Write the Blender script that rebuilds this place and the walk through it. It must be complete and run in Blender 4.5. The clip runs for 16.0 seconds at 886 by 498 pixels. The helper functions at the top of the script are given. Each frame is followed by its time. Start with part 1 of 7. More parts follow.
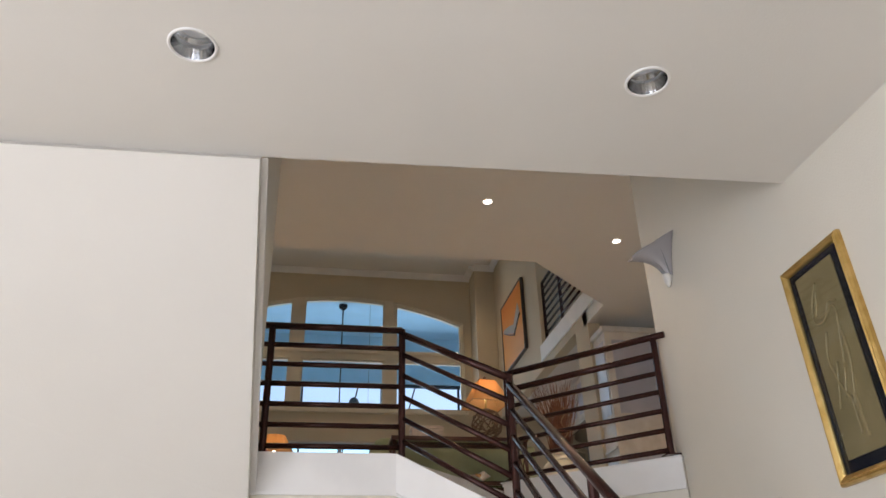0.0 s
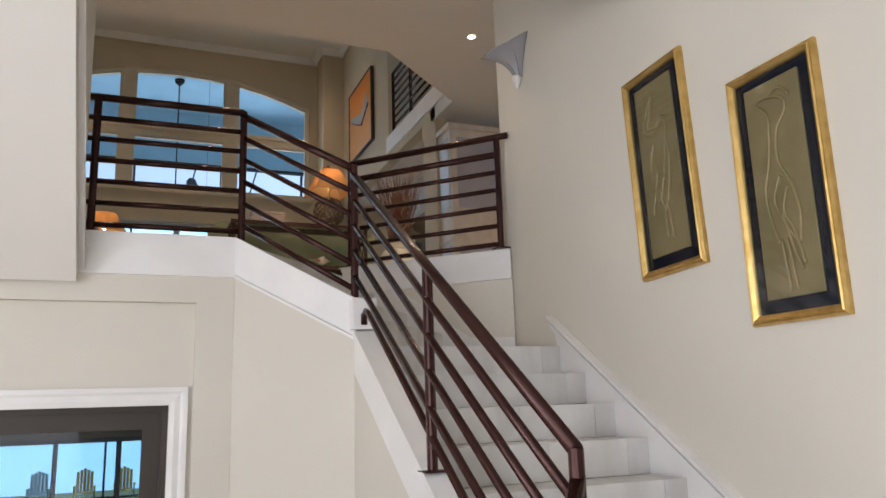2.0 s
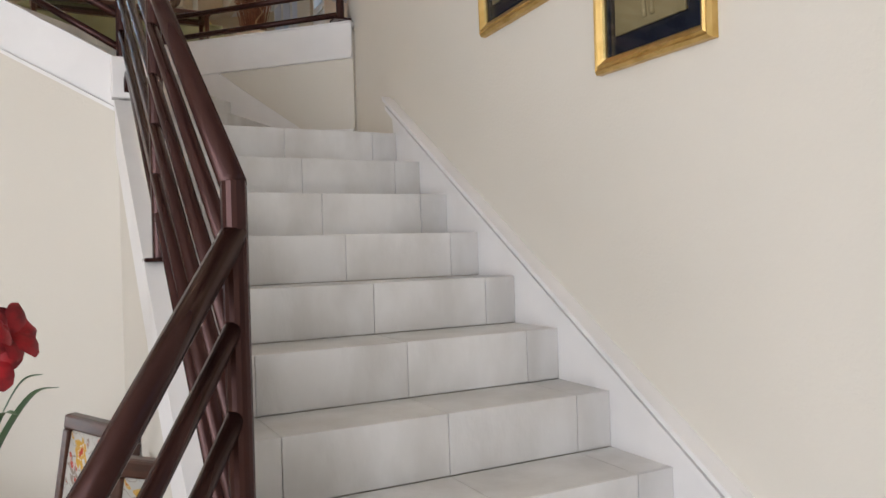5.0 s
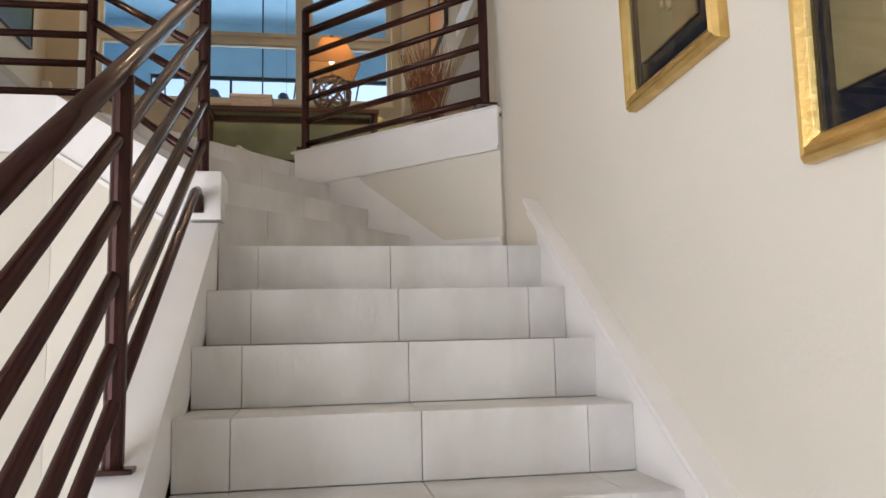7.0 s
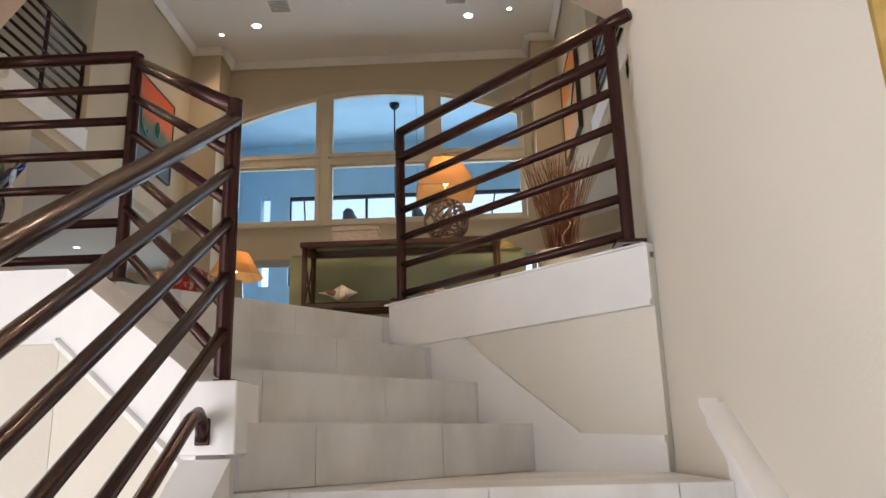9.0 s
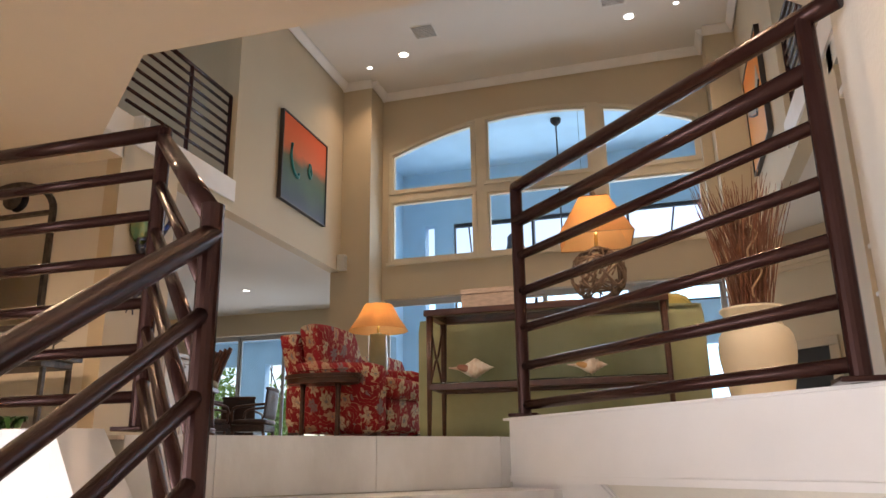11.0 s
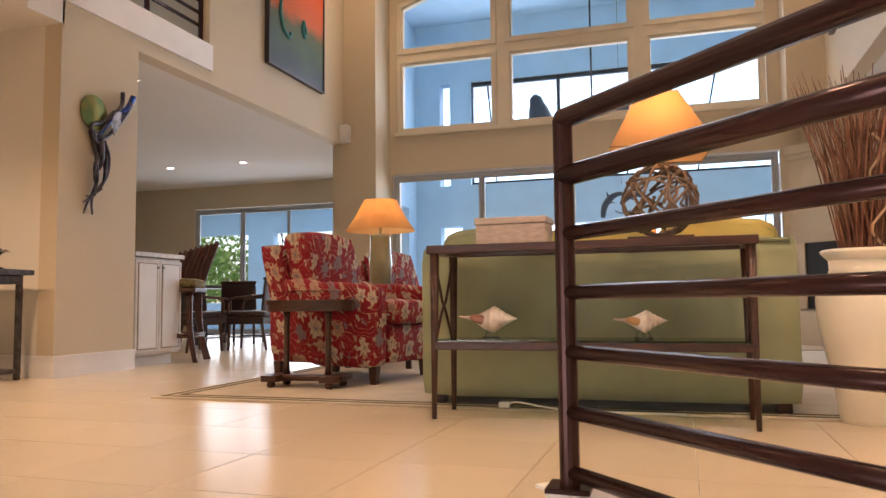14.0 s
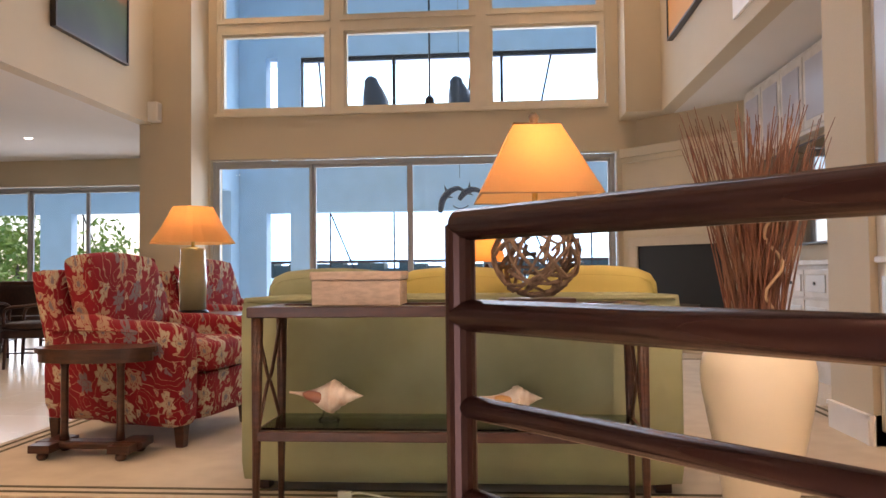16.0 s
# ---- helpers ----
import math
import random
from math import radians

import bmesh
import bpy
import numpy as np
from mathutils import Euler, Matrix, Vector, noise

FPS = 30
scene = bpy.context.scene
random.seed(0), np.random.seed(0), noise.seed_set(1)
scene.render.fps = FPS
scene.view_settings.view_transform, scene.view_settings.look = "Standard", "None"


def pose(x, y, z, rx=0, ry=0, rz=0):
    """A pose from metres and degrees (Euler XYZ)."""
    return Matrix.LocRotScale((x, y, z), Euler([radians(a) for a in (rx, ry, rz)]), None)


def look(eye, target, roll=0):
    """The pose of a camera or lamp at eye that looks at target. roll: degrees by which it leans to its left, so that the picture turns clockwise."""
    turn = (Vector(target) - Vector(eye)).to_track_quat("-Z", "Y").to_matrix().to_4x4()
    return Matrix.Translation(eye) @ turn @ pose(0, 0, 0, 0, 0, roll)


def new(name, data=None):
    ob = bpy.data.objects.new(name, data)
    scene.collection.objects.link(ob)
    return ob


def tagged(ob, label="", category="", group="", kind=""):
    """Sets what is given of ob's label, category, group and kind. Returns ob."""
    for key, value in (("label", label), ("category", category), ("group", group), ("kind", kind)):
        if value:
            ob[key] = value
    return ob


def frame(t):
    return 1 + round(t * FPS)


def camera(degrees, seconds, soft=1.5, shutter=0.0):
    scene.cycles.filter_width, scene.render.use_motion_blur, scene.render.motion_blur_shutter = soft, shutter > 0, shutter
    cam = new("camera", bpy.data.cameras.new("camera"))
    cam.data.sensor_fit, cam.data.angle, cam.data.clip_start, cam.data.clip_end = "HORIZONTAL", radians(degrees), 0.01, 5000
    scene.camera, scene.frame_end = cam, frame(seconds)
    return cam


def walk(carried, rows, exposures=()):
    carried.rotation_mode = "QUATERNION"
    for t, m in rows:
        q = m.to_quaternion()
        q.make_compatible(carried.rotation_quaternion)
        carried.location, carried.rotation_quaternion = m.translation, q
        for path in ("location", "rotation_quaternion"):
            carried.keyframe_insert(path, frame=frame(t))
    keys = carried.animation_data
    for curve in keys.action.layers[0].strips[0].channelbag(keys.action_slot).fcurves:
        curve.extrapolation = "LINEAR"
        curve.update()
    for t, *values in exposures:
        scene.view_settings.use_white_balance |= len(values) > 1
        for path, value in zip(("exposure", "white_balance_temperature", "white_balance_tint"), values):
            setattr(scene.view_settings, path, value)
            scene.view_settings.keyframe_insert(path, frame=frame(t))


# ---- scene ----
cam = camera(61.2, 16.0, soft=1.5)

PATH = [
    (0, (-1.235, -4.1, -1.08), (-0.917, -2.366, -0.134), -1.5),
    (0.5, (-1.24, -4.08, -1.055), (-0.832, -2.289, -0.265), -1.8),
    (1, (-1.241, -4.072, -1.046), (-0.734, -2.253, -0.387), -1.7),
    (1.5, (-1.235, -4.075, -1.048), (-0.617, -2.25, -0.509), -1.9),
    (2, (-1.231, -4.078, -1.061), (-0.489, -2.267, -0.648), -1.9),
    (2.5, (-1.202, -4.078, -1.129), (-0.337, -2.298, -0.837), -1.6),
    (3, (-1.167, -4.083, -1.238), (-0.196, -2.344, -1.061), -1.0),
    (3.5, (-1.021, -4.022, -1.312), (0.017, -2.314, -1.254), -0.6),
    (3.7, (-0.93, -3.982, -1.317), (0.121, -2.28, -1.303), -0.5),
    (5.8, (-0.014, -3.237, -1.303), (0.692, -1.366, -1.248), -1.7),
    (6, (0.07, -3.182, -1.278), (0.711, -1.29, -1.187), -1.4),
    (6.5, (0.264, -2.956, -1.159), (0.721, -1.017, -0.979), -1.1),
    (7, (0.363, -2.775, -1.059), (0.686, -0.815, -0.823), -1.3),
    (7.5, (0.395, -2.558, -0.914), (0.633, -0.593, -0.628), -1.4),
    (8, (0.48, -2.323, -0.838), (0.617, -0.36, -0.482), -1.5),
    (8.5, (0.571, -2.089, -0.707), (0.609, -0.138, -0.271), -1.6),
    (9, (0.59, -1.876, -0.611), (0.525, 0.058, -0.105), -1.6),
    (9.5, (0.626, -1.681, -0.48), (0.466, 0.229, 0.091), -1.5),
    (10, (0.743, -1.491, -0.38), (0.452, 0.393, 0.224), -1.2),
    (10.2, (0.775, -1.424, -0.317), (0.422, 0.452, 0.279), -1.0),
    (12.3, (0.669, -0.662, 0.113), (0.011, 1.187, 0.497), -1.2),
    (12.5, (0.654, -0.626, 0.149), (-0.008, 1.23, 0.493), -1.1),
    (13, (0.616, -0.496, 0.257), (-0.038, 1.38, 0.483), -0.9),
    (13.5, (0.577, -0.329, 0.364), (-0.064, 1.557, 0.536), -0.5),
    (14, (0.535, -0.202, 0.449), (-0.072, 1.698, 0.593), -0.6),
    (14.5, (0.484, -0.067, 0.56), (-0.054, 1.855, 0.687), -1.1),
    (15, (0.439, 0.083, 0.622), (0.013, 2.034, 0.725), -0.9),
    (15.5, (0.409, 0.235, 0.748), (0.113, 2.211, 0.833), -0.7),
    (16, (0.345, 0.396, 0.802), (0.184, 2.388, 0.864), -0.6),
]
walk(cam, [(t, look(eye, target, roll)) for t, eye, target, roll in PATH],
     [(0, 0.02, 6000, 9), (3.5, -0.04, 6000, 9), (6.5, 0.28, 6100, 9), (9.5, 0.55, 6250, 12), (10.2, 0.62, 6350, 14), (12.3, 0.96, 6800, 20), (14.0, 1.04, 6850, 23), (16.0, 1.08, 6900, 25)])

# ---- world and sun ----
world = bpy.data.worlds.new("sky")
scene.world = world
world.use_nodes = True
wn = world.node_tree.nodes
sky = wn.new("ShaderNodeTexSky")
sky.sky_type, sky.sun_disc = "NISHITA", False
sky.sun_elevation, sky.sun_rotation = radians(50), radians(20)
wn["Background"].inputs[1].default_value = 0.15
world.node_tree.links.new(sky.outputs[0], wn["Background"].inputs[0])
sun = new("sun", bpy.data.lights.new("sun", "SUN"))
sun.data.energy, sun.data.angle, sun.data.color = 2.5, radians(0.5), (1.0, 0.95, 0.88)
sun.matrix_world = look((0, 0, 0), (-math.sin(radians(20)) * 0.64, -0.60, -0.77))


def area_lamp(name, m, w, h, power, color=(1, 1, 1)):
    data = bpy.data.lights.new(name, "AREA")
    data.shape, data.size, data.size_y, data.energy, data.color = "RECTANGLE", w, h, power, color
    ob = new(name, data)
    ob.matrix_world = m
    return ob


def spot_lamp(name, x, y, z, power, color=(1.0, 0.76, 0.5), spread=110):
    data = bpy.data.lights.new(name, "SPOT")
    data.energy, data.color, data.spot_size, data.spot_blend, data.shadow_soft_size = power, color, radians(spread), 0.8, 0.06
    ob = new(name, data)
    ob.location = (x, y, z)
    return ob


# daylight through the tall unseen entry glazing, the rear glazing and the kitchen doors
area_lamp("entry_daylight", look((-2.9, -6.5, -0.9), (1.2, -1.5, -0.3)), 4.2, 3.6, 125, (0.97, 0.97, 1.0))
# added fill that brightens the right-hand stair wall; no window stands here
area_lamp("foyer_side_daylight", look((-5.8, -4.2, -1.2), (1.2, -2.6, -0.4)), 3.6, 3.0, 215, (0.98, 0.97, 1.0))
area_lamp("rear_daylight", look((-0.7, 8.95, 1.1), (-0.7, 3, 0.6)), 4.4, 2.0, 13, (0.80, 0.90, 1.0))
area_lamp("rear_daylight_high", look((-0.7, 8.9, 3.5), (-0.7, 3, 2.0)), 4.2, 1.6, 11, (0.80, 0.90, 1.0))
area_lamp("kitchen_daylight", look((-5.6, 10.6, 1.1), (-5, 4, 0.8)), 3.0, 1.8, 9, (0.85, 0.93, 1.0))
area_lamp("lanai_daylight", look((-0.2, 12.9, 2.6), (-0.4, 9, 2.4)), 6.5, 4.6, 170, (0.72, 0.88, 1.0))
area_lamp("porch_daylight", look((-7.0, 13.5, 1.3), (-6.6, 10, 1.0)), 4.5, 1.8, 42, (0.85, 0.95, 1.0))
# recessed downlights, warm, with added fill spots where no fixture is built
# the two at y 4.2 have no fixture: added to brighten the furniture
for x, y in ((-2.99, 8.08), (-2.4, 7.88), (0.73, 7.87), (1.32, 7.74), (-2.6, 4.2), (1.2, 4.2)):
    spot_lamp("great_downlight", x, y, 5.38, 24 if y > 7 else 70, (1.0, 0.72, 0.44))
# the pair beyond x -2 is added fill for the left hall, without fixtures
for x, y in ((0.2, 1.44), (1.63, 1.99), (-2.9, 2.0), (-4.6, 2.2)):
    spot_lamp("hall_downlight", x, y, 2.4, 42 if x > -2 else 62, (1.0, 0.72, 0.46), spread=140)
# the spot at (-5.6, 6.0) is extra fill under a bare ceiling
for x, y in ((-6.7, 8.8), (-5.45, 8.8), (-4.1, 5.3), (-5.6, 6.0)):
    spot_lamp("kitchen_downlight", x, y, 2.44, 9, (1.0, 0.68, 0.38), spread=140)

# ---- materials ----
MATS = {}


def mat(name, color, rough=0.5, metal=0.0, color2=None, scale=4.0, bump=0.0, bump_scale=60.0, vary=0.0, emit=0.0, coat=0.0, detail=4.0, stretch=(1, 1, 1)):
    """A surface: two tones mixed by noise at one scale, fine relief at another, and a small change from piece to piece."""
    if name in MATS:
        return MATS[name]
    m = bpy.data.materials.new(name)
    MATS[name] = m
    m.use_nodes = True
    n, l = m.node_tree.nodes, m.node_tree.links
    b = n["Principled BSDF"]
    b.inputs["Roughness"].default_value, b.inputs["Metallic"].default_value = rough, metal
    b.inputs["Coat Weight"].default_value = coat
    co = n.new("ShaderNodeTexCoord")
    mp = n.new("ShaderNodeMapping")
    mp.inputs["Scale"].default_value = stretch
    l.new(co.outputs["Object"], mp.inputs[0])
    c1 = (*color, 1)
    c2 = (*(color2 or tuple(v * 0.93 for v in color)), 1)
    tex = n.new("ShaderNodeTexNoise")
    tex.inputs["Scale"].default_value, tex.inputs["Detail"].default_value = scale, detail
    l.new(mp.outputs[0], tex.inputs["Vector"])
    ramp = n.new("ShaderNodeValToRGB")
    ramp.color_ramp.elements[0].position, ramp.color_ramp.elements[1].position = 0.38, 0.64
    ramp.color_ramp.elements[0].color, ramp.color_ramp.elements[1].color = c1, c2
    l.new(tex.outputs[0], ramp.inputs[0])
    out = ramp.outputs[0]
    if vary:
        info = n.new("ShaderNodeObjectInfo")
        hs = n.new("ShaderNodeHueSaturation")
        mr = n.new("ShaderNodeMapRange")
        mr.inputs["To Min"].default_value, mr.inputs["To Max"].default_value = 1 - vary, 1 + vary
        l.new(info.outputs["Random"], mr.inputs[0])
        l.new(mr.outputs[0], hs.inputs["Value"])
        l.new(out, hs.inputs["Color"])
        out = hs.outputs[0]
    l.new(out, b.inputs["Base Color"])
    if bump:
        t2 = n.new("ShaderNodeTexNoise")
        t2.inputs["Scale"].default_value, t2.inputs["Detail"].default_value = bump_scale, 3
        l.new(mp.outputs[0], t2.inputs["Vector"])
        bp = n.new("ShaderNodeBump")
        bp.inputs["Strength"].default_value, bp.inputs["Distance"].default_value = bump, 0.004
        l.new(t2.outputs[0], bp.inputs["Height"])
        l.new(bp.outputs[0], b.inputs["Normal"])
        mr2 = n.new("ShaderNodeMapRange")
        mr2.inputs["To Min"].default_value, mr2.inputs["To Max"].default_value = max(rough - 0.06, 0.02), min(rough + 0.08, 1)
        l.new(tex.outputs[0], mr2.inputs[0])
        l.new(mr2.outputs[0], b.inputs["Roughness"])
    if emit:
        l.new(out, b.inputs["Emission Color"])
        b.inputs["Emission Strength"].default_value = emit
    return m


WALL = mat("wall_paint", (0.70, 0.66, 0.585), 0.75, bump=0.3, bump_scale=90, scale=1.2, color2=(0.68, 0.64, 0.565))
CEIL = mat("ceiling_paint", (0.74, 0.71, 0.67), 0.85, bump=0.2, bump_scale=80, scale=1.0, color2=(0.72, 0.69, 0.65))
GWALL = mat("great_room_paint", (0.60, 0.51, 0.37), 0.7, bump=0.3, bump_scale=90, scale=1.0, color2=(0.575, 0.485, 0.35))
TRIM = mat("white_trim", (0.86, 0.84, 0.83), 0.4, bump=0.05, scale=3)
STAIRTILE = mat("stair_tile", (0.73, 0.715, 0.70), 0.33, color2=(0.60, 0.58, 0.555), scale=3.2, bump=0.3, bump_scale=30, vary=0.06, detail=10, stretch=(1.6, 1.6, 0.8))
FLOORTILE = mat("floor_tile", (0.71, 0.60, 0.45), 0.21, color2=(0.685, 0.575, 0.43), scale=1.6, bump=0.04, bump_scale=25, vary=0.035, detail=8)
_fb = FLOORTILE.node_tree.nodes["Principled BSDF"].inputs["Roughness"]
FLOORTILE.node_tree.links.remove(_fb.links[0])
_fb.default_value = 0.21
for _n in FLOORTILE.node_tree.nodes:
    if _n.type == "VALTORGB":
        _n.color_ramp.elements[0].position, _n.color_ramp.elements[1].position = 0.25, 0.80
GROUT = mat("grout", (0.58, 0.54, 0.47), 0.9, bump=0.3)
RAIL = mat("bronze_paint", (0.048, 0.018, 0.015), 0.25, 0.45, scale=5, color2=(0.042, 0.016, 0.013))
RAIL.node_tree.nodes["Principled BSDF"].inputs["Specular IOR Level"].default_value = 0.3
# cool outdoor daylight against the warm interior is put into the stucco's blue
LANAI = mat("daylight_blue_stucco", (0.44, 0.64, 0.80), 0.8, bump=0.3, bump_scale=120, scale=2)
DARKFRAME = mat("dark_window_frame", (0.03, 0.03, 0.035), 0.4, 0.3)
WOOD = mat("dark_wood", (0.040, 0.015, 0.010), 0.3, color2=(0.075, 0.028, 0.016), scale=9, bump=0.15, bump_scale=60, stretch=(1, 1, 6))


def glass_mat(name, tint=(0.9, 0.95, 0.98), clear=0.9):
    m = bpy.data.materials.new(name)
    m.use_nodes = True
    n, l = m.node_tree.nodes, m.node_tree.links
    n.remove(n["Principled BSDF"])
    tr, gl, mix, fr = n.new("ShaderNodeBsdfTransparent"), n.new("ShaderNodeBsdfGlossy"), n.new("ShaderNodeMixShader"), n.new("ShaderNodeFresnel")
    tr.inputs[0].default_value = (*tint, 1)
    gl.inputs["Roughness"].default_value = 0.01
    fr.inputs[0].default_value = 1.45
    l.new(fr.outputs[0], mix.inputs[0])
    l.new(tr.outputs[0], mix.inputs[1])
    l.new(gl.outputs[0], mix.inputs[2])
    l.new(mix.outputs[0], n["Material Output"].inputs[0])
    return m


GLASS = glass_mat("window_glass")


# ---- mesh helpers ----
def finish(name, bm, material, parent=None, label="", smooth=False, kind=""):
    me = bpy.data.meshes.new(name)
    bmesh.ops.recalc_face_normals(bm, faces=bm.faces)
    bm.to_mesh(me)
    bm.free()
    if smooth:
        for p in me.polygons:
            p.use_smooth = True
    me.materials.append(material)
    ob = new(name, me)
    ob.parent = parent
    return tagged(ob, label=label, kind=kind)


def part(name, bm, material, parent, label="", smooth=False):
    return finish(name, bm, material, parent, label, smooth)


def thing(name, x, y, z, label, category, group="", rz=0):
    ob = new(name)
    ob.matrix_world = pose(x, y, z, 0, 0, rz)
    return tagged(ob, label=label, category=category, group=group)


def add_box(bm, x0, x1, y0, y1, z0, z1, m=None):
    pts = [(x, y, z) for z in (z0, z1) for x, y in ((x0, y0), (x1, y0), (x1, y1), (x0, y1))]
    v = [bm.verts.new(m @ Vector(p) if m else p) for p in pts]
    for f in ((3, 2, 1, 0), (4, 5, 6, 7), (0, 1, 5, 4), (1, 2, 6, 5), (2, 3, 7, 6), (3, 0, 4, 7)):
        bm.faces.new([v[i] for i in f])
    return v


def box(x0, x1, y0, y1, z0, z1, bevel=0.0, m=None, seg=2):
    bm = bmesh.new()
    add_box(bm, x0, x1, y0, y1, z0, z1, m)
    if bevel:
        bmesh.ops.bevel(bm, geom=bm.edges[:], offset=bevel, segments=seg, affect="EDGES", profile=0.5)
    return bm


def prism(outline, z0, z1, bm=None, m=None):
    """A flat outline of (x, y) carried from z0 to z1; m lays it in another plane."""
    bm = bm or bmesh.new()
    low = [bm.verts.new(m @ Vector((x, y, z0)) if m else (x, y, z0)) for x, y in outline]
    top = [bm.verts.new(m @ Vector((x, y, z1)) if m else (x, y, z1)) for x, y in outline]
    bm.faces.new(low[::-1])
    bm.faces.new(top)
    for i in range(len(low)):
        j = (i + 1) % len(low)
        bm.faces.new((low[i], low[j], top[j], top[i]))
    return bm


def sheet(points, thick):
    """A slab: a planar polygon in space, thickened along its normal."""
    p = [Vector(q) for q in points]
    nrm = (p[1] - p[0]).cross(p[2] - p[0]).normalized() * thick
    bm = bmesh.new()
    a, b = [bm.verts.new(q) for q in p], [bm.verts.new(q + nrm) for q in p]
    bm.faces.new(a)
    bm.faces.new(b[::-1])
    for i in range(len(a)):
        j = (i + 1) % len(a)
        bm.faces.new((a[i], b[i], b[j], a[j]))
    return bm


def tube(points, r, seg=12, bm=None, closed=False, r2=None):
    """A round bar through the points, mitred at its bends."""
    bm = bm or bmesh.new()
    p = [Vector(q) for q in points]
    n = len(p)
    rings = []
    side = None
    for i in range(n):
        a = p[i] - p[i - 1] if i or closed else p[1] - p[0]
        b = p[(i + 1) % n] - p[i] if i < n - 1 or closed else a
        a, b = a.normalized(), b.normalized()
        d = (a + b).normalized() if (a + b).length > 1e-6 else a
        if side is None:
            side = d.cross(Vector((0, 0, 1)))
            if side.length < 0.1:
                side = d.cross(Vector((1, 0, 0)))
        side = (side - d * side.dot(d)).normalized()
        up = d.cross(side)
        rr = r + (r2 - r) * i / (n - 1) if r2 is not None else r
        k = min(1 / max(a.dot(d), 0.5), 2)
        bend = (a - b)
        bend = bend.normalized() if bend.length > 1e-5 else None
        ring = []
        for s in range(seg):
            t = 2 * math.pi * s / seg
            off = (side * math.cos(t) + up * math.sin(t)) * rr
            if bend:
                off += bend * off.dot(bend) * (k - 1)
            ring.append(bm.verts.new(p[i] + off))
        rings.append(ring)
    for i in range(n if closed else n - 1):
        A, B = rings[i], rings[(i + 1) % n]
        for s in range(seg):
            bm.faces.new((A[s], A[(s + 1) % seg], B[(s + 1) % seg], B[s]))
    if not closed:
        bm.faces.new(rings[0][::-1])
        bm.faces.new(rings[-1])
    return bm


def lathe(profile, seg=32, bm=None, x=0, y=0):
    """A turned body from (radius, height) pairs."""
    bm = bm or bmesh.new()
    rings = [[bm.verts.new((x + r * math.cos(2 * math.pi * s / seg), y + r * math.sin(2 * math.pi * s / seg), z)) for s in range(seg)] for r, z in profile]
    for A, B in zip(rings, rings[1:]):
        for s in range(seg):
            bm.faces.new((A[s], A[(s + 1) % seg], B[(s + 1) % seg], B[s]))
    bm.faces.new(rings[0][::-1])
    bm.faces.new(rings[-1])
    return bm


def structure(name, bm, material, label="", smooth=False):
    return finish(name, bm, material, None, label, smooth, "structure")


def wall_with_holes(name, axis, at, thick, u0, u1, z0, z1, holes, material, label=""):
    """A straight wall in the plane axis = at, with right-angled holes (u0, u1, z0, z1) through it."""
    us = sorted({u0, u1, *(v for h in holes for v in h[:2])})
    zs = sorted({z0, z1, *(v for h in holes for v in h[2:])})
    bm = bmesh.new()
    for a, b in zip(us, us[1:]):
        run = None
        cells = []
        for c, d in zip(zs, zs[1:]):
            open_ = any(h[0] <= (a + b) / 2 <= h[1] and h[2] <= (c + d) / 2 <= h[3] for h in holes)
            if open_:
                run = None
            elif run:
                run[1] = d
            else:
                run = [c, d]
                cells.append(run)
        for c, d in cells:
            if axis == "y":
                add_box(bm, a, b, at, at + thick, c, d)
            else:
                add_box(bm, at, at + thick, a, b, c, d)
    bmesh.ops.remove_doubles(bm, verts=bm.verts, dist=1e-5)
    return structure(name, bm, material, label)

# ---- levels ----
FLOOR = -0.035      # upper floor
RISE, RUN = 0.178, 0.271
STEP9 = -0.712      # top of the straight flight
LOW = STEP9 - 13 * RISE
HALL = 2.45         # hall ceiling
GREAT = 5.45        # great room ceiling
WIN = 9.0           # face of the window wall
LX, RX = -3.58, 2.05  # faces of the great room's side walls
UPRISE = (FLOOR - STEP9) / 4
RIGHT_ENDS = [(0.840, 0.999), (0.634, 1.183), (0.428, 1.367), (0.222, 1.551)]
LEFT_ENDS = [(-0.004, 0.053), (-0.21, 0.237), (-0.416, 0.421), (-0.622, 0.605)]

# ---- shell of the stairwell ----
structure("wall_stair", prism([(1.22, -2.95), (1.38, -2.95), (1.38, 0.70), (1.22, 0.70)], LOW, 2.9), WALL)
CANS = ((-1.807, -1.661), (0.147, -1.714))
front = lambda x: -1.03 + (1.22 - x) * 0.13 / 2.78
bm = prism([(1.22, -7.2), (3.6, -7.2), (3.6, -2.95), (1.22, -2.95)], 1.13, 1.25)
cuts = [-6.0, CANS[0][0] - 0.1, CANS[0][0] + 0.1, CANS[1][0] - 0.1, CANS[1][0] + 0.1, 1.22]
for i, (a, b) in enumerate(zip(cuts, cuts[1:])):
    if i % 2 == 0:
        prism([(a, -7.2), (b, -7.2), (b, front(b)), (a, front(a))], 1.13, 1.25, bm)
    else:
        cx, cy = CANS[i // 2]
        prism([(a, -7.2), (b, -7.2), (b, cy - 0.1), (a, cy - 0.1)], 1.13, 1.25, bm)
        prism([(a, cy + 0.1), (b, cy + 0.1), (b, front(b)), (a, front(a))], 1.13, 1.25, bm)
        n = 32
        ring, sq = [], []
        for s in range(n):
            t = 2 * math.pi * s / n
            c_, s_ = math.cos(t), math.sin(t)
            k = 0.1 / max(abs(c_), abs(s_))
            ring.append(bm.verts.new((cx + 0.089 * c_, cy + 0.089 * s_, 1.13)))
            sq.append(bm.verts.new((cx + k * c_, cy + k * s_, 1.13)))
        for s in range(n):
            bm.faces.new((ring[s], ring[(s + 1) % n], sq[(s + 1) % n], sq[s]))
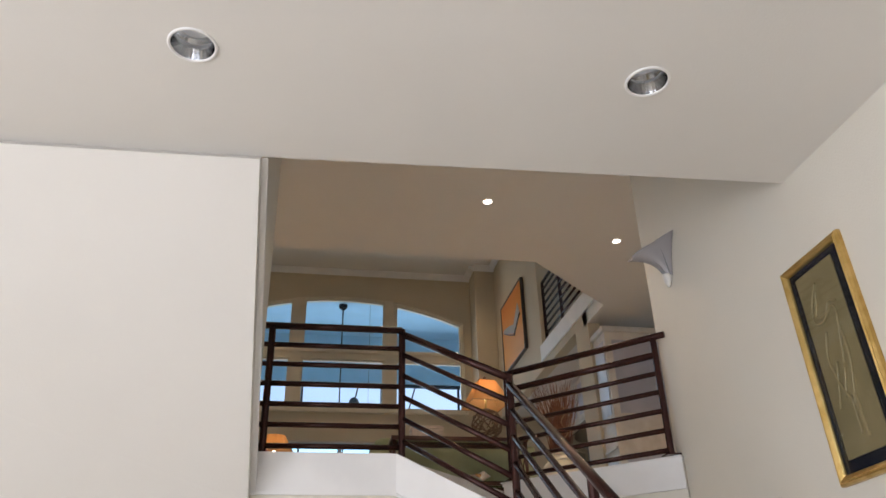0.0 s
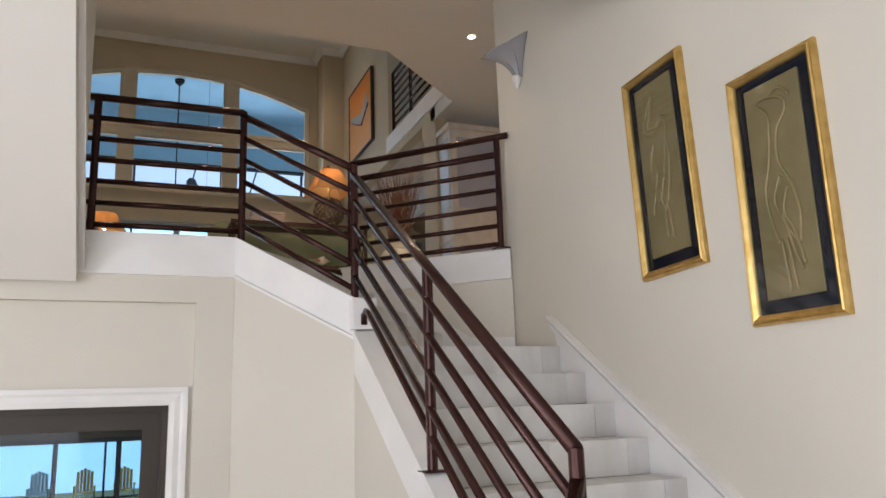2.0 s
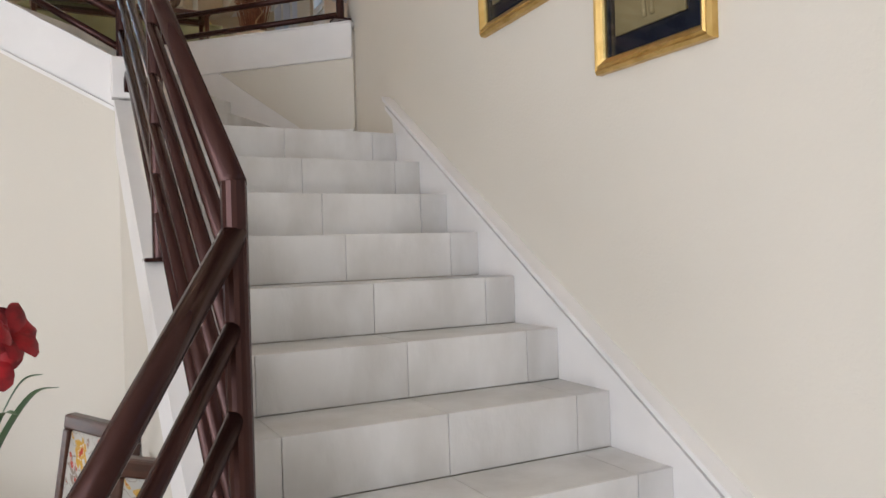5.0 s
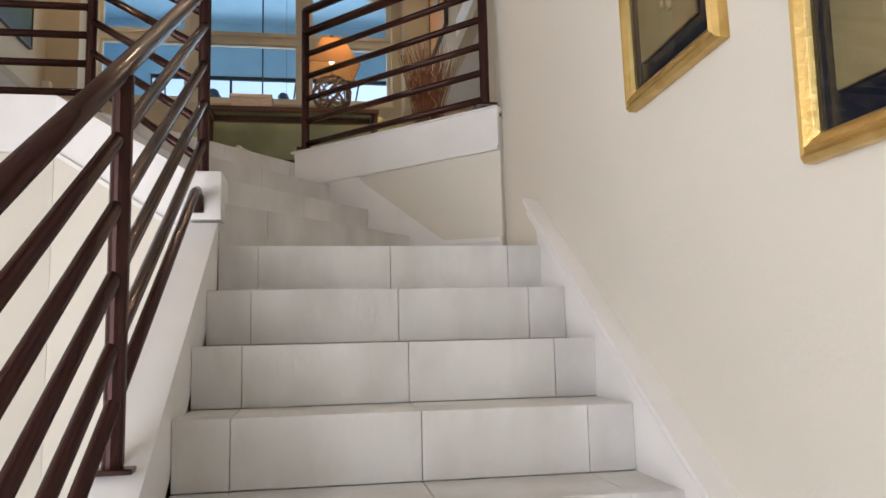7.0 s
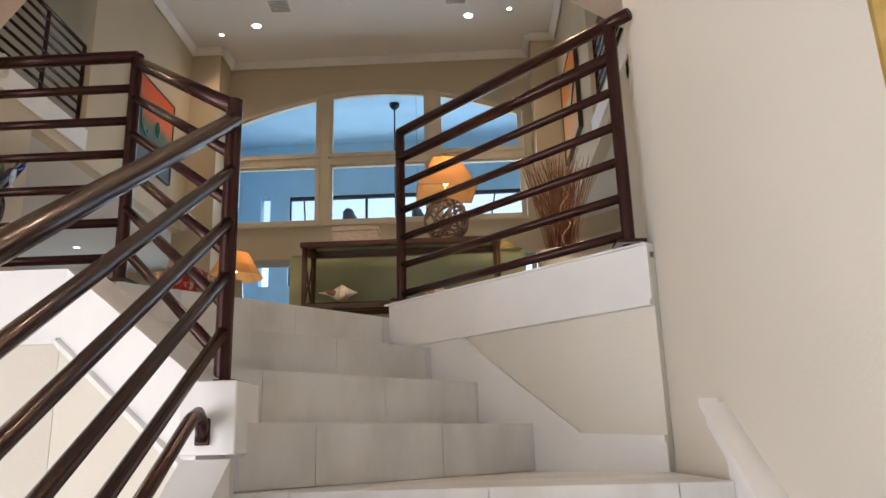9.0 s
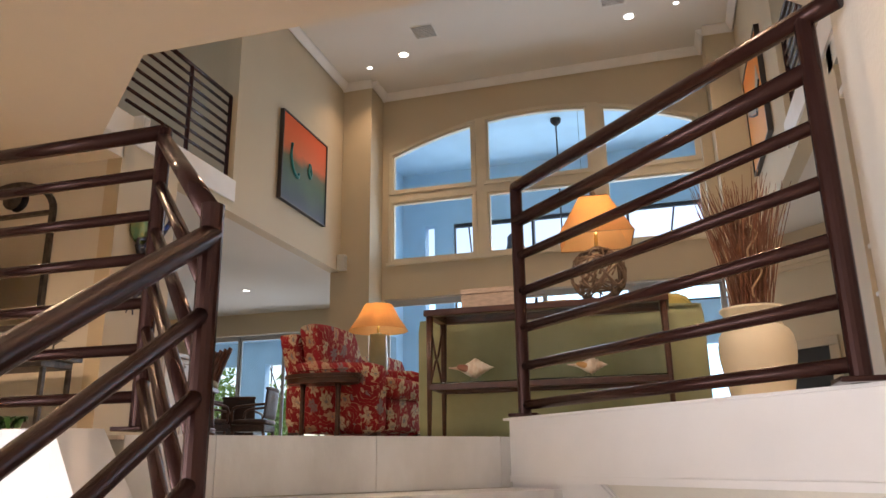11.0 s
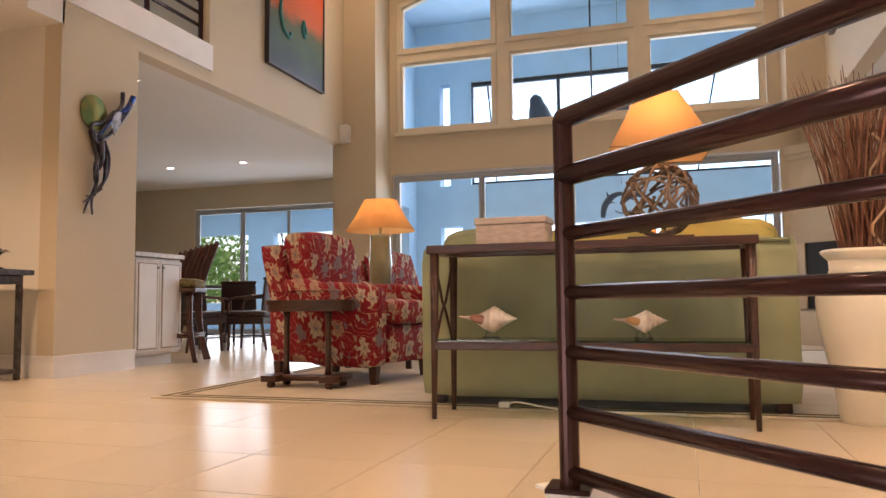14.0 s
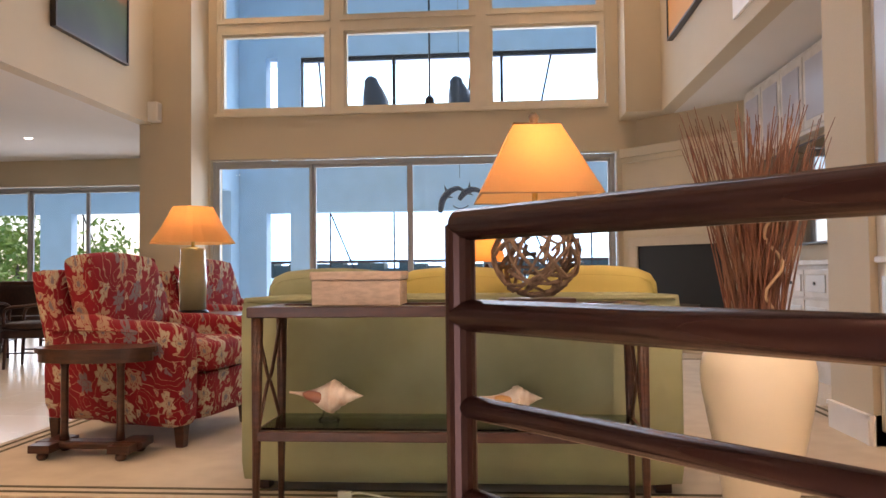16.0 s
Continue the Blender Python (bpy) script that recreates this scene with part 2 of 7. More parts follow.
structure("ceiling_foyer", bm, CEIL)
structure("ceiling_foyer_slope", sheet([(-1.56, -0.90, 1.13), (-6, -0.78, 1.13), (-6, 0.46, -0.26), (-1.56, 0.46, -0.26)], 0.1), CEIL)
bm = prism([(-0.80, 1.13), (0.56, -0.2), (0.60, -0.2), (0.60, 2.6), (-0.80, 2.6)], -1.72, -1.57, m=Matrix(((0, 0, 1, 0), (1, 0, 0, 0), (0, 1, 0, 0), (0, 0, 0, 1))))
structure("wall_slope_end", bm, WALL)
structure("wall_stairwell_top", box(-1.57, 1.22, -1.05, -0.98, 1.25, 2.6), WALL)
structure("trim_slope_end", sheet([(-1.56, -0.895, 1.128), (-1.56, 0.455, -0.25), (-1.56, 0.53, -0.22), (-1.56, -0.82, 1.128)], 0.03), TRIM)
structure("wall_entry", box(-6.1, 3.6, -7.3, -7.2, LOW, 1.3), WALL)
structure("wall_foyer_left", box(-6.1, -6.0, -7.2, 0.6, LOW, 1.3), WALL)
structure("floor_lower", box(-6.1, 3.6, -7.3, 8, LOW - 0.1, LOW), FLOORTILE)

# lower wall below the upper floor's edge, with a shallow recess round the door
wall_with_holes("wall_lower", "y", 0.46, 0.06, -6.0, -0.72, LOW, -0.26, [(-4.2, -0.93, LOW, -0.42)], WALL)
wall_with_holes("wall_lower_recess", "y", 0.52, 0.10, -6.0, -0.72, LOW, -0.26, [(-3.0, -1.055, LOW, -1.0)], WALL)

poly = [(-2.9, LOW), (-2.9, -2.62), (0.02, -0.80), (0.02, LOW)]
structure("wall_understair", prism(poly, -0.11, -0.02, m=Matrix(((0, 0, 1, 0), (1, 0, 0, 0), (0, 1, 0, 0), (0, 0, 0, 1)))), WALL)

# upper floor slab with the stair opening cut out of its outline
slab = [(-9.5, 0.61), (-0.63, 0.616), (0.213, 1.564), (1.22, 0.66), (6.0, 0.66), (6.0, 9.4), (-9.5, 9.8)]
structure("floor_upper", prism(slab, FLOOR - 0.3, FLOOR - 0.012), GROUT)

# knee wall on the outside of the upper flight
A, B = (0.235, 1.55), (1.20, 0.585)

def run_wall(a, b, d, z0a, z1a, z0b, z1b):
    """An upright slab from a to b, d thick to its far side, with sloping foot and head."""
    u = Vector((b[0] - a[0], b[1] - a[1], 0)).normalized()
    s = Vector((-u.y, u.x, 0)) * d
    bm = bmesh.new()
    v = [bm.verts.new(q) for q in [(a[0], a[1], z0a), (b[0], b[1], z0b), (b[0], b[1], z1b), (a[0], a[1], z1a),
                                   (a[0] + s.x, a[1] + s.y, z0a), (b[0] + s.x, b[1] + s.y, z0b), (b[0] + s.x, b[1] + s.y, z1b), (a[0] + s.x, a[1] + s.y, z1a)]]
    for f in ((0, 1, 2, 3), (7, 6, 5, 4), (0, 4, 5, 1), (1, 5, 6, 2), (2, 6, 7, 3), (3, 7, 4, 0)):
        bm.faces.new([v[i] for i in f])
    return bm


def stretch_out(a, b, e0, e1):
    u = Vector((b[0] - a[0], b[1] - a[1])).normalized()
    return (a[0] - u.x * e0, a[1] - u.y * e0), (b[0] + u.x * e1, b[1] + u.y * e1)


structure("wall_knee", run_wall(B, A, -0.12, STEP9 - 0.2, -0.02, STEP9 - 0.2, -0.02), WALL)
structure("trim_knee_band", run_wall(*stretch_out(B, A, 0, 0.01), 0.015, -0.165, 0.02, -0.165, 0.02), TRIM)
structure("trim_knee_bead", run_wall(B, A, 0.026, -0.185, -0.165, -0.185, -0.165), TRIM)
structure("trim_knee_cap", run_wall(*stretch_out(B, A, 0, 0.03), -0.13, 0.0, 0.028, 0.0, 0.028), TRIM)
structure("trim_knee_cap_edge", run_wall(*stretch_out(B, A, 0, 0.03), 0.028, 0.02, 0.028, 0.02, 0.028), TRIM)
structure("wall_lower_angled", run_wall((-0.72, 0.463), (-0.10, 0.023), 0.1, LOW, -0.24, LOW, -0.65), WALL)
# bands on the open side: level part, sloping part, end block
L0, L1, L2 = (-1.57, 0.46), (-0.72, 0.46), (-0.10, 0.02)
structure("trim_band_level", run_wall(L0, L1, 0.14, -0.25, -0.02, -0.25, -0.02), TRIM)
structure("trim_band_slope", run_wall(L1, L2, 0.12, -0.25, -0.02, -0.66, -0.44), TRIM)
structure("trim_bead_level", run_wall(L0, L1, -0.022, -0.268, -0.25, -0.268, -0.25), TRIM)
structure("trim_bead_slope", run_wall(L1, L2, -0.022, -0.268, -0.25, -0.678, -0.66), TRIM)
structure("newel_block", box(-0.130, 0.012, -0.03, 0.165, -0.62, -0.442, 0.004), TRIM)

# curb of the straight flight
side = Matrix(((0, 0, 1, 0), (1, 0, 0, 0), (0, 1, 0, 0), (0, 0, 0, 1)))
slope = RISE / RUN
curb = [(-0.02, -0.63), (-0.02, -0.86), (-2.30, -0.86 - 2.28 * slope), (-2.30, -0.63 - 2.28 * slope)]
structure("trim_curb", prism(curb, -0.122, 0.0, m=side), TRIM)
cap = [(-0.03, -0.60), (-0.03, -0.632), (-2.33, -0.632 - 2.3 * slope), (-2.33, -0.60 - 2.3 * slope)]
# skirting along the right wall
skirt = [(0.06, -0.525), (-0.02, STEP9 - 0.3), (-2.95, STEP9 - 0.3 - 2.93 * slope), (-2.95, -0.53 - 2.98 * slope)]
structure("trim_skirt", prism(skirt, 1.20, 1.222, m=side), TRIM)
for k, (o, w) in enumerate(((0.0, 0.046), (-0.024, 0.012), (-0.046, 0.032), (-0.072, 0.012))):
    z = -0.535 + o
    sk = [(0.06, z + 0.02), (0.06, z), (-2.95, z - 0.020 - 2.98 * slope), (-2.95, z - 2.98 * slope)]
    structure("trim_skirt_bead", prism(sk, 1.20 - w, 1.2, m=side), TRIM)

# ---- stairs: core and tiles ----
stairs = structure("stairs", box(0.0, 1.2, -2.9, 0.0, LOW + 0.001, LOW + 0.4), GROUT, "straight flight that turns at its top and foot, clad in pale tiles")
JOINTS = (0.0, 0.14, 0.62, 1.07, 1.20)
step_core = bmesh.new()
for k in range(0, 10):
    z, y = STEP9 - (9 - k) * RISE, -(9 - k) * RUN
    add_box(step_core, 0.0, 1.2, y + 0.014, y + RUN + 0.02 if k < 9 else 0.6, z - 0.55, z - 0.013)
finish("steps_core", step_core, GROUT, stairs)


random.seed(4)
for k in range(0, 10):
    z, y = STEP9 - (9 - k) * RISE, -(9 - k) * RUN
    for a, b in zip(JOINTS, JOINTS[1:]):
        bm = box(a + 0.0009, b - 0.0009, y, y + 0.012, z - RISE + 0.002, z, 0.0012, seg=1)
        part("riser_tile", bm, STAIRTILE, stairs)
        if k < 9:
            bm = box(a + 0.0009, b - 0.0009, y + 0.013, y + RUN - 0.001, z - 0.012, z, 0.0012, seg=1)
            part("tread_tile", bm, STAIRTILE, stairs)
# landing at the turn
landing = [(0.0, 0.013), (1.2, 0.013), (1.2, 0.74), (0.90, 1.08), (0.60, 0.80), LEFT_ENDS[0]]
part("landing_tile", prism(landing, STEP9 - 0.012, STEP9), STAIRTILE, stairs)
ux, uy = 0.6186, 0.7857   # along the upper risers
for k in range(4):
    z = STEP9 + (k + 1) * UPRISE
    a, b = Vector(LEFT_ENDS[k]), Vector(RIGHT_ENDS[k])
    u = (b - a).normalized()
    n2 = Vector((-u.y, u.x))
    ln = (b - a).length
    cuts = (0.0, 0.24, 0.74, 1.22, ln)
    for c, d in zip(cuts, cuts[1:]):
        p, q = a + u * (c + 0.0009), a + u * (d - 0.0009)
        part("riser_tile", prism([p, q, q + n2 * 0.012, p + n2 * 0.012], z - UPRISE + 0.002, z), STAIRTILE, stairs)
        if k < 3:
            depth = 0.272
            part("tread_tile", prism([p + n2 * 0.013, q + n2 * 0.013, q + n2 * depth, p + n2 * depth], z - 0.012, z), STAIRTILE, stairs)
    if k < 3:
        finish("step_core", prism([a + n2 * 0.012, b + n2 * 0.012, b + n2 * 0.284, a + n2 * 0.284], z - 0.5, z - 0.012), GROUT, stairs)
# lower steps, turning out towards the entry
for k in range(3):
    z = STEP9 - (10 + k) * RISE
    o = 0.29 * (k + 1)
    a, b = Vector((-0.02 - 0.7 * o, -2.42 - 0.55 * o)), Vector((1.22, -2.72 - 1.1 * o))
    e = Vector((1.22, -2.0))
    part("step", prism([a, b, e, Vector((-0.02, -2.3))], z - RISE * (3 - k), z), STAIRTILE, stairs)

# stringer board on the knee wall, following the upper steps
ka = (Vector(B) - Vector(A)).normalized()
kn = Vector((-ka.y, ka.x)) * -1
m = Matrix(((ka.x, 0, kn.x, A[0]), (ka.y, 0, kn.y, A[1]), (0, 1, 0, 0), (0, 0, 0, 1)))
klen = (Vector(B) - Vector(A)).length
board = [(-0.02, STEP9 - 0.15), (-0.02, -0.166), (0.44, -0.166), (1.02, -0.585), (klen, -0.60), (klen, STEP9 - 0.15)]
structure("trim_stringer", prism(board, 0.0, 0.010, m=m), TRIM)
bead = [(0.43, -0.186), (0.46, -0.186), (1.04, -0.585), (klen, -0.60), (klen, -0.62), (1.02, -0.605)]
structure("trim_stringer_bead", prism(bead, 0.010, 0.020, m=m), TRIM)

# ---- great room shell ----
def window_pane(name, x0, x1, z0, z1, y, top=None, n=10):
    """A pane with a moulded casing; top(x) gives an arched head."""
    head = (lambda x: z1) if top is None else top
    xs = [x0 + (x1 - x0) * i / n for i in range(n + 1)] if top else [x0, x1]
    w = new(name)
    tagged(w, kind="structure")
    inner = [(x0, z0)] + [(x1, z0)] + [(x, head(x)) for x in reversed(xs)]
    wide = 0.075

    def grow(d):
        g = [(x0 - d, z0 - d), (x1 + d, z0 - d)]
        g += [(min(max(x, x0), x1) + (d if x >= x1 - 1e-6 else -d if x <= x0 + 1e-6 else 0), head(x) + d) for x in reversed(xs)]
        return g
    for pname, d0, d1, ya, yb in (("casing", 0.03, wide, y - 0.075, y + 0.03), ("frame", 0.0, 0.034, y - 0.05, y + 0.03)):
        a, b = grow(d0), grow(d1)
        bm = bmesh.new()
        va, vb = [[[bm.verts.new((px, yy, pz)) for px, pz in ring] for ring in (a, b)] for yy in (ya, yb)]
        k = len(a)
        for i in range(k):
            j = (i + 1) % k
            bm.faces.new((va[0][i], va[0][j], va[1][j], va[1][i]))
            bm.faces.new((vb[0][i], vb[1][i], vb[1][j], vb[0][j]))
            bm.faces.new((va[0][i], vb[0][i], vb[0][j], va[0][j]))
            bm.faces.new((va[1][i], va[1][j], vb[1][j], vb[1][i]))
        part(pname, bm, GTRIM, w)
    bm = bmesh.new()
    bm.faces.new([bm.verts.new((px, y, pz)) for px, pz in grow(0.01)])
    g = part("pane", bm, GLASS, w)
    g.visible_shadow = False
    return w


GTRIM = mat("window_trim", (0.70, 0.62, 0.48), 0.45, bump=0.05)
ARCH = lambda x: 4.82 - (5.7 - math.sqrt(5.7 ** 2 - (x + 0.75) ** 2))
arch = lambda d: [(x, ARCH(x) + d) for x in [-3.03 + 4.56 * i / 24 for i in range(25)]]
wall_with_holes("wall_rear", "y", WIN, 0.16, LX + 0.45, 2.4, FLOOR, 4.0, [(-3.11, 1.64, FLOOR, 2.16), (-3.03, 1.53, 2.68, 4.0)], GWALL)
outline = [(LX + 0.45, 4.0)] + [(-3.03, 4.0)] + arch(0.09) + [(1.53, 4.0), (2.4, 4.0), (2.4, GREAT + 0.2), (LX + 0.45, GREAT + 0.2)]
structure("wall_rear_upper", prism(outline, -WIN - 0.16, -WIN, m=Matrix(((1, 0, 0, 0), (0, 0, -1, 0), (0, 1, 0, 0), (0, 0, 0, 1)))), GWALL)
COLS = ((-2.94, -1.73), (-1.46, -0.02), (0.25, 1.44))
for i, (a, b) in enumerate(COLS):
    window_pane("window_%d" % (i + 1), a, b, 2.765, 3.615, WIN + 0.05)
    window_pane("window_%d" % (i + 4), a, b, 3.85, 0, WIN + 0.05, top=ARCH)
bars = bmesh.new()
add_box(bars, -1.66, -1.53, WIN - 0.005, WIN + 0.13, 2.69, 4.85)
add_box(bars, 0.055, 0.175, WIN - 0.005, WIN + 0.13, 2.69, 4.85)
add_box(bars, -3.02, 1.52, WIN - 0.002, WIN + 0.128, 3.69, 3.78)
structure("trim_window_mullion", bars, GTRIM)
structure("trim_window_sill", box(-3.05, 1.55, WIN - 0.05, WIN + 0.05, 2.66, 2.70, 0.005), GTRIM)

# sliding doors at the back
FRAME = mat("slider_frame", (0.42, 0.43, 0.44), 0.4, 0.3)


def slider(name, y, x0, x1, z0, z1, n, frame=FRAME):
    w = tagged(new(name), kind="structure")
    bm = bmesh.new()
    add_box(bm, x0, x1, y, y + 0.1, z1 - 0.045, z1)
    add_box(bm, x0, x1, y, y + 0.1, z0, z0 + 0.03)
    add_box(bm, x0, x0 + 0.04, y, y + 0.1, z0 + 0.03, z1 - 0.045)
    add_box(bm, x1 - 0.04, x1, y, y + 0.1, z0 + 0.03, z1 - 0.045)
    part("frame", bm, frame, w)
    step = (x1 - x0 - 0.08) / n
    for i in range(n):
        a = x0 + 0.04 + i * step
        o = 0.01 + 0.03 * (i % 2)
        bm = bmesh.new()
        add_box(bm, a, a + 0.035, y + o, y + o + 0.03, z0 + 0.03, z1 - 0.045)
        add_box(bm, a + step - 0.035, a + step, y + o, y + o + 0.03, z0 + 0.03, z1 - 0.045)
        add_box(bm, a + 0.035, a + step - 0.035, y + o, y + o + 0.03, z1 - 0.085, z1 - 0.045)
        add_box(bm, a + 0.035, a + step - 0.035, y + o, y + o + 0.03, z0 + 0.03, z0 + 0.08)
        part("sash", bm, frame, w)
        bm = bmesh.new()
        bm.faces.new([bm.verts.new(q) for q in ((a + 0.035, y + o + 0.015, z0 + 0.08), (a + step - 0.035, y + o + 0.015, z0 + 0.08), (a + step - 0.035, y + o + 0.015, z1 - 0.085), (a + 0.035, y + o + 0.015, z1 - 0.085))])
        part("pane", bm, GLASS, w).visible_shadow = False
    return w


slider("door_rear", WIN + 0.04, -3.09, 1.62, FLOOR, 2.14, 4)
slider("door_kitchen", 10.84, -7.5, -3.9, FLOOR, 2.10, 4)

# side walls: piers, headers, balconies
OPEN_TOP = 2.5
wall_with_holes("wall_left", "x", LX - 0.15, 0.15, 3.9, 8.5, FLOOR, GREAT + 0.2,
                [(4.68, 8.5, FLOOR, OPEN_TOP), (3.9, 5.62, 2.86, GREAT + 0.2)], GWALL)
wall_with_holes("wall_right", "x", RX, 0.15, 4.05, 8.5, FLOOR, GREAT + 0.2,
                [(4.5, 8.5, FLOOR, OPEN_TOP), (4.05, 5.9, 2.86, GREAT + 0.2)], GWALL)
structure("wall_corner_left", prism([(LX - 0.15, 8.5), (LX + 0.45, 8.5), (LX + 0.45, 9.16), (LX - 0.15, 10.85)], FLOOR, GREAT + 0.2), GWALL)
structure("wall_corner_right", prism([(1.67, 8.5), (RX + 0.15, 8.5), (RX + 0.15, 9.0), (1.67, 9.0)], OPEN_TOP, GREAT + 0.2), GWALL)
structure("trim_balcony_left", box(LX, LX + 0.02, 3.4, 5.65, 2.62, 2.86), TRIM)
structure("trim_balcony_right", box(RX - 0.02, RX, 3.2, 5.95, 2.62, 2.86), TRIM)
structure("ceiling_great", box(LX - 0.2, 3.6, 2.3, 9.2, GREAT, GREAT + 0.1), CEIL)
structure("ceiling_kitchen", box(-9.6, LX - 0.15, 3.9, 10.9, OPEN_TOP, OPEN_TOP + 0.12), CEIL)
structure("floor_loft_left", box(-9.6, LX - 0.15, 0.6, 6.2, OPEN_TOP + 0.12, 2.86), GROUT)
structure("ceiling_right_room", box(RX + 0.15, 6.0, 0.8, 9.3, OPEN_TOP, OPEN_TOP + 0.12), CEIL)
structure("wall_loft_left", box(-6.0, -5.9, 2.0, 9.2, 2.86, GREAT), GWALL)
structure("wall_loft_left_end", box(-6.0, LX - 0.15, 5.8, 5.9, 2.86, GREAT), GWALL)
structure("wall_loft_right", box(4.5, 4.6, 2.0, 9.2, 2.62, GREAT), GWALL)
structure("wall_loft_right_end", box(RX + 0.15, 4.6, 6.1, 6.2, 2.62, GREAT), GWALL)
structure("ceiling_loft", box(-6.2, LX - 0.2, 2.0, 9.2, GREAT, GREAT + 0.1), CEIL)
structure("ceiling_loft_right", box(3.6, 6.0, 2.0, 9.2, GREAT, GREAT + 0.1), CEIL)
wall_with_holes("wall_kitchen_rear", "y", 10.84, 0.15, -9.6, LX - 0.15, FLOOR, OPEN_TOP, [(-7.52, -3.88, FLOOR, 2.12)], GWALL)
structure("wall_kitchen_left", box(-9.6, -9.5, 0.6, 10.9, FLOOR, OPEN_TOP), GWALL)
structure("wall_hall_left", box(-9.5, LX - 0.15, 3.9, 4.05, FLOOR, OPEN_TOP), WALL)
structure("wall_hall_back", box(-9.5, -1.72, 0.6, 0.7, FLOOR, 2.6), WALL)

# hall ceiling with an octagonal edge to the great room
hall = [(-9.5, 0.5), (-1.6, 0.5), (-1.6, -1.05), (1.5, -1.05), (4.6, -1.05), (4.6, 4.2), (RX, 4.2), (RX, 3.50), (0.95, 2.53), (-2.31, 2.52), (LX, 3.6), (LX, 3.92), (-9.5, 3.92)]
structure("ceiling_hall", prism(hall, HALL, HALL + 0.25), CEIL)
edge = [(RX, 3.50), (0.95, 2.53), (-2.31, 2.52), (LX, 3.6)]
for a, b in zip(edge, edge[1:]):
    structure("wall_above_hall", run_wall(a, b, 0.12, HALL + 0.002, GREAT, HALL + 0.002, GREAT), GWALL)
structure("wall_hall_right", box(3.0, 3.1, 0.8, 4.3, FLOOR, HALL), WALL)
structure("wall_hall_right_end", box(1.38, 4.6, 0.60, 0.70, FLOOR, HALL), WALL)

# crown moulding
def crown(points, z, name="trim_crown"):
    prof = ((0.0, 0.0), (0.012, -0.10), (0.03, -0.115), (0.04, -0.095), (0.09, -0.03), (0.10, -0.012), (0.10, 0.0))
    for a, b in zip(points, points[1:]):
        a, b = Vector(a), Vector(b)
        u = (b - a).normalized()
        s = Vector((-u.y, u.x))
        a2, b2 = a - u * 0.02, b + u * 0.02
        bm = bmesh.new()
        ra = [bm.verts.new((a2.x + s.x * d, a2.y + s.y * d, z + h)) for d, h in prof]
        rb = [bm.verts.new((b2.x + s.x * d, b2.y + s.y * d, z + h)) for d, h in prof]
        for i in range(len(prof)):
            j = (i + 1) % len(prof)
            bm.faces.new((ra[i], ra[j], rb[j], rb[i]))
        bm.faces.new(ra)
        bm.faces.new(rb[::-1])
        structure(name, bm, TRIM)


crown([(RX, 3.4), (RX, 8.5), (1.67, 8.5), (1.67, WIN), (LX + 0.45, WIN), (LX + 0.45, 8.5), (LX, 8.5), (LX, 3.6)], GREAT)


# fireplace corner and built-in wall
F0, F1 = (1.70, WIN), (2.9, 7.80)
structure("wall_right_rear", prism([(1.70, 8.99), (2.76, 7.93), (2.95, 7.93), (2.95, 9.3), (1.7, 9.16)], FLOOR, 2.16), GWALL)
structure("wall_right_upper", prism([(1.86, 8.99), (2.76, 8.09), (2.95, 8.1), (2.95, 9.3), (1.86, 9.16)], 2.16, OPEN_TOP), GWALL)
structure("wall_right_built_in", box(2.76, 2.95, 4.3, 7.93, FLOOR, OPEN_TOP), GWALL)

# lanai outside the rear glazing
structure("lanai_floor", box(-12, 8, 9.17, 17, FLOOR - 0.4, FLOOR - 0.02), mat("paver", (0.5, 0.46, 0.42), 0.7, bump=0.2))
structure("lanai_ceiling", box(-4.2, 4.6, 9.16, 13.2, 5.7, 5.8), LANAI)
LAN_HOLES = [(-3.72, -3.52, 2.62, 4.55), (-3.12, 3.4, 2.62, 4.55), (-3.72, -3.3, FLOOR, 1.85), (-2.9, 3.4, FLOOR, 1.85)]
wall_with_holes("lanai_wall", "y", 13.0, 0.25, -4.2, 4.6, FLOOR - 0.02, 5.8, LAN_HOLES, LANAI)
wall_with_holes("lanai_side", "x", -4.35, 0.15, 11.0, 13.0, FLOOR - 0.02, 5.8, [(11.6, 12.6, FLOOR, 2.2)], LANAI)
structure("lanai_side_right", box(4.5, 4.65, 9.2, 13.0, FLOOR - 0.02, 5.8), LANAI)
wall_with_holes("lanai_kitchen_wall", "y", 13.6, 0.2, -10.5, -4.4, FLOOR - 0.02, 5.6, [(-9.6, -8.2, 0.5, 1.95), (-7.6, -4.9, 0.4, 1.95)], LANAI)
structure("lanai_kitchen_ceiling", box(-10.5, -4.35, 10.99, 13.8, 2.45, 2.55), LANAI)
bars = bmesh.new()
for x in (-3.12, -1.5, 0.35, 2.2):
    add_box(bars, x - 0.025, x + 0.025, 13.08, 13.14, 2.62, 4.55)
add_box(bars, -3.12, 3.4, 13.07, 13.15, 4.48, 4.55)
add_box(bars, -3.12, 3.4, 13.07, 13.15, 2.62, 2.67)
structure("lanai_window_bars", bars, DARKFRAME)
structure("backdrop_sky", box(-500, 500, 1480, 1490, -20, 420), mat("bright_haze", (0.50, 0.78, 1.0), 1.0, emit=1.7, color2=(0.55, 0.82, 1.0), scale=0.01))
structure("ground", box(-300, 300, 13.0, 20.0, -3.2, -3.05), mat("lawn", (0.07, 0.12, 0.04), 0.9))

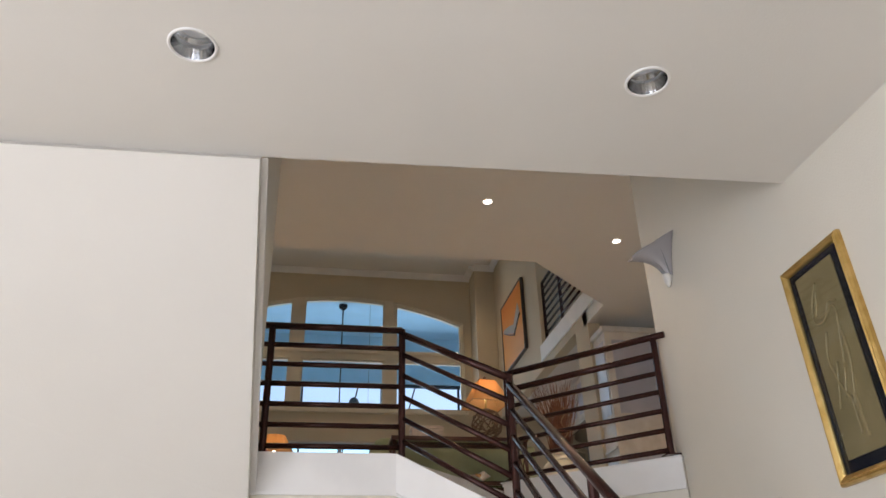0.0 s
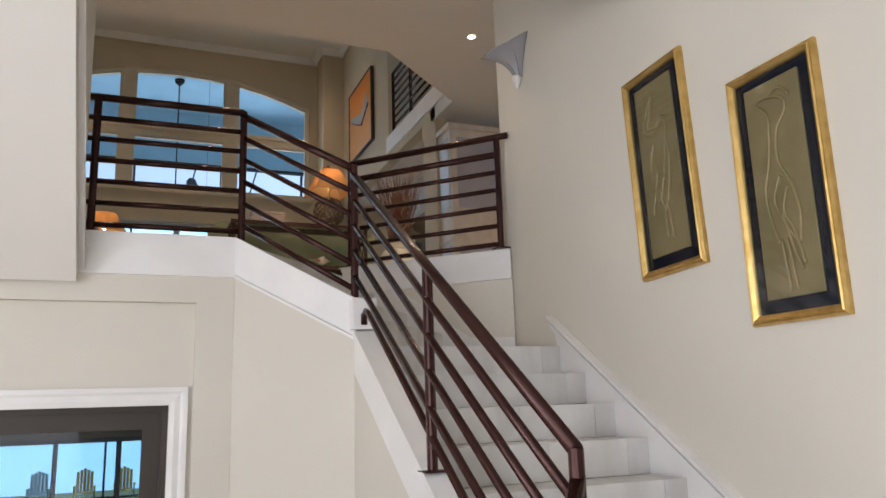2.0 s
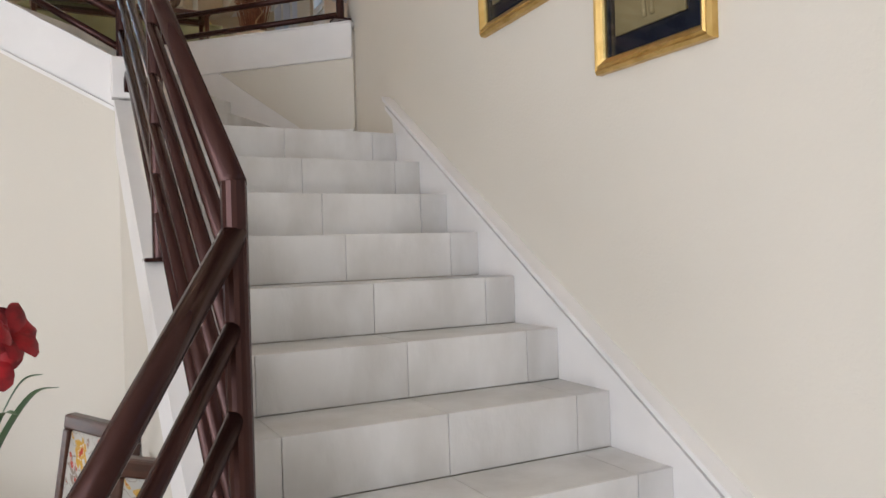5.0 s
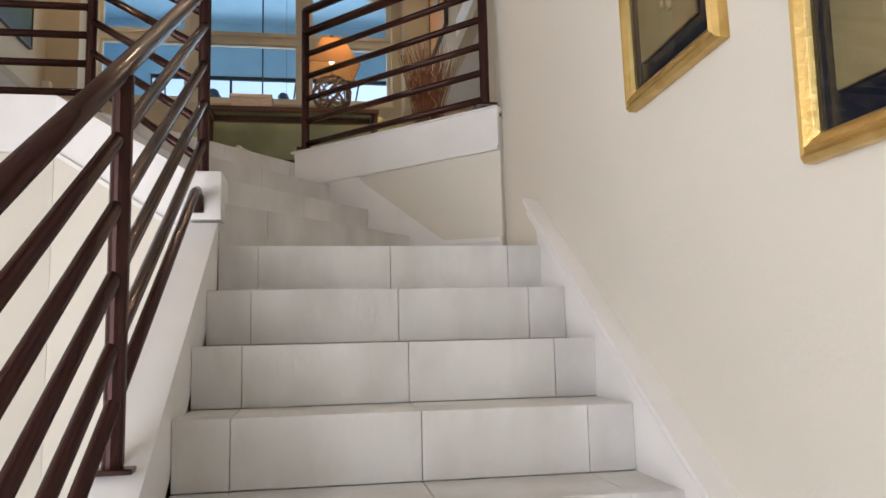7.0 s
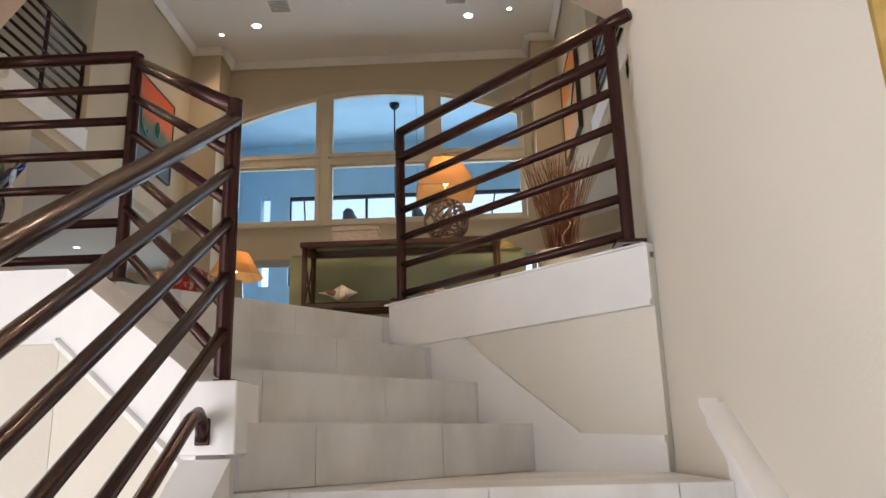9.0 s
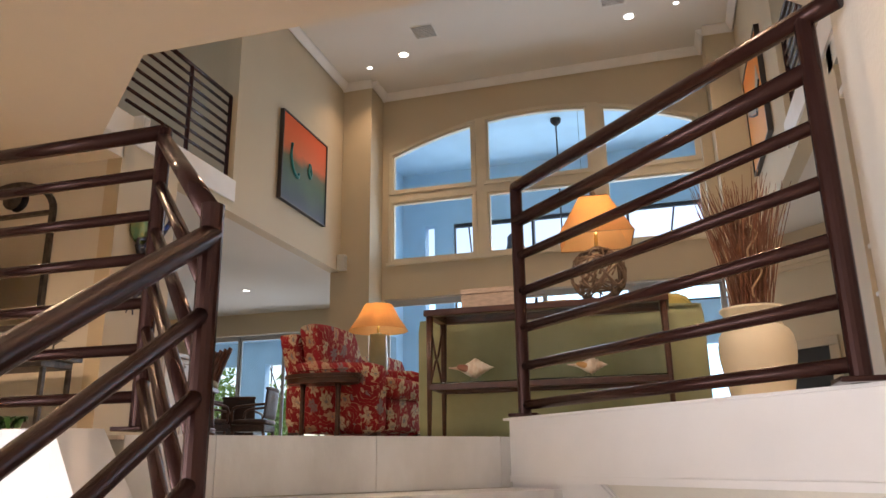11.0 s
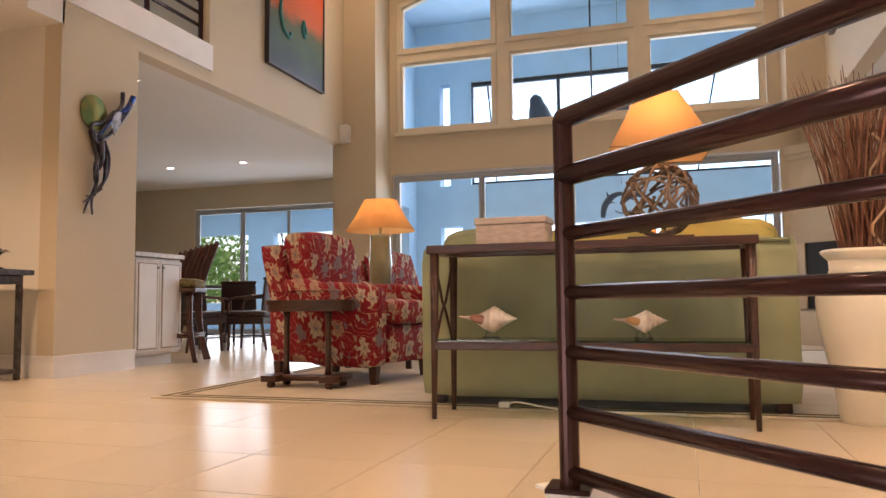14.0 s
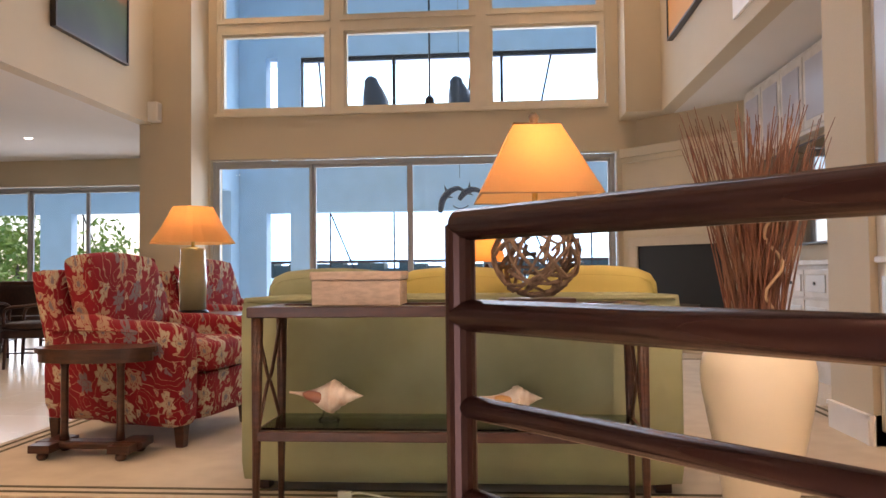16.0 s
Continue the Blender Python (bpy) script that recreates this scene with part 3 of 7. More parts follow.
# ---- railings ----
def railing(label, spans, posts, n=7, gap=0.128, r=0.017, flange=True):
    """Round rails through the given runs of top points, over round posts; every run is (points, number of rails, drop between them)."""
    ob = thing("railing", *posts[0][:3], label, "railing", "stair railings")
    inv = ob.matrix_world.inverted()
    L = lambda p: inv @ Vector(p)
    for pts, count, step in spans:
        for i in range(count):
            rr = 0.024 if i == 0 else r
            bm = tube([L((x, y, z - i * step)) for x, y, z in pts], rr, 14)
            part("top_rail" if i == 0 else "rail", bm, RAIL, ob, smooth=True)
    for x, y, z0, z1 in posts:
        part("post", lathe([(0.023, L((x, y, z0)).z), (0.023, L((x, y, z1)).z)], 16, x=L((x, y, 0)).x, y=L((x, y, 0)).y), RAIL, ob, smooth=False)
        c = L((x, y, z0))
        if flange:
            part("foot_plate", box(c.x - 0.05, c.x + 0.05, c.y - 0.05, c.y + 0.05, c.z, c.z + 0.012, 0.003), RAIL, ob)
    return ob


PA, PN, PM, PB = (-0.658, 0.695), (-0.076, 0.118), (-0.072, -1.056), (-0.080, -2.20)
railing("dark bronze round-bar railing on the white band beside the upper hall",
        [([(PA[0], PA[1], 0.876), (-1.62, 0.70, 0.876)], 7, 0.134)], [(PA[0], PA[1], -0.023, 0.882), (-1.53, 0.70, -0.023, 0.876)])
railing("dark bronze round-bar railing sloping down beside the turned upper steps",
        [([(PA[0], PA[1], 0.850), (PN[0], PN[1], 0.362)], 6, 0.147)], [(PN[0], PN[1], -0.442, 0.384)])
railing("dark bronze round-bar railing on the curb of the straight flight",
        [([(PN[0], PN[1], 0.322), (PB[0], PB[1], -1.19)], 5, 0.154)], [(PM[0], PM[1], -1.325, -0.46), (PB[0], PB[1], -2.0, -1.185)])
CB = bpy.data.objects["railing.002"]
ci = CB.matrix_world.inverted()
part("rail", tube([ci @ Vector(q) for q in ((-0.066, -0.03, -0.585), (-0.066, -0.045, -0.545), (-0.066, -0.075, -0.525), (-0.066, -0.12, -0.540), (PB[0], PB[1], -1.955))], 0.017, 12), RAIL, CB, smooth=True)
part("foot_plate", box(-0.018, 0.018, -0.010, 0.0, -0.032, 0.032, 0.003), RAIL, CB).matrix_local = ci @ Matrix.Translation((-0.066, -0.031, -0.565))
railing("dark bronze round-bar railing turning down to the lower floor",
        [([(PB[0], PB[1], -1.275), (-0.43, -2.53, -1.77)], 6, 0.152)], [(-0.43, -2.53, LOW, -1.76)])
railing("dark bronze round-bar railing on the knee wall cap beside the console",
        [([(0.28, 1.515, 0.872), (1.14, 0.61, 0.872), (1.20, 0.547, 0.872)], 1, 0.13), ([(0.28, 1.515, 0.738), (1.14, 0.61, 0.738)], 6, 0.134)],
        [(0.28, 1.515, 0.028, 0.872), (1.14, 0.61, 0.028, 0.872)])
ob = railing("dark bronze round-bar railing on the wall end with a round plate",
             [([(1.12, -2.76, -1.25), (1.16, -4.4, -1.25)], 7, 0.132)], [(1.10, -2.77, LOW + 0.7, -1.25), (1.16, -4.35, LOW + 0.7, -1.25)])
part("wall_plate", lathe([(0.05, 0.0), (0.05, 0.012), (0.03, 0.03)], 20), RAIL, ob).matrix_local = ob.matrix_world.inverted() @ look((1.215, -2.74, -1.25), (2, -2.74, -1.25))

# upper balcony railings
for name, x, ys, zt in (("left", LX - 0.07, (3.95, 4.85, 5.58), 3.86), ("right", RX + 0.07, (4.1, 5.1, 5.86), 3.86)):
    railing("black round-bar railing of the upper gallery", [([(x, ys[0], zt), (x, ys[-1], zt)], 8, 0.118)], [(x, y, 2.862, zt) for y in ys[1:]])


# ---- fittings and furniture ----
def tubes(name, paths, r, material, parent, seg=8, r2=None):
    bm = bmesh.new()
    for p in paths:
        tube(p, r, seg, bm, r2=r2)
    return part(name, bm, material, parent, smooth=True)


def soft(x0, x1, y0, y1, z0, z1, r, puff=0.0, cuts=6):
    """An upholstered block: well-rounded edges and slightly swollen faces."""
    bm = box(x0, x1, y0, y1, z0, z1)
    bmesh.ops.subdivide_edges(bm, edges=bm.edges[:], cuts=cuts, use_grid_fill=True)
    cx, cy, cz = (x0 + x1) / 2, (y0 + y1) / 2, (z0 + z1) / 2
    hx, hy, hz = (x1 - x0) / 2, (y1 - y0) / 2, (z1 - z0) / 2
    for v in bm.verts:
        p = Vector((v.co.x - cx, v.co.y - cy, v.co.z - cz))
        q = Vector((max(-hx + r, min(hx - r, p.x)), max(-hy + r, min(hy - r, p.y)), max(-hz + r, min(hz - r, p.z))))
        d = p - q
        if d.length > 1e-6:
            p = q + d.normalized() * r
        k = (1 - (p.x / hx) ** 2) * (1 - (p.y / hy) ** 2) + (1 - (p.x / hx) ** 2) * (1 - (p.z / hz) ** 2) + (1 - (p.y / hy) ** 2) * (1 - (p.z / hz) ** 2)
        n = p.normalized()
        v.co = Vector((cx, cy, cz)) + p + n * puff * max(k, 0)
    return bm


def warp(bm, f):
    for v in bm.verts:
        v.co = Vector(f(*v.co))
    return bm


def floral(name, ground, leaf, vine, accent, scale=7.0):
    """Cloth printed with many-petalled blossoms of changing colour and thin curling stems."""
    m = mat(name, ground, 0.85, bump=0.5, bump_scale=500, scale=5, color2=tuple(v * 0.72 for v in ground))
    n, l = m.node_tree.nodes, m.node_tree.links
    b = n["Principled BSDF"]
    base = b.inputs["Base Color"].links[0].from_socket

    def op(kind, a, c=None, d=None):
        k = n.new("ShaderNodeMath")
        k.operation = kind
        for i, v in enumerate((a, c, d)):
            if v is None:
                continue
            if isinstance(v, (int, float)):
                k.inputs[i].default_value = v
            else:
                l.new(v, k.inputs[i])
        return k.outputs[0]

    def mask(sock, lo, hi):
        r = n.new("ShaderNodeMapRange")
        r.inputs["From Min"].default_value, r.inputs["From Max"].default_value = lo, hi
        l.new(sock, r.inputs[0])
        return r.outputs[0]

    def over(under, f, c):
        k = n.new("ShaderNodeMixRGB")
        l.new(under, k.inputs[1])
        l.new(f, k.inputs[0])
        if isinstance(c, tuple):
            k.inputs[2].default_value = (*c, 1)
        else:
            l.new(c, k.inputs[2])
        return k.outputs[0]

    co, sep, uv = n.new("ShaderNodeTexCoord"), n.new("ShaderNodeSeparateXYZ"), n.new("ShaderNodeCombineXYZ")
    l.new(co.outputs["Object"], sep.inputs[0])
    x, y, z = sep.outputs
    l.new(op("ADD", x, y), uv.inputs[0])
    l.new(op("ADD", z, op("MULTIPLY", op("SUBTRACT", x, y), 0.35)), uv.inputs[1])
    wob, add = n.new("ShaderNodeTexNoise"), n.new("ShaderNodeMixRGB")
    wob.inputs["Scale"].default_value = scale * 1.5
    l.new(uv.outputs[0], wob.inputs["Vector"])
    add.blend_type, add.inputs[0].default_value = "LINEAR_LIGHT", 0.055
    l.new(uv.outputs[0], add.inputs[1])
    l.new(wob.outputs["Color"], add.inputs[2])

    def blossoms(sc, size, petals, under, colors):
        vo = n.new("ShaderNodeTexVoronoi")
        vo.voronoi_dimensions = "2D"
        vo.inputs["Scale"].default_value, vo.inputs["Randomness"].default_value = sc, 0.75
        l.new(add.outputs[0], vo.inputs["Vector"])
        d = n.new("ShaderNodeVectorMath")
        d.operation = "SUBTRACT"
        l.new(add.outputs[0], d.inputs[0])
        l.new(vo.outputs["Position"], d.inputs[1])
        s2, pick = n.new("ShaderNodeSeparateXYZ"), n.new("ShaderNodeSeparateColor")
        l.new(d.outputs[0], s2.inputs[0])
        l.new(vo.outputs["Color"], pick.inputs[0])
        ang = op("ARCTAN2", s2.outputs[1], s2.outputs[0])
        turn = op("MULTIPLY_ADD", ang, petals / 2, op("MULTIPLY", pick.outputs[0], 6.28))
        lobe = op("ABSOLUTE", op("COSINE", turn))
        edge = op("MULTIPLY_ADD", lobe, 0.42 * size, 0.58 * size)
        inside = op("DIVIDE", vo.outputs["Distance"], edge)
        hue = n.new("ShaderNodeValToRGB")
        hue.color_ramp.interpolation = "CONSTANT"
        e = hue.color_ramp.elements
        e[0].position, e[0].color = 0.0, (*colors[0], 1)
        e[1].position, e[1].color = 0.55, (*colors[1], 1)
        k = e.new(0.8)
        k.color = (*colors[2], 1)
        l.new(pick.outputs[1], hue.inputs[0])
        out = over(under, mask(inside, 1.02, 0.94), hue.outputs[0])
        vein = mask(op("COSINE", op("MULTIPLY", inside, 14)), 0.80, 0.95)
        out = over(out, op("MULTIPLY", vein, mask(inside, 0.9, 0.85)), ground)
        return over(out, mask(inside, 0.30, 0.24), colors[2])

    v2 = n.new("ShaderNodeTexVoronoi")
    v2.voronoi_dimensions, v2.feature = "2D", "SMOOTH_F1"
    v2.inputs["Scale"].default_value = scale * 1.3
    l.new(add.outputs[0], v2.inputs["Vector"])
    curl = op("SINE", op("MULTIPLY", v2.outputs["Distance"], 17))
    out = over(base, mask(op("ABSOLUTE", curl), 0.13, 0.08), vine)
    out = blossoms(scale * 1.9, 0.19, 3, out, (vine, leaf, accent))
    out = blossoms(scale * 1.05, 0.34, 7, out, (leaf, vine, accent))
    l.new(out, b.inputs["Base Color"])
    return m


SOFA = mat("green_fabric", (0.37, 0.40, 0.25), 0.85, bump=0.5, bump_scale=400, scale=2.5, color2=(0.285, 0.31, 0.185))
YELLOW = mat("yellow_fabric", (0.62, 0.52, 0.17), 0.85, bump=0.5, bump_scale=400, scale=3)
RED = floral("red_floral_fabric", (0.30, 0.005, 0.018), (0.52, 0.43, 0.31), (0.47, 0.30, 0.20), (0.22, 0.18, 0.20), 6.4)
CREAMFLORAL = floral("cream_floral_fabric", (0.76, 0.74, 0.68), (0.62, 0.36, 0.05), (0.30, 0.24, 0.20), (0.50, 0.05, 0.03), 7)
GOLD = mat("gilt", (0.66, 0.46, 0.17), 0.34, 0.85, color2=(0.52, 0.34, 0.10), scale=14, bump=0.3, bump_scale=90)
NAVY = mat("navy_mat", (0.010, 0.012, 0.022), 0.25, coat=0.6)
EMBOSS = mat("embossed_gold_paper", (0.40, 0.31, 0.16), 0.42, 0.35, color2=(0.32, 0.25, 0.12), scale=6, bump=0.5, bump_scale=70)
CERAMIC = mat("cream_ceramic", (0.86, 0.79, 0.64), 0.5, bump=0.15, bump_scale=40, scale=3)
GREENCER = mat("celadon_ceramic", (0.46, 0.48, 0.29), 0.25, color2=(0.60, 0.58, 0.40), scale=3, coat=0.4)
TWIG = mat("driftwood", (0.16, 0.10, 0.065), 0.75, color2=(0.26, 0.18, 0.12), scale=40, bump=0.6, bump_scale=120)
STICK = mat("dried_reed", (0.15, 0.052, 0.028), 0.7, color2=(0.26, 0.13, 0.075), scale=8, bump=0.4, bump_scale=100, vary=0.25)
SHELLM = mat("sea_shell", (0.84, 0.77, 0.70), 0.4, color2=(0.66, 0.48, 0.38), scale=14, bump=0.3, bump_scale=50)
WEAVE = mat("pale_woven_box", (0.62, 0.50, 0.42), 0.6, color2=(0.50, 0.40, 0.33), scale=30, bump=0.8, bump_scale=160, stretch=(1, 1, 3))
BLACK = mat("black_metal", (0.012, 0.012, 0.014), 0.35, 0.6)
CHROME = mat("chrome", (0.75, 0.76, 0.78), 0.12, 1.0)
PLASTIC = mat("white_plastic", (0.78, 0.76, 0.72), 0.45)
CABWHITE = mat("glazed_white_wood", (0.66, 0.62, 0.57), 0.45, color2=(0.58, 0.53, 0.47), scale=7, bump=0.2, bump_scale=60)
RUGM = mat("cream_rug", (0.60, 0.52, 0.41), 0.95, bump=0.9, bump_scale=260, scale=6, color2=(0.54, 0.46, 0.36))
RUGEDGE = mat("olive_rug_border", (0.12, 0.10, 0.055), 0.95, bump=0.8, bump_scale=260)
LEAF = mat("amaryllis_leaf", (0.035, 0.11, 0.03), 0.35, color2=(0.05, 0.15, 0.04), scale=12, stretch=(1, 1, 0.3))
PETAL = mat("red_petal", (0.36, 0.004, 0.010), 0.5, color2=(0.16, 0.002, 0.006), scale=22, bump=0.3)
PURPLE = mat("purple_glass_pot", (0.09, 0.006, 0.06), 0.1, color2=(0.13, 0.01, 0.08), scale=6, coat=0.8)
MOSS = mat("grey_moss", (0.20, 0.18, 0.15), 0.95)
TEAL = mat("metal_art_blue", (0.06, 0.12, 0.20), 0.3, 0.8, color2=(0.02, 0.03, 0.05), scale=14)
LAMPSHADE = bpy.data.materials.new("linen_shade")
LAMPSHADE.use_nodes = True
_n, _l = LAMPSHADE.node_tree.nodes, LAMPSHADE.node_tree.links
_b = _n["Principled BSDF"]
_b.inputs["Base Color"].default_value = (0.55, 0.36, 0.18, 1)
_b.inputs["Roughness"].default_value = 0.9
_tr, _mx = _n.new("ShaderNodeBsdfTranslucent"), _n.new("ShaderNodeMixShader")
_wv, _wv2, _wm = _n.new("ShaderNodeTexWave"), _n.new("ShaderNodeTexWave"), _n.new("ShaderNodeMixRGB")
for _k, _dir in ((_wv, "Z"), (_wv2, "X")):
    _k.bands_direction = _dir
    _k.inputs["Scale"].default_value, _k.inputs["Distortion"].default_value, _k.inputs["Detail Scale"].default_value = 38, 6.0, 3.0
_wa = _n.new("ShaderNodeMath")
_wa.operation = "MULTIPLY"
_l.new(_wv.outputs["Fac"], _wa.inputs[0])
_l.new(_wv2.outputs["Fac"], _wa.inputs[1])
_l.new(_wa.outputs[0], _wm.inputs[0])
_wm.inputs[1].default_value, _wm.inputs[2].default_value = (0.88, 0.42, 0.14, 1), (0.72, 0.31, 0.09, 1)
_l.new(_wm.outputs[0], _tr.inputs[0])
_mx.inputs[0].default_value = 0.55
_l.new(_b.outputs[0], _mx.inputs[1])
_l.new(_tr.outputs[0], _mx.inputs[2])
_l.new(_mx.outputs[0], _n["Material Output"].inputs[0])
_w = _n.new("ShaderNodeTexNoise")
_w.inputs["Scale"].default_value = 220
_bp = _n.new("ShaderNodeBump")
_bp.inputs["Strength"].default_value = 0.4
_l.new(_w.outputs[0], _bp.inputs["Height"])
_l.new(_bp.outputs[0], _b.inputs["Normal"])


def glow(name, color, strength):
    return mat(name, color, 0.5, emit=strength)


BULB = glow("lit_bulb", (1.0, 0.85, 0.62), 9.0)
DOWN = glow("downlight_lens", (1.0, 0.88, 0.72), 6.0)


def point_lamp(x, y, z, power, color=(1.0, 0.64, 0.29)):
    d = bpy.data.lights.new("bulb_light", "POINT")
    d.energy, d.color, d.shadow_soft_size = power, color, 0.04
    new("bulb_light", d).location = (x, y, z)


# downlights
def downlight(x, y, z, r, label, lit=True, group="recessed ceiling lights"):
    ob = thing("recessed_light", x, y, z, label, "ceiling light", group)
    part("trim_ring", lathe([(r * 0.84, -0.001), (r, -0.004), (r * 1.08, -0.002), (r * 1.08, 0.0), (r * 0.8, 0.0)][:4], 32), TRIM, ob, smooth=True)
    bm = bmesh.new()
    prof = [(r * 0.86, -0.003), (r * 0.80, -0.0035), (r * 0.74, -0.0038)]
    rings = [[bm.verts.new((q * math.cos(2 * math.pi * s / 32), q * math.sin(2 * math.pi * s / 32), h)) for s in range(32)] for q, h in prof]
    for A_, B_ in zip(rings, rings[1:]):
        for s in range(32):
            bm.faces.new((A_[s], A_[(s + 1) % 32], B_[(s + 1) % 32], B_[s]))
    part("reflector", bm, CHROME, ob)
    part("lens", lathe([(r * 0.74, -0.004), (r * 0.5, -0.006)], 32), DOWN if lit else CHROME, ob)
    return ob


for x, y in ((0.197, 1.435), (1.626, 1.99)):
    downlight(x, y, HALL, 0.052, "small lit recessed light with a chrome ring in the hall ceiling")
for x, y in ((-2.4, 7.88), (0.73, 7.87)):
    downlight(x, y, GREAT, 0.085, "lit recessed light in the high ceiling of the great room")
for x, y in ((-2.99, 8.08), (1.32, 7.74)):
    downlight(x, y, GREAT, 0.045, "tiny lit spot in the high ceiling of the great room")
for x, y in ((-6.7, 9.1), (-5.45, 9.1), (-4.15, 5.3)):
    downlight(x, y, OPEN_TOP, 0.06, "small lit recessed light in the low kitchen ceiling")

# the two large cans in the entry ceiling, open upwards
def open_can(x, y, z, r):
    ob = thing("recessed_light", x, y, z, "large unlit recessed light with a chrome reflector cone", "ceiling light", "entry ceiling lights")
    bm = bmesh.new()
    def ringset(prof, seg=36):
        rs = [[bm.verts.new((q * math.cos(2 * math.pi * s / seg), q * math.sin(2 * math.pi * s / seg), h)) for s in range(seg)] for q, h in prof]
        for A_, B_ in zip(rs, rs[1:]):
            for s in range(seg):
                bm.faces.new((A_[s], A_[(s + 1) % seg], B_[(s + 1) % seg], B_[s]))
        return rs
    ringset([(r * 1.12, 0.0), (r * 1.10, -0.006), (r, -0.007), (r * 0.97, 0.0)])
    part("trim_ring", bm, TRIM, ob, smooth=True)
    bm = bmesh.new()
    rs = ringset([(r * 0.985, 0.0), (r * 0.93, 0.03), (r * 0.84, 0.07), (r * 0.72, 0.10)])
    part("reflector", bm, CHROME, ob)
    bm = bmesh.new()
    rs = ringset([(r * 0.72, 0.10), (r * 0.5, 0.112), (r * 0.25, 0.118)])
    bm.faces.new(rs[-1])
    part("lens", bm, mat("prismatic_lens", (0.72, 0.78, 0.88), 0.15, bump=0.9, bump_scale=60, coat=1.0), ob)


for x, y in CANS:
    open_can(x, y, 1.13, 0.09)

# ceiling vents of the great room
for x, y in ((-1.94, 7.41), (0.55, 7.40)):
    ob = thing("ceiling_vent", x, y, GREAT, "white louvred air vent in the high ceiling", "vent", "ceiling vents")
    part("frame", box(-0.17, 0.17, -0.17, 0.17, -0.006, 0, 0.002), PLASTIC, ob)
    part("backing", box(-0.14, 0.14, -0.14, 0.14, -0.008, -0.006), mat("vent_dark", (0.03, 0.03, 0.035), 0.7), ob)
    for i in range(9):
        part("slat", box(-0.14, 0.14, -0.134 + i * 0.031, -0.123 + i * 0.031, -0.016, -0.008), PLASTIC, ob)

# framed embossed bird pictures
def stroke(bm, pts, r):
    """A raised line on the sheet, in its own plane (u across, v up)."""
    return tube([(u, -0.0225, v) for u, v in pts], r, 6, bm)


def curve_pts(ctrl, n=8):
    out = []
    for i in range(len(ctrl) - 1):
        p0, p1, p2, p3 = (Vector(ctrl[max(0, min(len(ctrl) - 1, i + k))]) for k in (-1, 0, 1, 2))
        for s in range(n):
            t = s / n
            out.append(0.5 * ((2 * p1) + (p2 - p0) * t + (2 * p0 - 5 * p1 + 4 * p2 - p3) * t * t + (3 * p1 - p0 - 3 * p2 + p3) * t ** 3))
    return out + [Vector(ctrl[-1])]


BIRDS = [
    [[(-0.01, 0.40), (-0.07, 0.30), (-0.09, 0.22), (-0.03, 0.19), (0.05, 0.24), (0.07, 0.20), (0.05, 0.10), (0.02, -0.05)],
     [(-0.02, 0.36), (-0.04, 0.29), (-0.06, 0.23), (0.0, 0.22), (0.04, 0.27), (0.09, 0.25)],
     [(-0.03, 0.14), (-0.07, 0.02), (-0.05, -0.10), (0.0, -0.22)], [(0.06, 0.15), (0.07, 0.0), (0.04, -0.15), (0.01, -0.25)],
     [(-0.02, -0.02), (-0.06, -0.15), (-0.09, -0.24)], [(0.02, -0.06), (-0.03, -0.2)], [(0.0, -0.2), (0.0, -0.38)], [(0.03, -0.2), (0.035, -0.40)]],
    [[(-0.09, 0.40), (-0.03, 0.41), (0.05, 0.38), (0.06, 0.32), (0.01, 0.25), (0.0, 0.12), (0.05, 0.0), (0.075, -0.12), (0.06, -0.25)],
     [(-0.09, 0.40), (-0.03, 0.33), (-0.03, 0.22), (-0.05, 0.10), (-0.08, 0.0), (-0.07, -0.12), (-0.04, -0.24)],
     [(-0.02, 0.40), (0.04, 0.43), (0.09, 0.38)], [(0.0, 0.05), (-0.04, -0.05), (0.0, -0.16), (0.05, -0.24)], [(0.03, 0.0), (0.0, -0.1), (0.04, -0.2), (0.07, -0.34)],
     [(-0.03, -0.22), (-0.01, -0.44)], [(0.0, -0.22), (0.02, -0.44)], [(-0.01, -0.1), (0.03, -0.28), (0.06, -0.36)]],
]
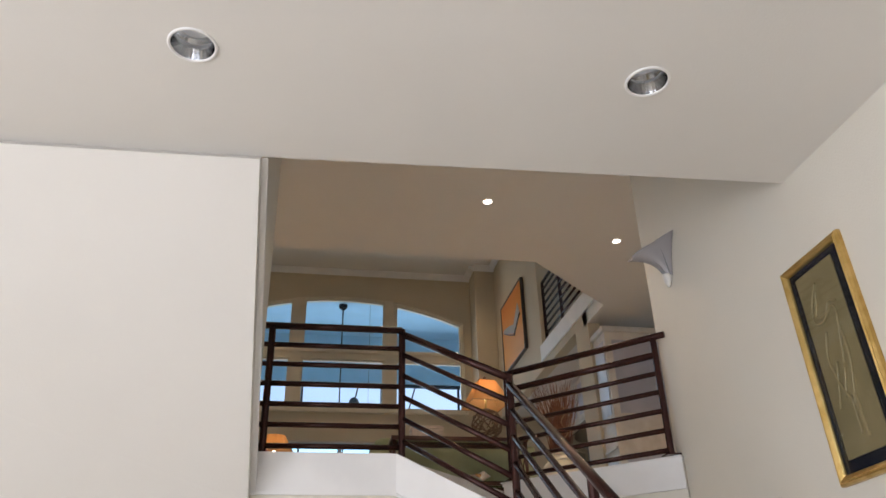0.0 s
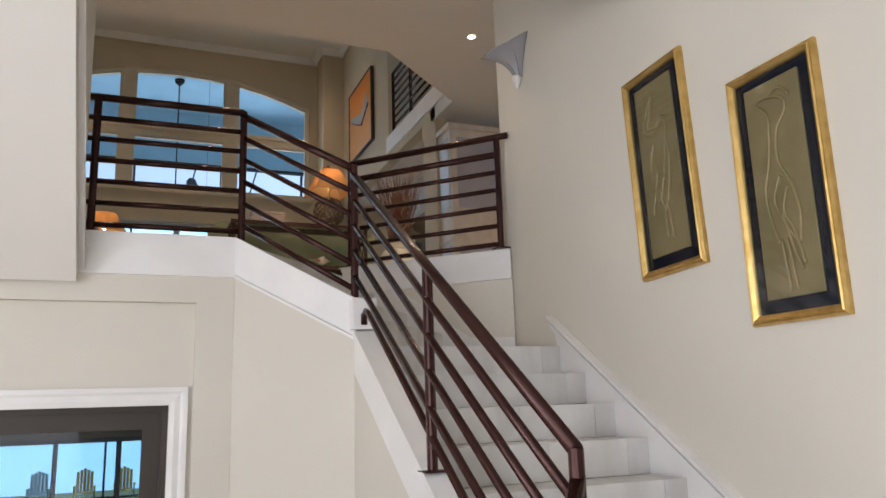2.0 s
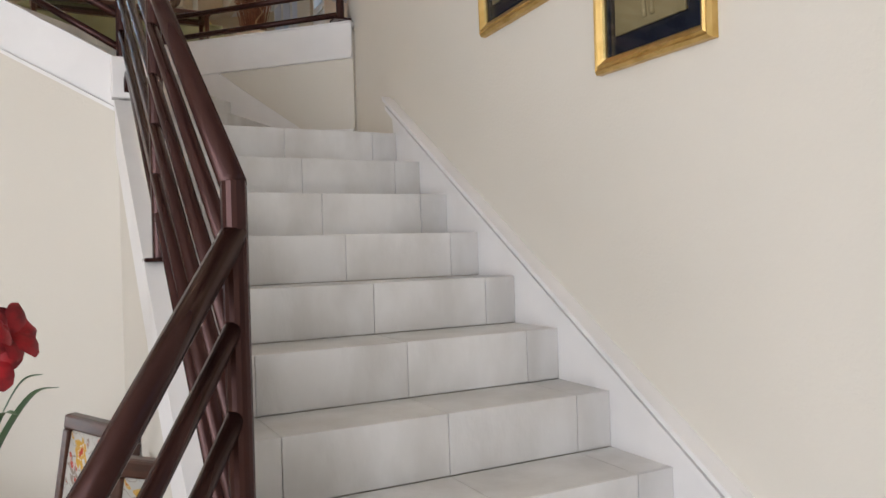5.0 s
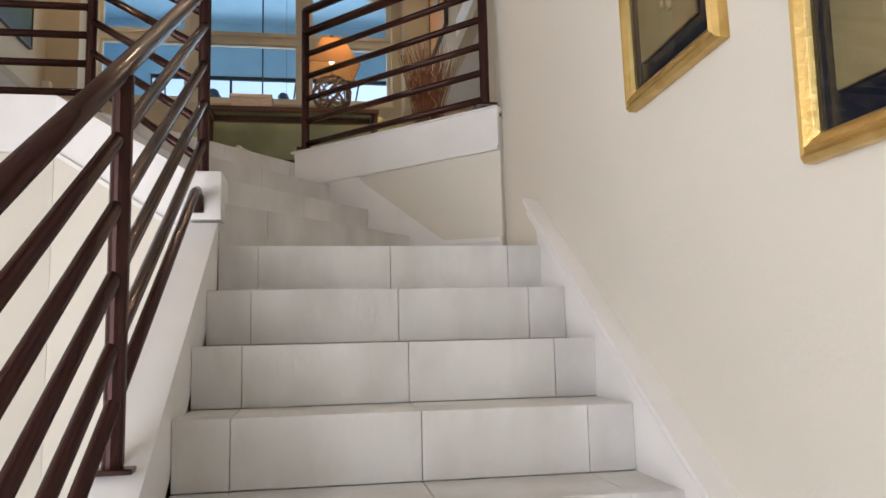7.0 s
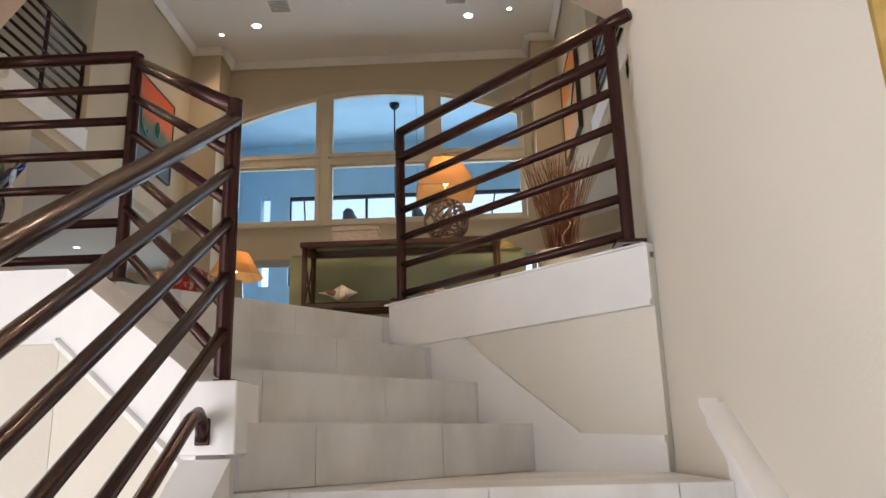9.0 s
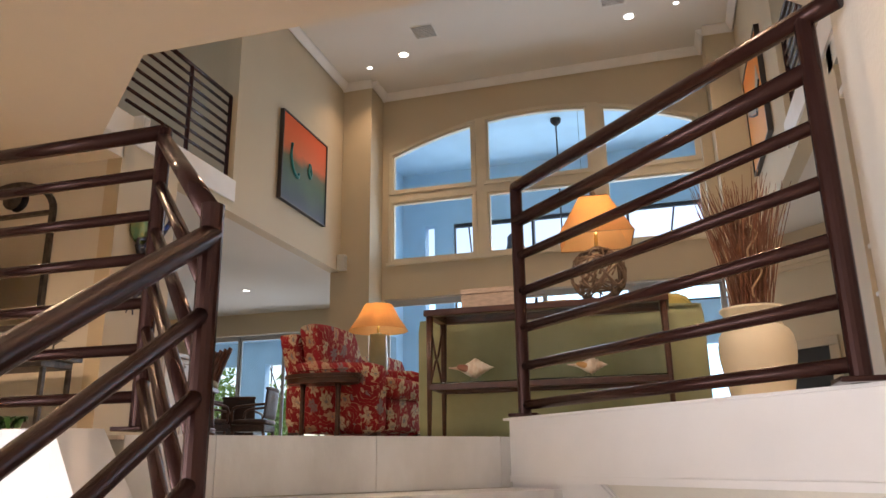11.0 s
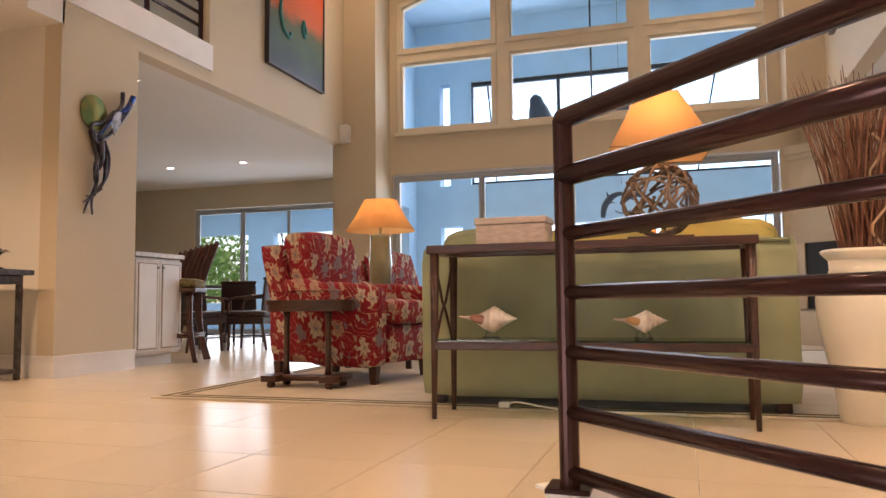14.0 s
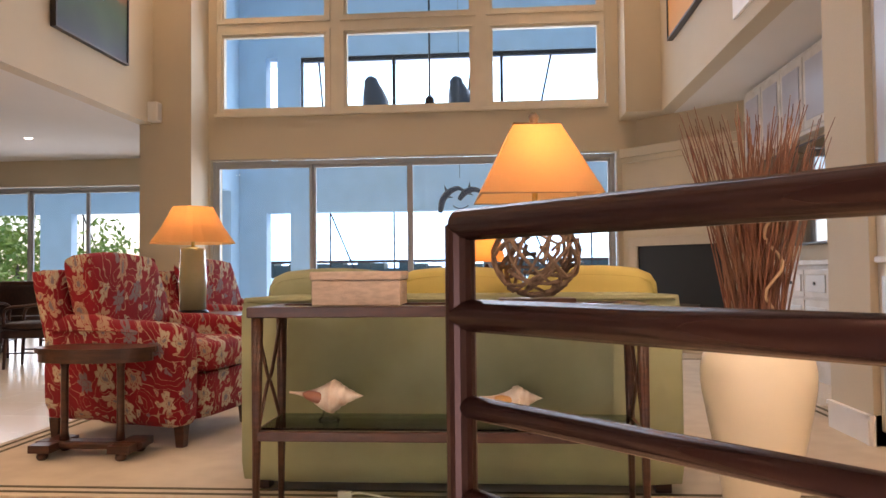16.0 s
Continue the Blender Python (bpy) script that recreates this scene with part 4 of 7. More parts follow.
for i, (y, z, tilt) in enumerate(((-1.115, 0.105, -2.0), (-1.855, -0.218, 0.3))):
    ob = new("picture")
    ob.matrix_world = pose(1.2185, y, z, 0, 0, 90)
    ob.matrix_world = Matrix.Translation((1.2185, y, z)) @ Matrix.Rotation(radians(-90), 4, "Z") @ Matrix.Rotation(radians(tilt), 4, "Y")
    tagged(ob, ("gilt-framed embossed gold picture of a heron with folded neck" if i == 0 else "gilt-framed embossed gold picture of a crested wading bird"), "picture", "framed bird pictures")
    W2, H2 = 0.24, 0.555
    prof = ((0.0, 0.0), (0.0, 0.022), (0.008, 0.034), (0.016, 0.030), (0.022, 0.036), (0.030, 0.030), (0.036, 0.026), (0.044, 0.018), (0.046, 0.0))
    for name, (u0, v0), (u1, v1), n_in in (("frame_side", (-1, -1), (-1, 1), (1, 0)), ("frame_side", (1, 1), (1, -1), (-1, 0)), ("frame_side", (-1, 1), (1, 1), (0, -1)), ("frame_side", (1, -1), (-1, -1), (0, 1))):
        bm = bmesh.new()
        ends = []
        for (su, sv) in ((u0, v0), (u1, v1)):
            ends.append([bm.verts.new((su * (W2 - d), -h, sv * (H2 - d))) for d, h in prof])
        for k in range(len(prof)):
            j = (k + 1) % len(prof)
            bm.faces.new((ends[0][k], ends[0][j], ends[1][j], ends[1][k]))
        part(name, bm, GOLD, ob)
    part("mat", box(-W2 + 0.044, W2 - 0.044, -0.012, -0.002, -H2 + 0.044, H2 - 0.044), NAVY, ob)
    part("sheet", box(-W2 + 0.094, W2 - 0.094, -0.021, -0.012, -H2 + 0.10, H2 - 0.085, 0.003), EMBOSS, ob)
    bm = bmesh.new()
    for s in BIRDS[i]:
        stroke(bm, curve_pts([(u * 1.05, v * 0.98) for u, v in s], 6), 0.0085)
    part("embossed_bird", bm, EMBOSS, ob, smooth=True)
    bm = bmesh.new()
    bm.faces.new([bm.verts.new(q) for q in ((-W2 + 0.045, -0.030, -H2 + 0.045), (W2 - 0.045, -0.030, -H2 + 0.045), (W2 - 0.045, -0.030, H2 - 0.045), (-W2 + 0.045, -0.030, H2 - 0.045))])
    part("glass", bm, GLASS, ob).visible_shadow = False

# shell-shaped wall sconce
ob = thing("wall_sconce", 1.218, 0.33, 1.225, "frosted grey glass wall sconce shaped like a fluted shell", "wall lamp")
bm = bmesh.new()
rows = []
for i in range(17):
    t = i / 16
    ring = []
    for s in range(49):
        a = math.pi * s / 48
        wide = 0.032 + 0.105 * t ** 1.5
        deep = 0.032 + 0.25 * t ** 1.35
        fl = 1 + 0.07 * abs(math.cos(3 * a)) * t
        h = 0.30 * t - 0.18 * t * t * math.sin(a)
        ring.append(bm.verts.new((-math.sin(a) * deep * fl - 0.004, math.cos(a) * wide * fl, h)))
    rows.append(ring)
for A_, B_ in zip(rows, rows[1:]):
    for s in range(48):
        bm.faces.new((A_[s], A_[s + 1], B_[s + 1], B_[s]))
o = part("bowl", bm, mat("frosted_glass", (0.34, 0.33, 0.35), 0.3, coat=0.4, bump=0.1), ob, smooth=True)
md = o.modifiers.new("thick", "SOLIDIFY")
md.thickness = 0.006
for k in range(4):
    a = math.pi * (0.14 + 0.24 * k)
    pts = []
    for i in range(13):
        t = i / 12
        pts.append((-math.sin(a) * (0.036 + 0.25 * t ** 1.35) - 0.008, math.cos(a) * (0.036 + 0.105 * t ** 1.5), 0.30 * t - 0.18 * t * t * math.sin(a)))
    part("rib", tube(pts, 0.004, 6), mat("rib_glass", (0.18, 0.18, 0.19), 0.3, coat=0.4), ob, smooth=True)
part("finial", lathe([(0.004, -0.085), (0.014, -0.07), (0.026, -0.035), (0.034, 0.0), (0.036, 0.01)], 16, x=-0.03), PLASTIC, ob, smooth=True)

# ---- lower room: door, table, chairs, amaryllis ----
bm = bmesh.new()
cas = ((0.0, 0.0), (0.0, 0.02), (0.03, 0.026), (0.06, 0.02), (0.075, 0.03), (0.10, 0.03), (0.10, 0.0))
for (xa, za), (xb, zb), fx, fz in (((-1.055, LOW), (-1.055, -1.0), 1, 0), ((-3.0, -1.0), (-1.055, -1.0), 0, 1)):
    ra, rb = [], []
    for d, h in cas:
        ra.append(bm.verts.new((xa + (d if fx else -d), 0.52 - h, za + (d if fz else 0))))
        rb.append(bm.verts.new((xb + d, 0.52 - h, zb + d)))
    for k in range(len(cas)):
        j = (k + 1) % len(cas)
        bm.faces.new((ra[k], ra[j], rb[j], rb[k]))
structure("trim_lower_door_casing", bm, TRIM)
DKF = mat("bronze_door_frame", (0.042, 0.031, 0.024), 0.5, 0.1, scale=5)
bm = bmesh.new()
add_box(bm, -3.0, -1.055, 0.58, 0.70, -1.03, -1.0)
add_box(bm, -1.09, -1.055, 0.58, 0.70, LOW, -1.03)
add_box(bm, -3.0, -1.09, 0.62, 0.68, -1.13, -1.03)
add_box(bm, -1.19, -1.09, 0.62, 0.68, LOW, -1.13)
add_box(bm, -2.10, -1.97, 0.62, 0.68, LOW, -1.13)
structure("door_lower_frame", bm, DKF)
bm = bmesh.new()
bm.faces.new([bm.verts.new(q) for q in ((-3.0, 0.65, LOW), (-1.19, 0.65, LOW), (-1.19, 0.65, -1.13), (-3.0, 0.65, -1.13))])
structure("door_lower_pane", bm, glass_mat("tinted_glass", (0.62, 0.78, 0.90)))
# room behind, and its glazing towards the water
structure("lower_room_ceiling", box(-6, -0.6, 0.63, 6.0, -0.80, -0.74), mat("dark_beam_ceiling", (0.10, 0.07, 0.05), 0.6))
# rear wall in one even dark brown
wall_with_holes("lower_room_wall_rear", "y", 6.0, 0.15, -6, 3, LOW, -0.8, [(-4.6, -0.9, LOW, -1.28)], mat("dark_brown_wall", (0.11, 0.075, 0.05), 0.6))
structure("lower_room_wall_side", box(-0.72, -0.6, 0.65, 6.0, LOW, -0.8), WALL)
bm = bmesh.new()
for x, w in ((-4.6, 0.05), (-3.7, 0.05), (-2.8, 0.05), (-2.1, 0.05), (-1.55, 0.025), (-1.42, 0.06), (-0.96, 0.06)):
    add_box(bm, x, x + w, 6.02, 6.08, LOW, -1.31)
add_box(bm, -4.6, -0.9, 6.02, 6.08, -1.34, -1.28)
add_box(bm, -4.6, -0.9, 6.02, 6.06, -1.99, -1.965)
structure("lower_room_window_bars", bm, DARKFRAME)
structure("seawall", box(-30, 20, 12.6, 13.0, -3.1, -2.72), mat("seawall_concrete", (0.6, 0.6, 0.58), 0.8, bump=0.3))
structure("terrace", box(-30, 20, 6.2, 12.6, -3.12, LOW - 0.04), mat("paver", (0.5, 0.46, 0.42), 0.7, bump=0.2))
structure("water", box(-600, 600, 20.0, 1500, -3.6, -3.5), mat("bay_water", (0.03, 0.16, 0.24), 0.15, bump=0.6, bump_scale=2, scale=0.02))
bm = bmesh.new()
random.seed(3)
for i in range(60):
    x = -500 + i * 17
    add_box(bm, x, x + 16, 900, 930, -3.5, 6 + 10 * random.random())
structure("backdrop_far_shore", bm, mat("far_shore", (0.10, 0.14, 0.13), 0.9))
for x, c in ((-2.30, (0.80, 0.58, 0.04)), (-1.40, (0.80, 0.24, 0.14)), (-3.3, (0.1, 0.45, 0.55))):
    ob = thing("garden_chair", x, 16.9, -3.05, "brightly painted slatted garden chair by the seawall", "garden chair", "garden chairs")
    cm = mat("garden_paint_%d" % int(c[0] * 100), c, 0.5)
    for i in range(5):
        part("back_slat", box(-0.28 + i * 0.115, -0.18 + i * 0.115, 0.35, 0.38, 0.35, 1.05 + 0.06 * (2 - abs(i - 2)), 0.005), cm, ob)
    part("seat", box(-0.28, 0.28, -0.2, 0.36, 0.33, 0.36, 0.005), cm, ob)
    for sx in (-0.36, 0.30):
        part("arm", box(sx, sx + 0.1, -0.25, 0.4, 0.55, 0.58, 0.005), cm, ob)
        part("leg", box(sx + 0.02, sx + 0.07, -0.2, -0.12, 0.0, 0.55, 0.005), cm, ob)
        part("leg", box(sx + 0.02, sx + 0.07, 0.3, 0.37, 0.0, 0.55, 0.005), cm, ob)
    for o in ob.children:
        o.data.transform(Matrix.Scale(0.68, 4))

TBL = LOW + 0.76
ob = thing("dining_table", -0.85, -1.45, LOW, "round dark wooden table under the stairs", "table")
part("tabletop", lathe([(0.0, 0.72), (0.50, 0.72), (0.54, 0.735), (0.54, 0.755), (0.52, 0.76)][1:], 40), WOOD, ob, smooth=False)
part("pedestal", lathe([(0.26, 0.0), (0.24, 0.05), (0.07, 0.10), (0.05, 0.4), (0.09, 0.65), (0.2, 0.72)], 24), WOOD, ob, smooth=True)


def floral_chair(x, y, rz, label):
    ob = thing("dining_chair", x, y, LOW, label, "chair", "chairs round the lower table", rz)
    part("seat", soft(-0.25, 0.25, -0.24, 0.24, 0.40, 0.50, 0.03, 0.01, 4), CREAMFLORAL, ob, smooth=True)
    tilt = lambda a, b, c: (a, b + (c - 0.5) * 0.16, c)
    part("backrest", warp(soft(-0.20, 0.20, 0.205, 0.245, 0.52, 1.06, 0.015, 0.006, 4), tilt), CREAMFLORAL, ob, smooth=True)
    part("top_rail", warp(box(-0.25, 0.25, 0.20, 0.25, 1.06, 1.115, 0.01), tilt), WOOD, ob)
    for s in (-0.25, 0.20):
        part("stile", warp(box(s, s + 0.05, 0.20, 0.25, 0.40, 1.06, 0.008), tilt), WOOD, ob)
        part("leg", box(s, s + 0.045, -0.23, -0.185, 0.0, 0.42, 0.006), WOOD, ob)
        part("leg", box(s, s + 0.045, 0.19, 0.235, 0.0, 0.42, 0.006), WOOD, ob)
        part("arm", tube(curve_pts([(s + 0.025, 0.25, 0.72), (s + 0.02, 0.05, 0.74), (s + 0.02, -0.14, 0.72), (s + 0.02, -0.2, 0.62), (s + 0.02, -0.16, 0.42)], 6), 0.017, 8), WOOD, ob, smooth=True)


floral_chair(-0.30, -1.42, -50, "dark wooden dining chair with floral upholstered back beside the stair wall")
floral_chair(-0.52, -0.58, -66, "dark wooden dining chair with floral back behind the amaryllis")
floral_chair(-0.95, -0.15, 60, "dark wooden dining armchair with curved arms and floral seat")

PX, PY = -0.53, -1.36
ob = thing("amaryllis", PX - 0.035, PY, TBL, "red amaryllis in a square purple pot on the dark table", "plant")
part("pot", warp(box(-0.085, 0.085, -0.085, 0.085, 0.0, 0.24, 0.006), lambda x, y, z: (x * (0.82 + 0.75 * z), y * (0.82 + 0.75 * z), z)), PURPLE, ob)
random.seed(11)
bm = bmesh.new()
for i in range(90):
    a, r0 = random.random() * 6.28, 0.03 + 0.06 * random.random()
    p = [(r0 * math.cos(a), r0 * math.sin(a), 0.235 + 0.04 * random.random())]
    for k in range(3):
        a += 1.0 * random.random()
        rr = 0.04 + 0.08 * random.random()
        p.append((rr * math.cos(a), rr * math.sin(a), 0.22 + 0.06 * random.random() - 0.04 * (rr > 0.1)))
    tube(p, 0.0018, 4, bm)
part("moss", bm, MOSS, ob)
BULBM = mat("striped_stone", (0.35, 0.28, 0.22), 0.5, color2=(0.06, 0.04, 0.04), scale=16, stretch=(0.2, 0.2, 3))
for x, y in ((-0.04, -0.02), (0.045, 0.0)):
    part("bulb", lathe([(0.02, 0.24), (0.045, 0.26), (0.048, 0.29), (0.03, 0.325), (0.015, 0.345)], 16, x=x, y=y), BULBM, ob, smooth=True)
STEM = mat("amaryllis_stem", (0.16, 0.22, 0.06), 0.4)
part("stem", tube([(0.03, 0, 0.33), (0.04, 0.01, 0.5), (0.05, 0.0, 0.72)], 0.013, 10), STEM, ob, smooth=True)
part("stem", tube([(-0.03, 0, 0.33), (-0.055, 0.01, 0.5), (-0.075, 0.0, 0.64)], 0.011, 10), STEM, ob, smooth=True)


def blade(bm, pts, w):
    n = len(pts)
    prev = None
    for i, p in enumerate(pts):
        t = i / (n - 1)
        d = (Vector(pts[min(i + 1, n - 1)]) - Vector(pts[max(i - 1, 0)])).normalized()
        s = d.cross(Vector((0, 0, 1)))
        s = s.normalized() if s.length > 0.05 else Vector((1, 0, 0))
        ww = w * math.sin(math.pi * min(1, 0.15 + 0.85 * t)) ** 0.6 + 0.001
        c = Vector(p)
        row = [bm.verts.new(c - s * ww), bm.verts.new(c + Vector((0, 0, -ww * 0.25))), bm.verts.new(c + s * ww)]
        if prev:
            bm.faces.new((prev[0], prev[1], row[1], row[0]))
            bm.faces.new((prev[1], prev[2], row[2], row[1]))
        prev = row


for ang, ln, up in ((0.5, 0.26, 0.22), (2.9, 0.27, 0.02), (3.6, 0.20, 0.12), (5.5, 0.18, 0.2), (0.1, 0.19, 0.27), (4.6, 0.16, 0.1), (1.8, 0.14, 0.3)):
    bm = bmesh.new()
    blade(bm, curve_pts([(0.0, 0.0, 0.33), (0.35 * ln * math.cos(ang), 0.35 * ln * math.sin(ang), 0.40 + up * 0.45), (0.7 * ln * math.cos(ang), 0.7 * ln * math.sin(ang), 0.42 + up * 0.8), (ln * math.cos(ang), ln * math.sin(ang), 0.38 + up)], 5), 0.018)
    part("leaf", bm, LEAF, ob, smooth=True)


def bloom(cx, cy, cz, r, yaw, pitch):
    m = Matrix.Translation((cx, cy, cz)) @ Matrix.Rotation(yaw, 4, "Z") @ Matrix.Rotation(pitch, 4, "X")
    for k in range(6):
        bm = bmesh.new()
        a = k * math.pi / 3
        grid = []
        for i in range(6):
            t = i / 5
            row = []
            for j in range(5):
                s = (j - 2) / 2
                ww = 0.44 * r * math.sin(math.pi * min(1.0, 0.12 + 0.80 * t)) ** 0.7
                rad = r * t
                h = 0.75 * r * t ** 0.6 - 0.32 * r * t ** 3 - 0.10 * r * s * s + 0.02 * r * math.sin(9 * s + k)
                x, y = rad, s * ww
                row.append(bm.verts.new(m @ Vector((x * math.cos(a) - y * math.sin(a), x * math.sin(a) + y * math.cos(a), h + (0.01 if k % 2 else 0)))))
            grid.append(row)
        for A_, B_ in zip(grid, grid[1:]):
            for j in range(4):
                bm.faces.new((A_[j], A_[j + 1], B_[j + 1], B_[j]))
        bmesh.ops.remove_doubles(bm, verts=bm.verts, dist=1e-4)
        part("petal", bm, PETAL, ob, smooth=True)


for q in ((0.05, -0.02, 0.70, 0.085, 0.35, 1.45), (-0.02, 0.0, 0.72, 0.075, -0.9, 1.25), (0.10, 0.01, 0.745, 0.08, 0.9, 1.1), (0.04, 0.03, 0.77, 0.08, 2.8, 0.5), (0.0, -0.01, 0.76, 0.06, 0.0, 0.9),
          (-0.11, 0.0, 0.665, 0.060, -0.6, 1.3), (-0.085, -0.02, 0.675, 0.055, 0.5, 1.5), (-0.135, 0.0, 0.645, 0.05, -1.2, 1.9)):
    bloom(*q)
for dx, dz in ((0.05, 0.70), (-0.11, 0.665)):
    for k in range(5):
        part("stamen", tube(curve_pts([(dx + 0.004 * (k - 2), -0.03, dz), (dx + 0.008 * (k - 2), -0.075, dz - 0.008), (dx + 0.010 * (k - 2), -0.10, dz + 0.012)], 3), 0.0016, 5), mat("red_stamen", (0.50, 0.12, 0.08), 0.6), ob, smooth=True)
for o in ob.children:
    if o.name.split(".")[0] not in ("pot", "moss", "bulb"):
        o.data.transform(Matrix.Translation((0, 0, 0.28)) @ Matrix.Diagonal((0.90, 0.90, 1.04, 1)) @ Matrix.Translation((0, 0, -0.28)))

# ---- great room furniture ----
RUG = FLOOR + 0.010
rug = structure("rug", box(-2.15, 2.25, 3.12, 7.6, FLOOR, RUG, 0.003), RUGM)
del rug["kind"]
tagged(rug, "large cream rug with two thin olive border lines under the seating", "rug")
for i, d in enumerate((0.035, 0.10)):
    a, b, c, e = -2.15 + d, 2.25 - d, 3.12 + d, 7.6 - d
    bm = bmesh.new()
    w = 0.022
    add_box(bm, a, b, c, c + w, RUG - 0.002, RUG + 0.002)
    add_box(bm, a, b, e - w, e, RUG - 0.002, RUG + 0.002)
    add_box(bm, a, a + w, c + w, e - w, RUG - 0.002, RUG + 0.002)
    add_box(bm, b - w, b, c + w, e - w, RUG - 0.002, RUG + 0.002)
    part("border", bm, RUGEDGE, rug)

# console table with crossed ends
CT = thing("console_table", 0.155, 2.965, FLOOR, "dark wooden console table with glass shelf behind the sofa", "table")
TZ = 0.728
bm = bmesh.new()
X, Y = 0.655, 0.165
add_box(bm, -X, X, -Y, -Y + 0.05, TZ - 0.035, TZ)
add_box(bm, -X, X, Y - 0.05, Y, TZ - 0.035, TZ)
add_box(bm, -X, -X + 0.05, -Y + 0.05, Y - 0.05, TZ - 0.035, TZ)
add_box(bm, X - 0.05, X, -Y + 0.05, Y - 0.05, TZ - 0.035, TZ)
bmesh.ops.bevel(bm, geom=bm.edges[:], offset=0.003, segments=1, affect="EDGES")
part("top_frame", bm, WOOD, CT)
TOPG = mat("smoked_glass_top", (0.10, 0.10, 0.09), 0.06, coat=1.0)
part("glass_top", box(-X + 0.045, X - 0.045, -Y + 0.045, Y - 0.045, TZ - 0.012, TZ - 0.004), TOPG, CT)
for sx in (-1, 1):
    for sy in (-1, 1):
        bm = bmesh.new()
        for (dx, dy) in ((0, 0), (0.012, 0), (0, 0.012), (0.012, 0.012)):
            tube([(sx * (X - 0.022 - dx), sy * (Y - 0.022 - dy), TZ - 0.035), (sx * (X - 0.020 - dx * 0.5), sy * (Y - 0.02 - dy * 0.5), 0.0)], 0.013, 8, bm, r2=0.007)
        part("leg", bm, WOOD, CT, smooth=True)
    part("cross_brace", tube(curve_pts([(sx * (X - 0.025), -Y + 0.03, 0.68), (sx * (X - 0.025), -0.03, 0.50), (sx * (X - 0.025), 0.02, 0.45), (sx * (X - 0.025), Y - 0.03, 0.30)], 5), 0.007, 6), WOOD, CT, smooth=True)
    part("cross_brace", tube(curve_pts([(sx * (X - 0.025), -Y + 0.03, 0.30), (sx * (X - 0.025), 0.0 - 0.03, 0.45), (sx * (X - 0.025), 0.03, 0.50), (sx * (X - 0.025), Y - 0.03, 0.68)], 5), 0.007, 6), WOOD, CT, smooth=True)
    part("end_rail", box(sx * (X - 0.025) - 0.012, sx * (X - 0.025) + 0.012, -Y + 0.035, Y - 0.035, 0.293, 0.32, 0.003), WOOD, CT)
SHZ = 0.32
for sy in (-1, 1):
    part("shelf_rail", box(-X + 0.03, X - 0.03, sy * (Y - 0.025) - 0.012, sy * (Y - 0.025) + 0.012, SHZ - 0.032, SHZ, 0.003), WOOD, CT)
part("glass_shelf", box(-X + 0.035, X - 0.035, -Y + 0.035, Y - 0.035, SHZ + 0.001, SHZ + 0.009), glass_mat("shelf_glass", (0.62, 0.74, 0.66)), CT)


def shell(x, y, z, rz, length, label, spikes, lip):
    """A conch lying on its side: a stepped spire, a swollen knobbly whorl, an open coloured mouth and a drawn-out tail."""
    ob = thing("sea_shell", x, y, z, label, "shell", "shells on the console shelf", rz)
    bm = bmesh.new()
    rows, seg, n = [], 28, 60
    for i in range(n):
        t = i / (n - 1)
        u = (t - 0.5) * length
        if t < 0.60:
            body = length * (0.020 + 0.225 * (t / 0.60) ** 2.0)
        else:
            q = (t - 0.60) / 0.40
            body = length * (0.245 * (1 - q) ** 1.25 + 0.006) * (1 + 0.16 * (q * 4.5 % 1.0 - 0.5) * (q > 0.05))
        row = []
        for k in range(seg):
            a = 2 * math.pi * k / seg
            knob = max(0, math.cos(4 * a + 5 * t)) ** 5 * max(0.0, math.sin(math.pi * (t - 0.42) / 0.58) if t > 0.42 else 0.0)
            ridge = 1 + spikes * 0.26 * knob * (0.6 + 0.4 * math.sin(t * 60))
            flare = 1 + 0.45 * max(0, math.cos(a - 4.1)) ** 3 * math.exp(-((t - 0.42) / 0.17) ** 2)
            r = body * ridge * flare
            row.append(bm.verts.new((u, r * 0.95 * math.cos(a), r * 0.85 * math.sin(a) + 0.10 * length * max(0, 0.42 - t) ** 1.3)))
        rows.append(row)
    for A_, B_ in zip(rows, rows[1:]):
        for k in range(seg):
            bm.faces.new((A_[k], A_[(k + 1) % seg], B_[(k + 1) % seg], B_[k]))
    bm.faces.new(rows[0][::-1])
    bm.faces.new(rows[-1])
    low = min(v.co.z for v in bm.verts)
    lift = 0.026 - low
    for v in bm.verts:
        v.co.z += lift
    part("shell_body", bm, SHELLM, ob, smooth=True)
    bm = bmesh.new()
    bmesh.ops.create_uvsphere(bm, u_segments=20, v_segments=10, radius=1.0)
    bmesh.ops.transform(bm, verts=bm.verts, matrix=Matrix.Translation((-0.09 * length, -0.125 * length, lift - 0.01 * length)) @ Matrix.Rotation(radians(14), 4, "Y") @ Matrix.Diagonal((0.20 * length, 0.055 * length, 0.075 * length, 1)))
    part("shell_mouth", bm, lip, ob, smooth=True)
    part("stand_ring", tube([(0.035 * math.cos(a) + 0.01, 0.03 * math.sin(a), 0.004) for a in [math.pi * k / 8 for k in range(16)]], 0.003, 6, closed=True), glass_mat("clear_stand"), ob, smooth=True)
    for k in range(3):
        a = 2.1 * k + 0.5
        part("stand_leg", tube([(0.035 * math.cos(a) + 0.01, 0.03 * math.sin(a), 0.004), (0.022 * math.cos(a) + 0.01, 0.02 * math.sin(a), 0.034)], 0.0025, 6), bpy.data.materials["clear_stand"], ob)
    return ob


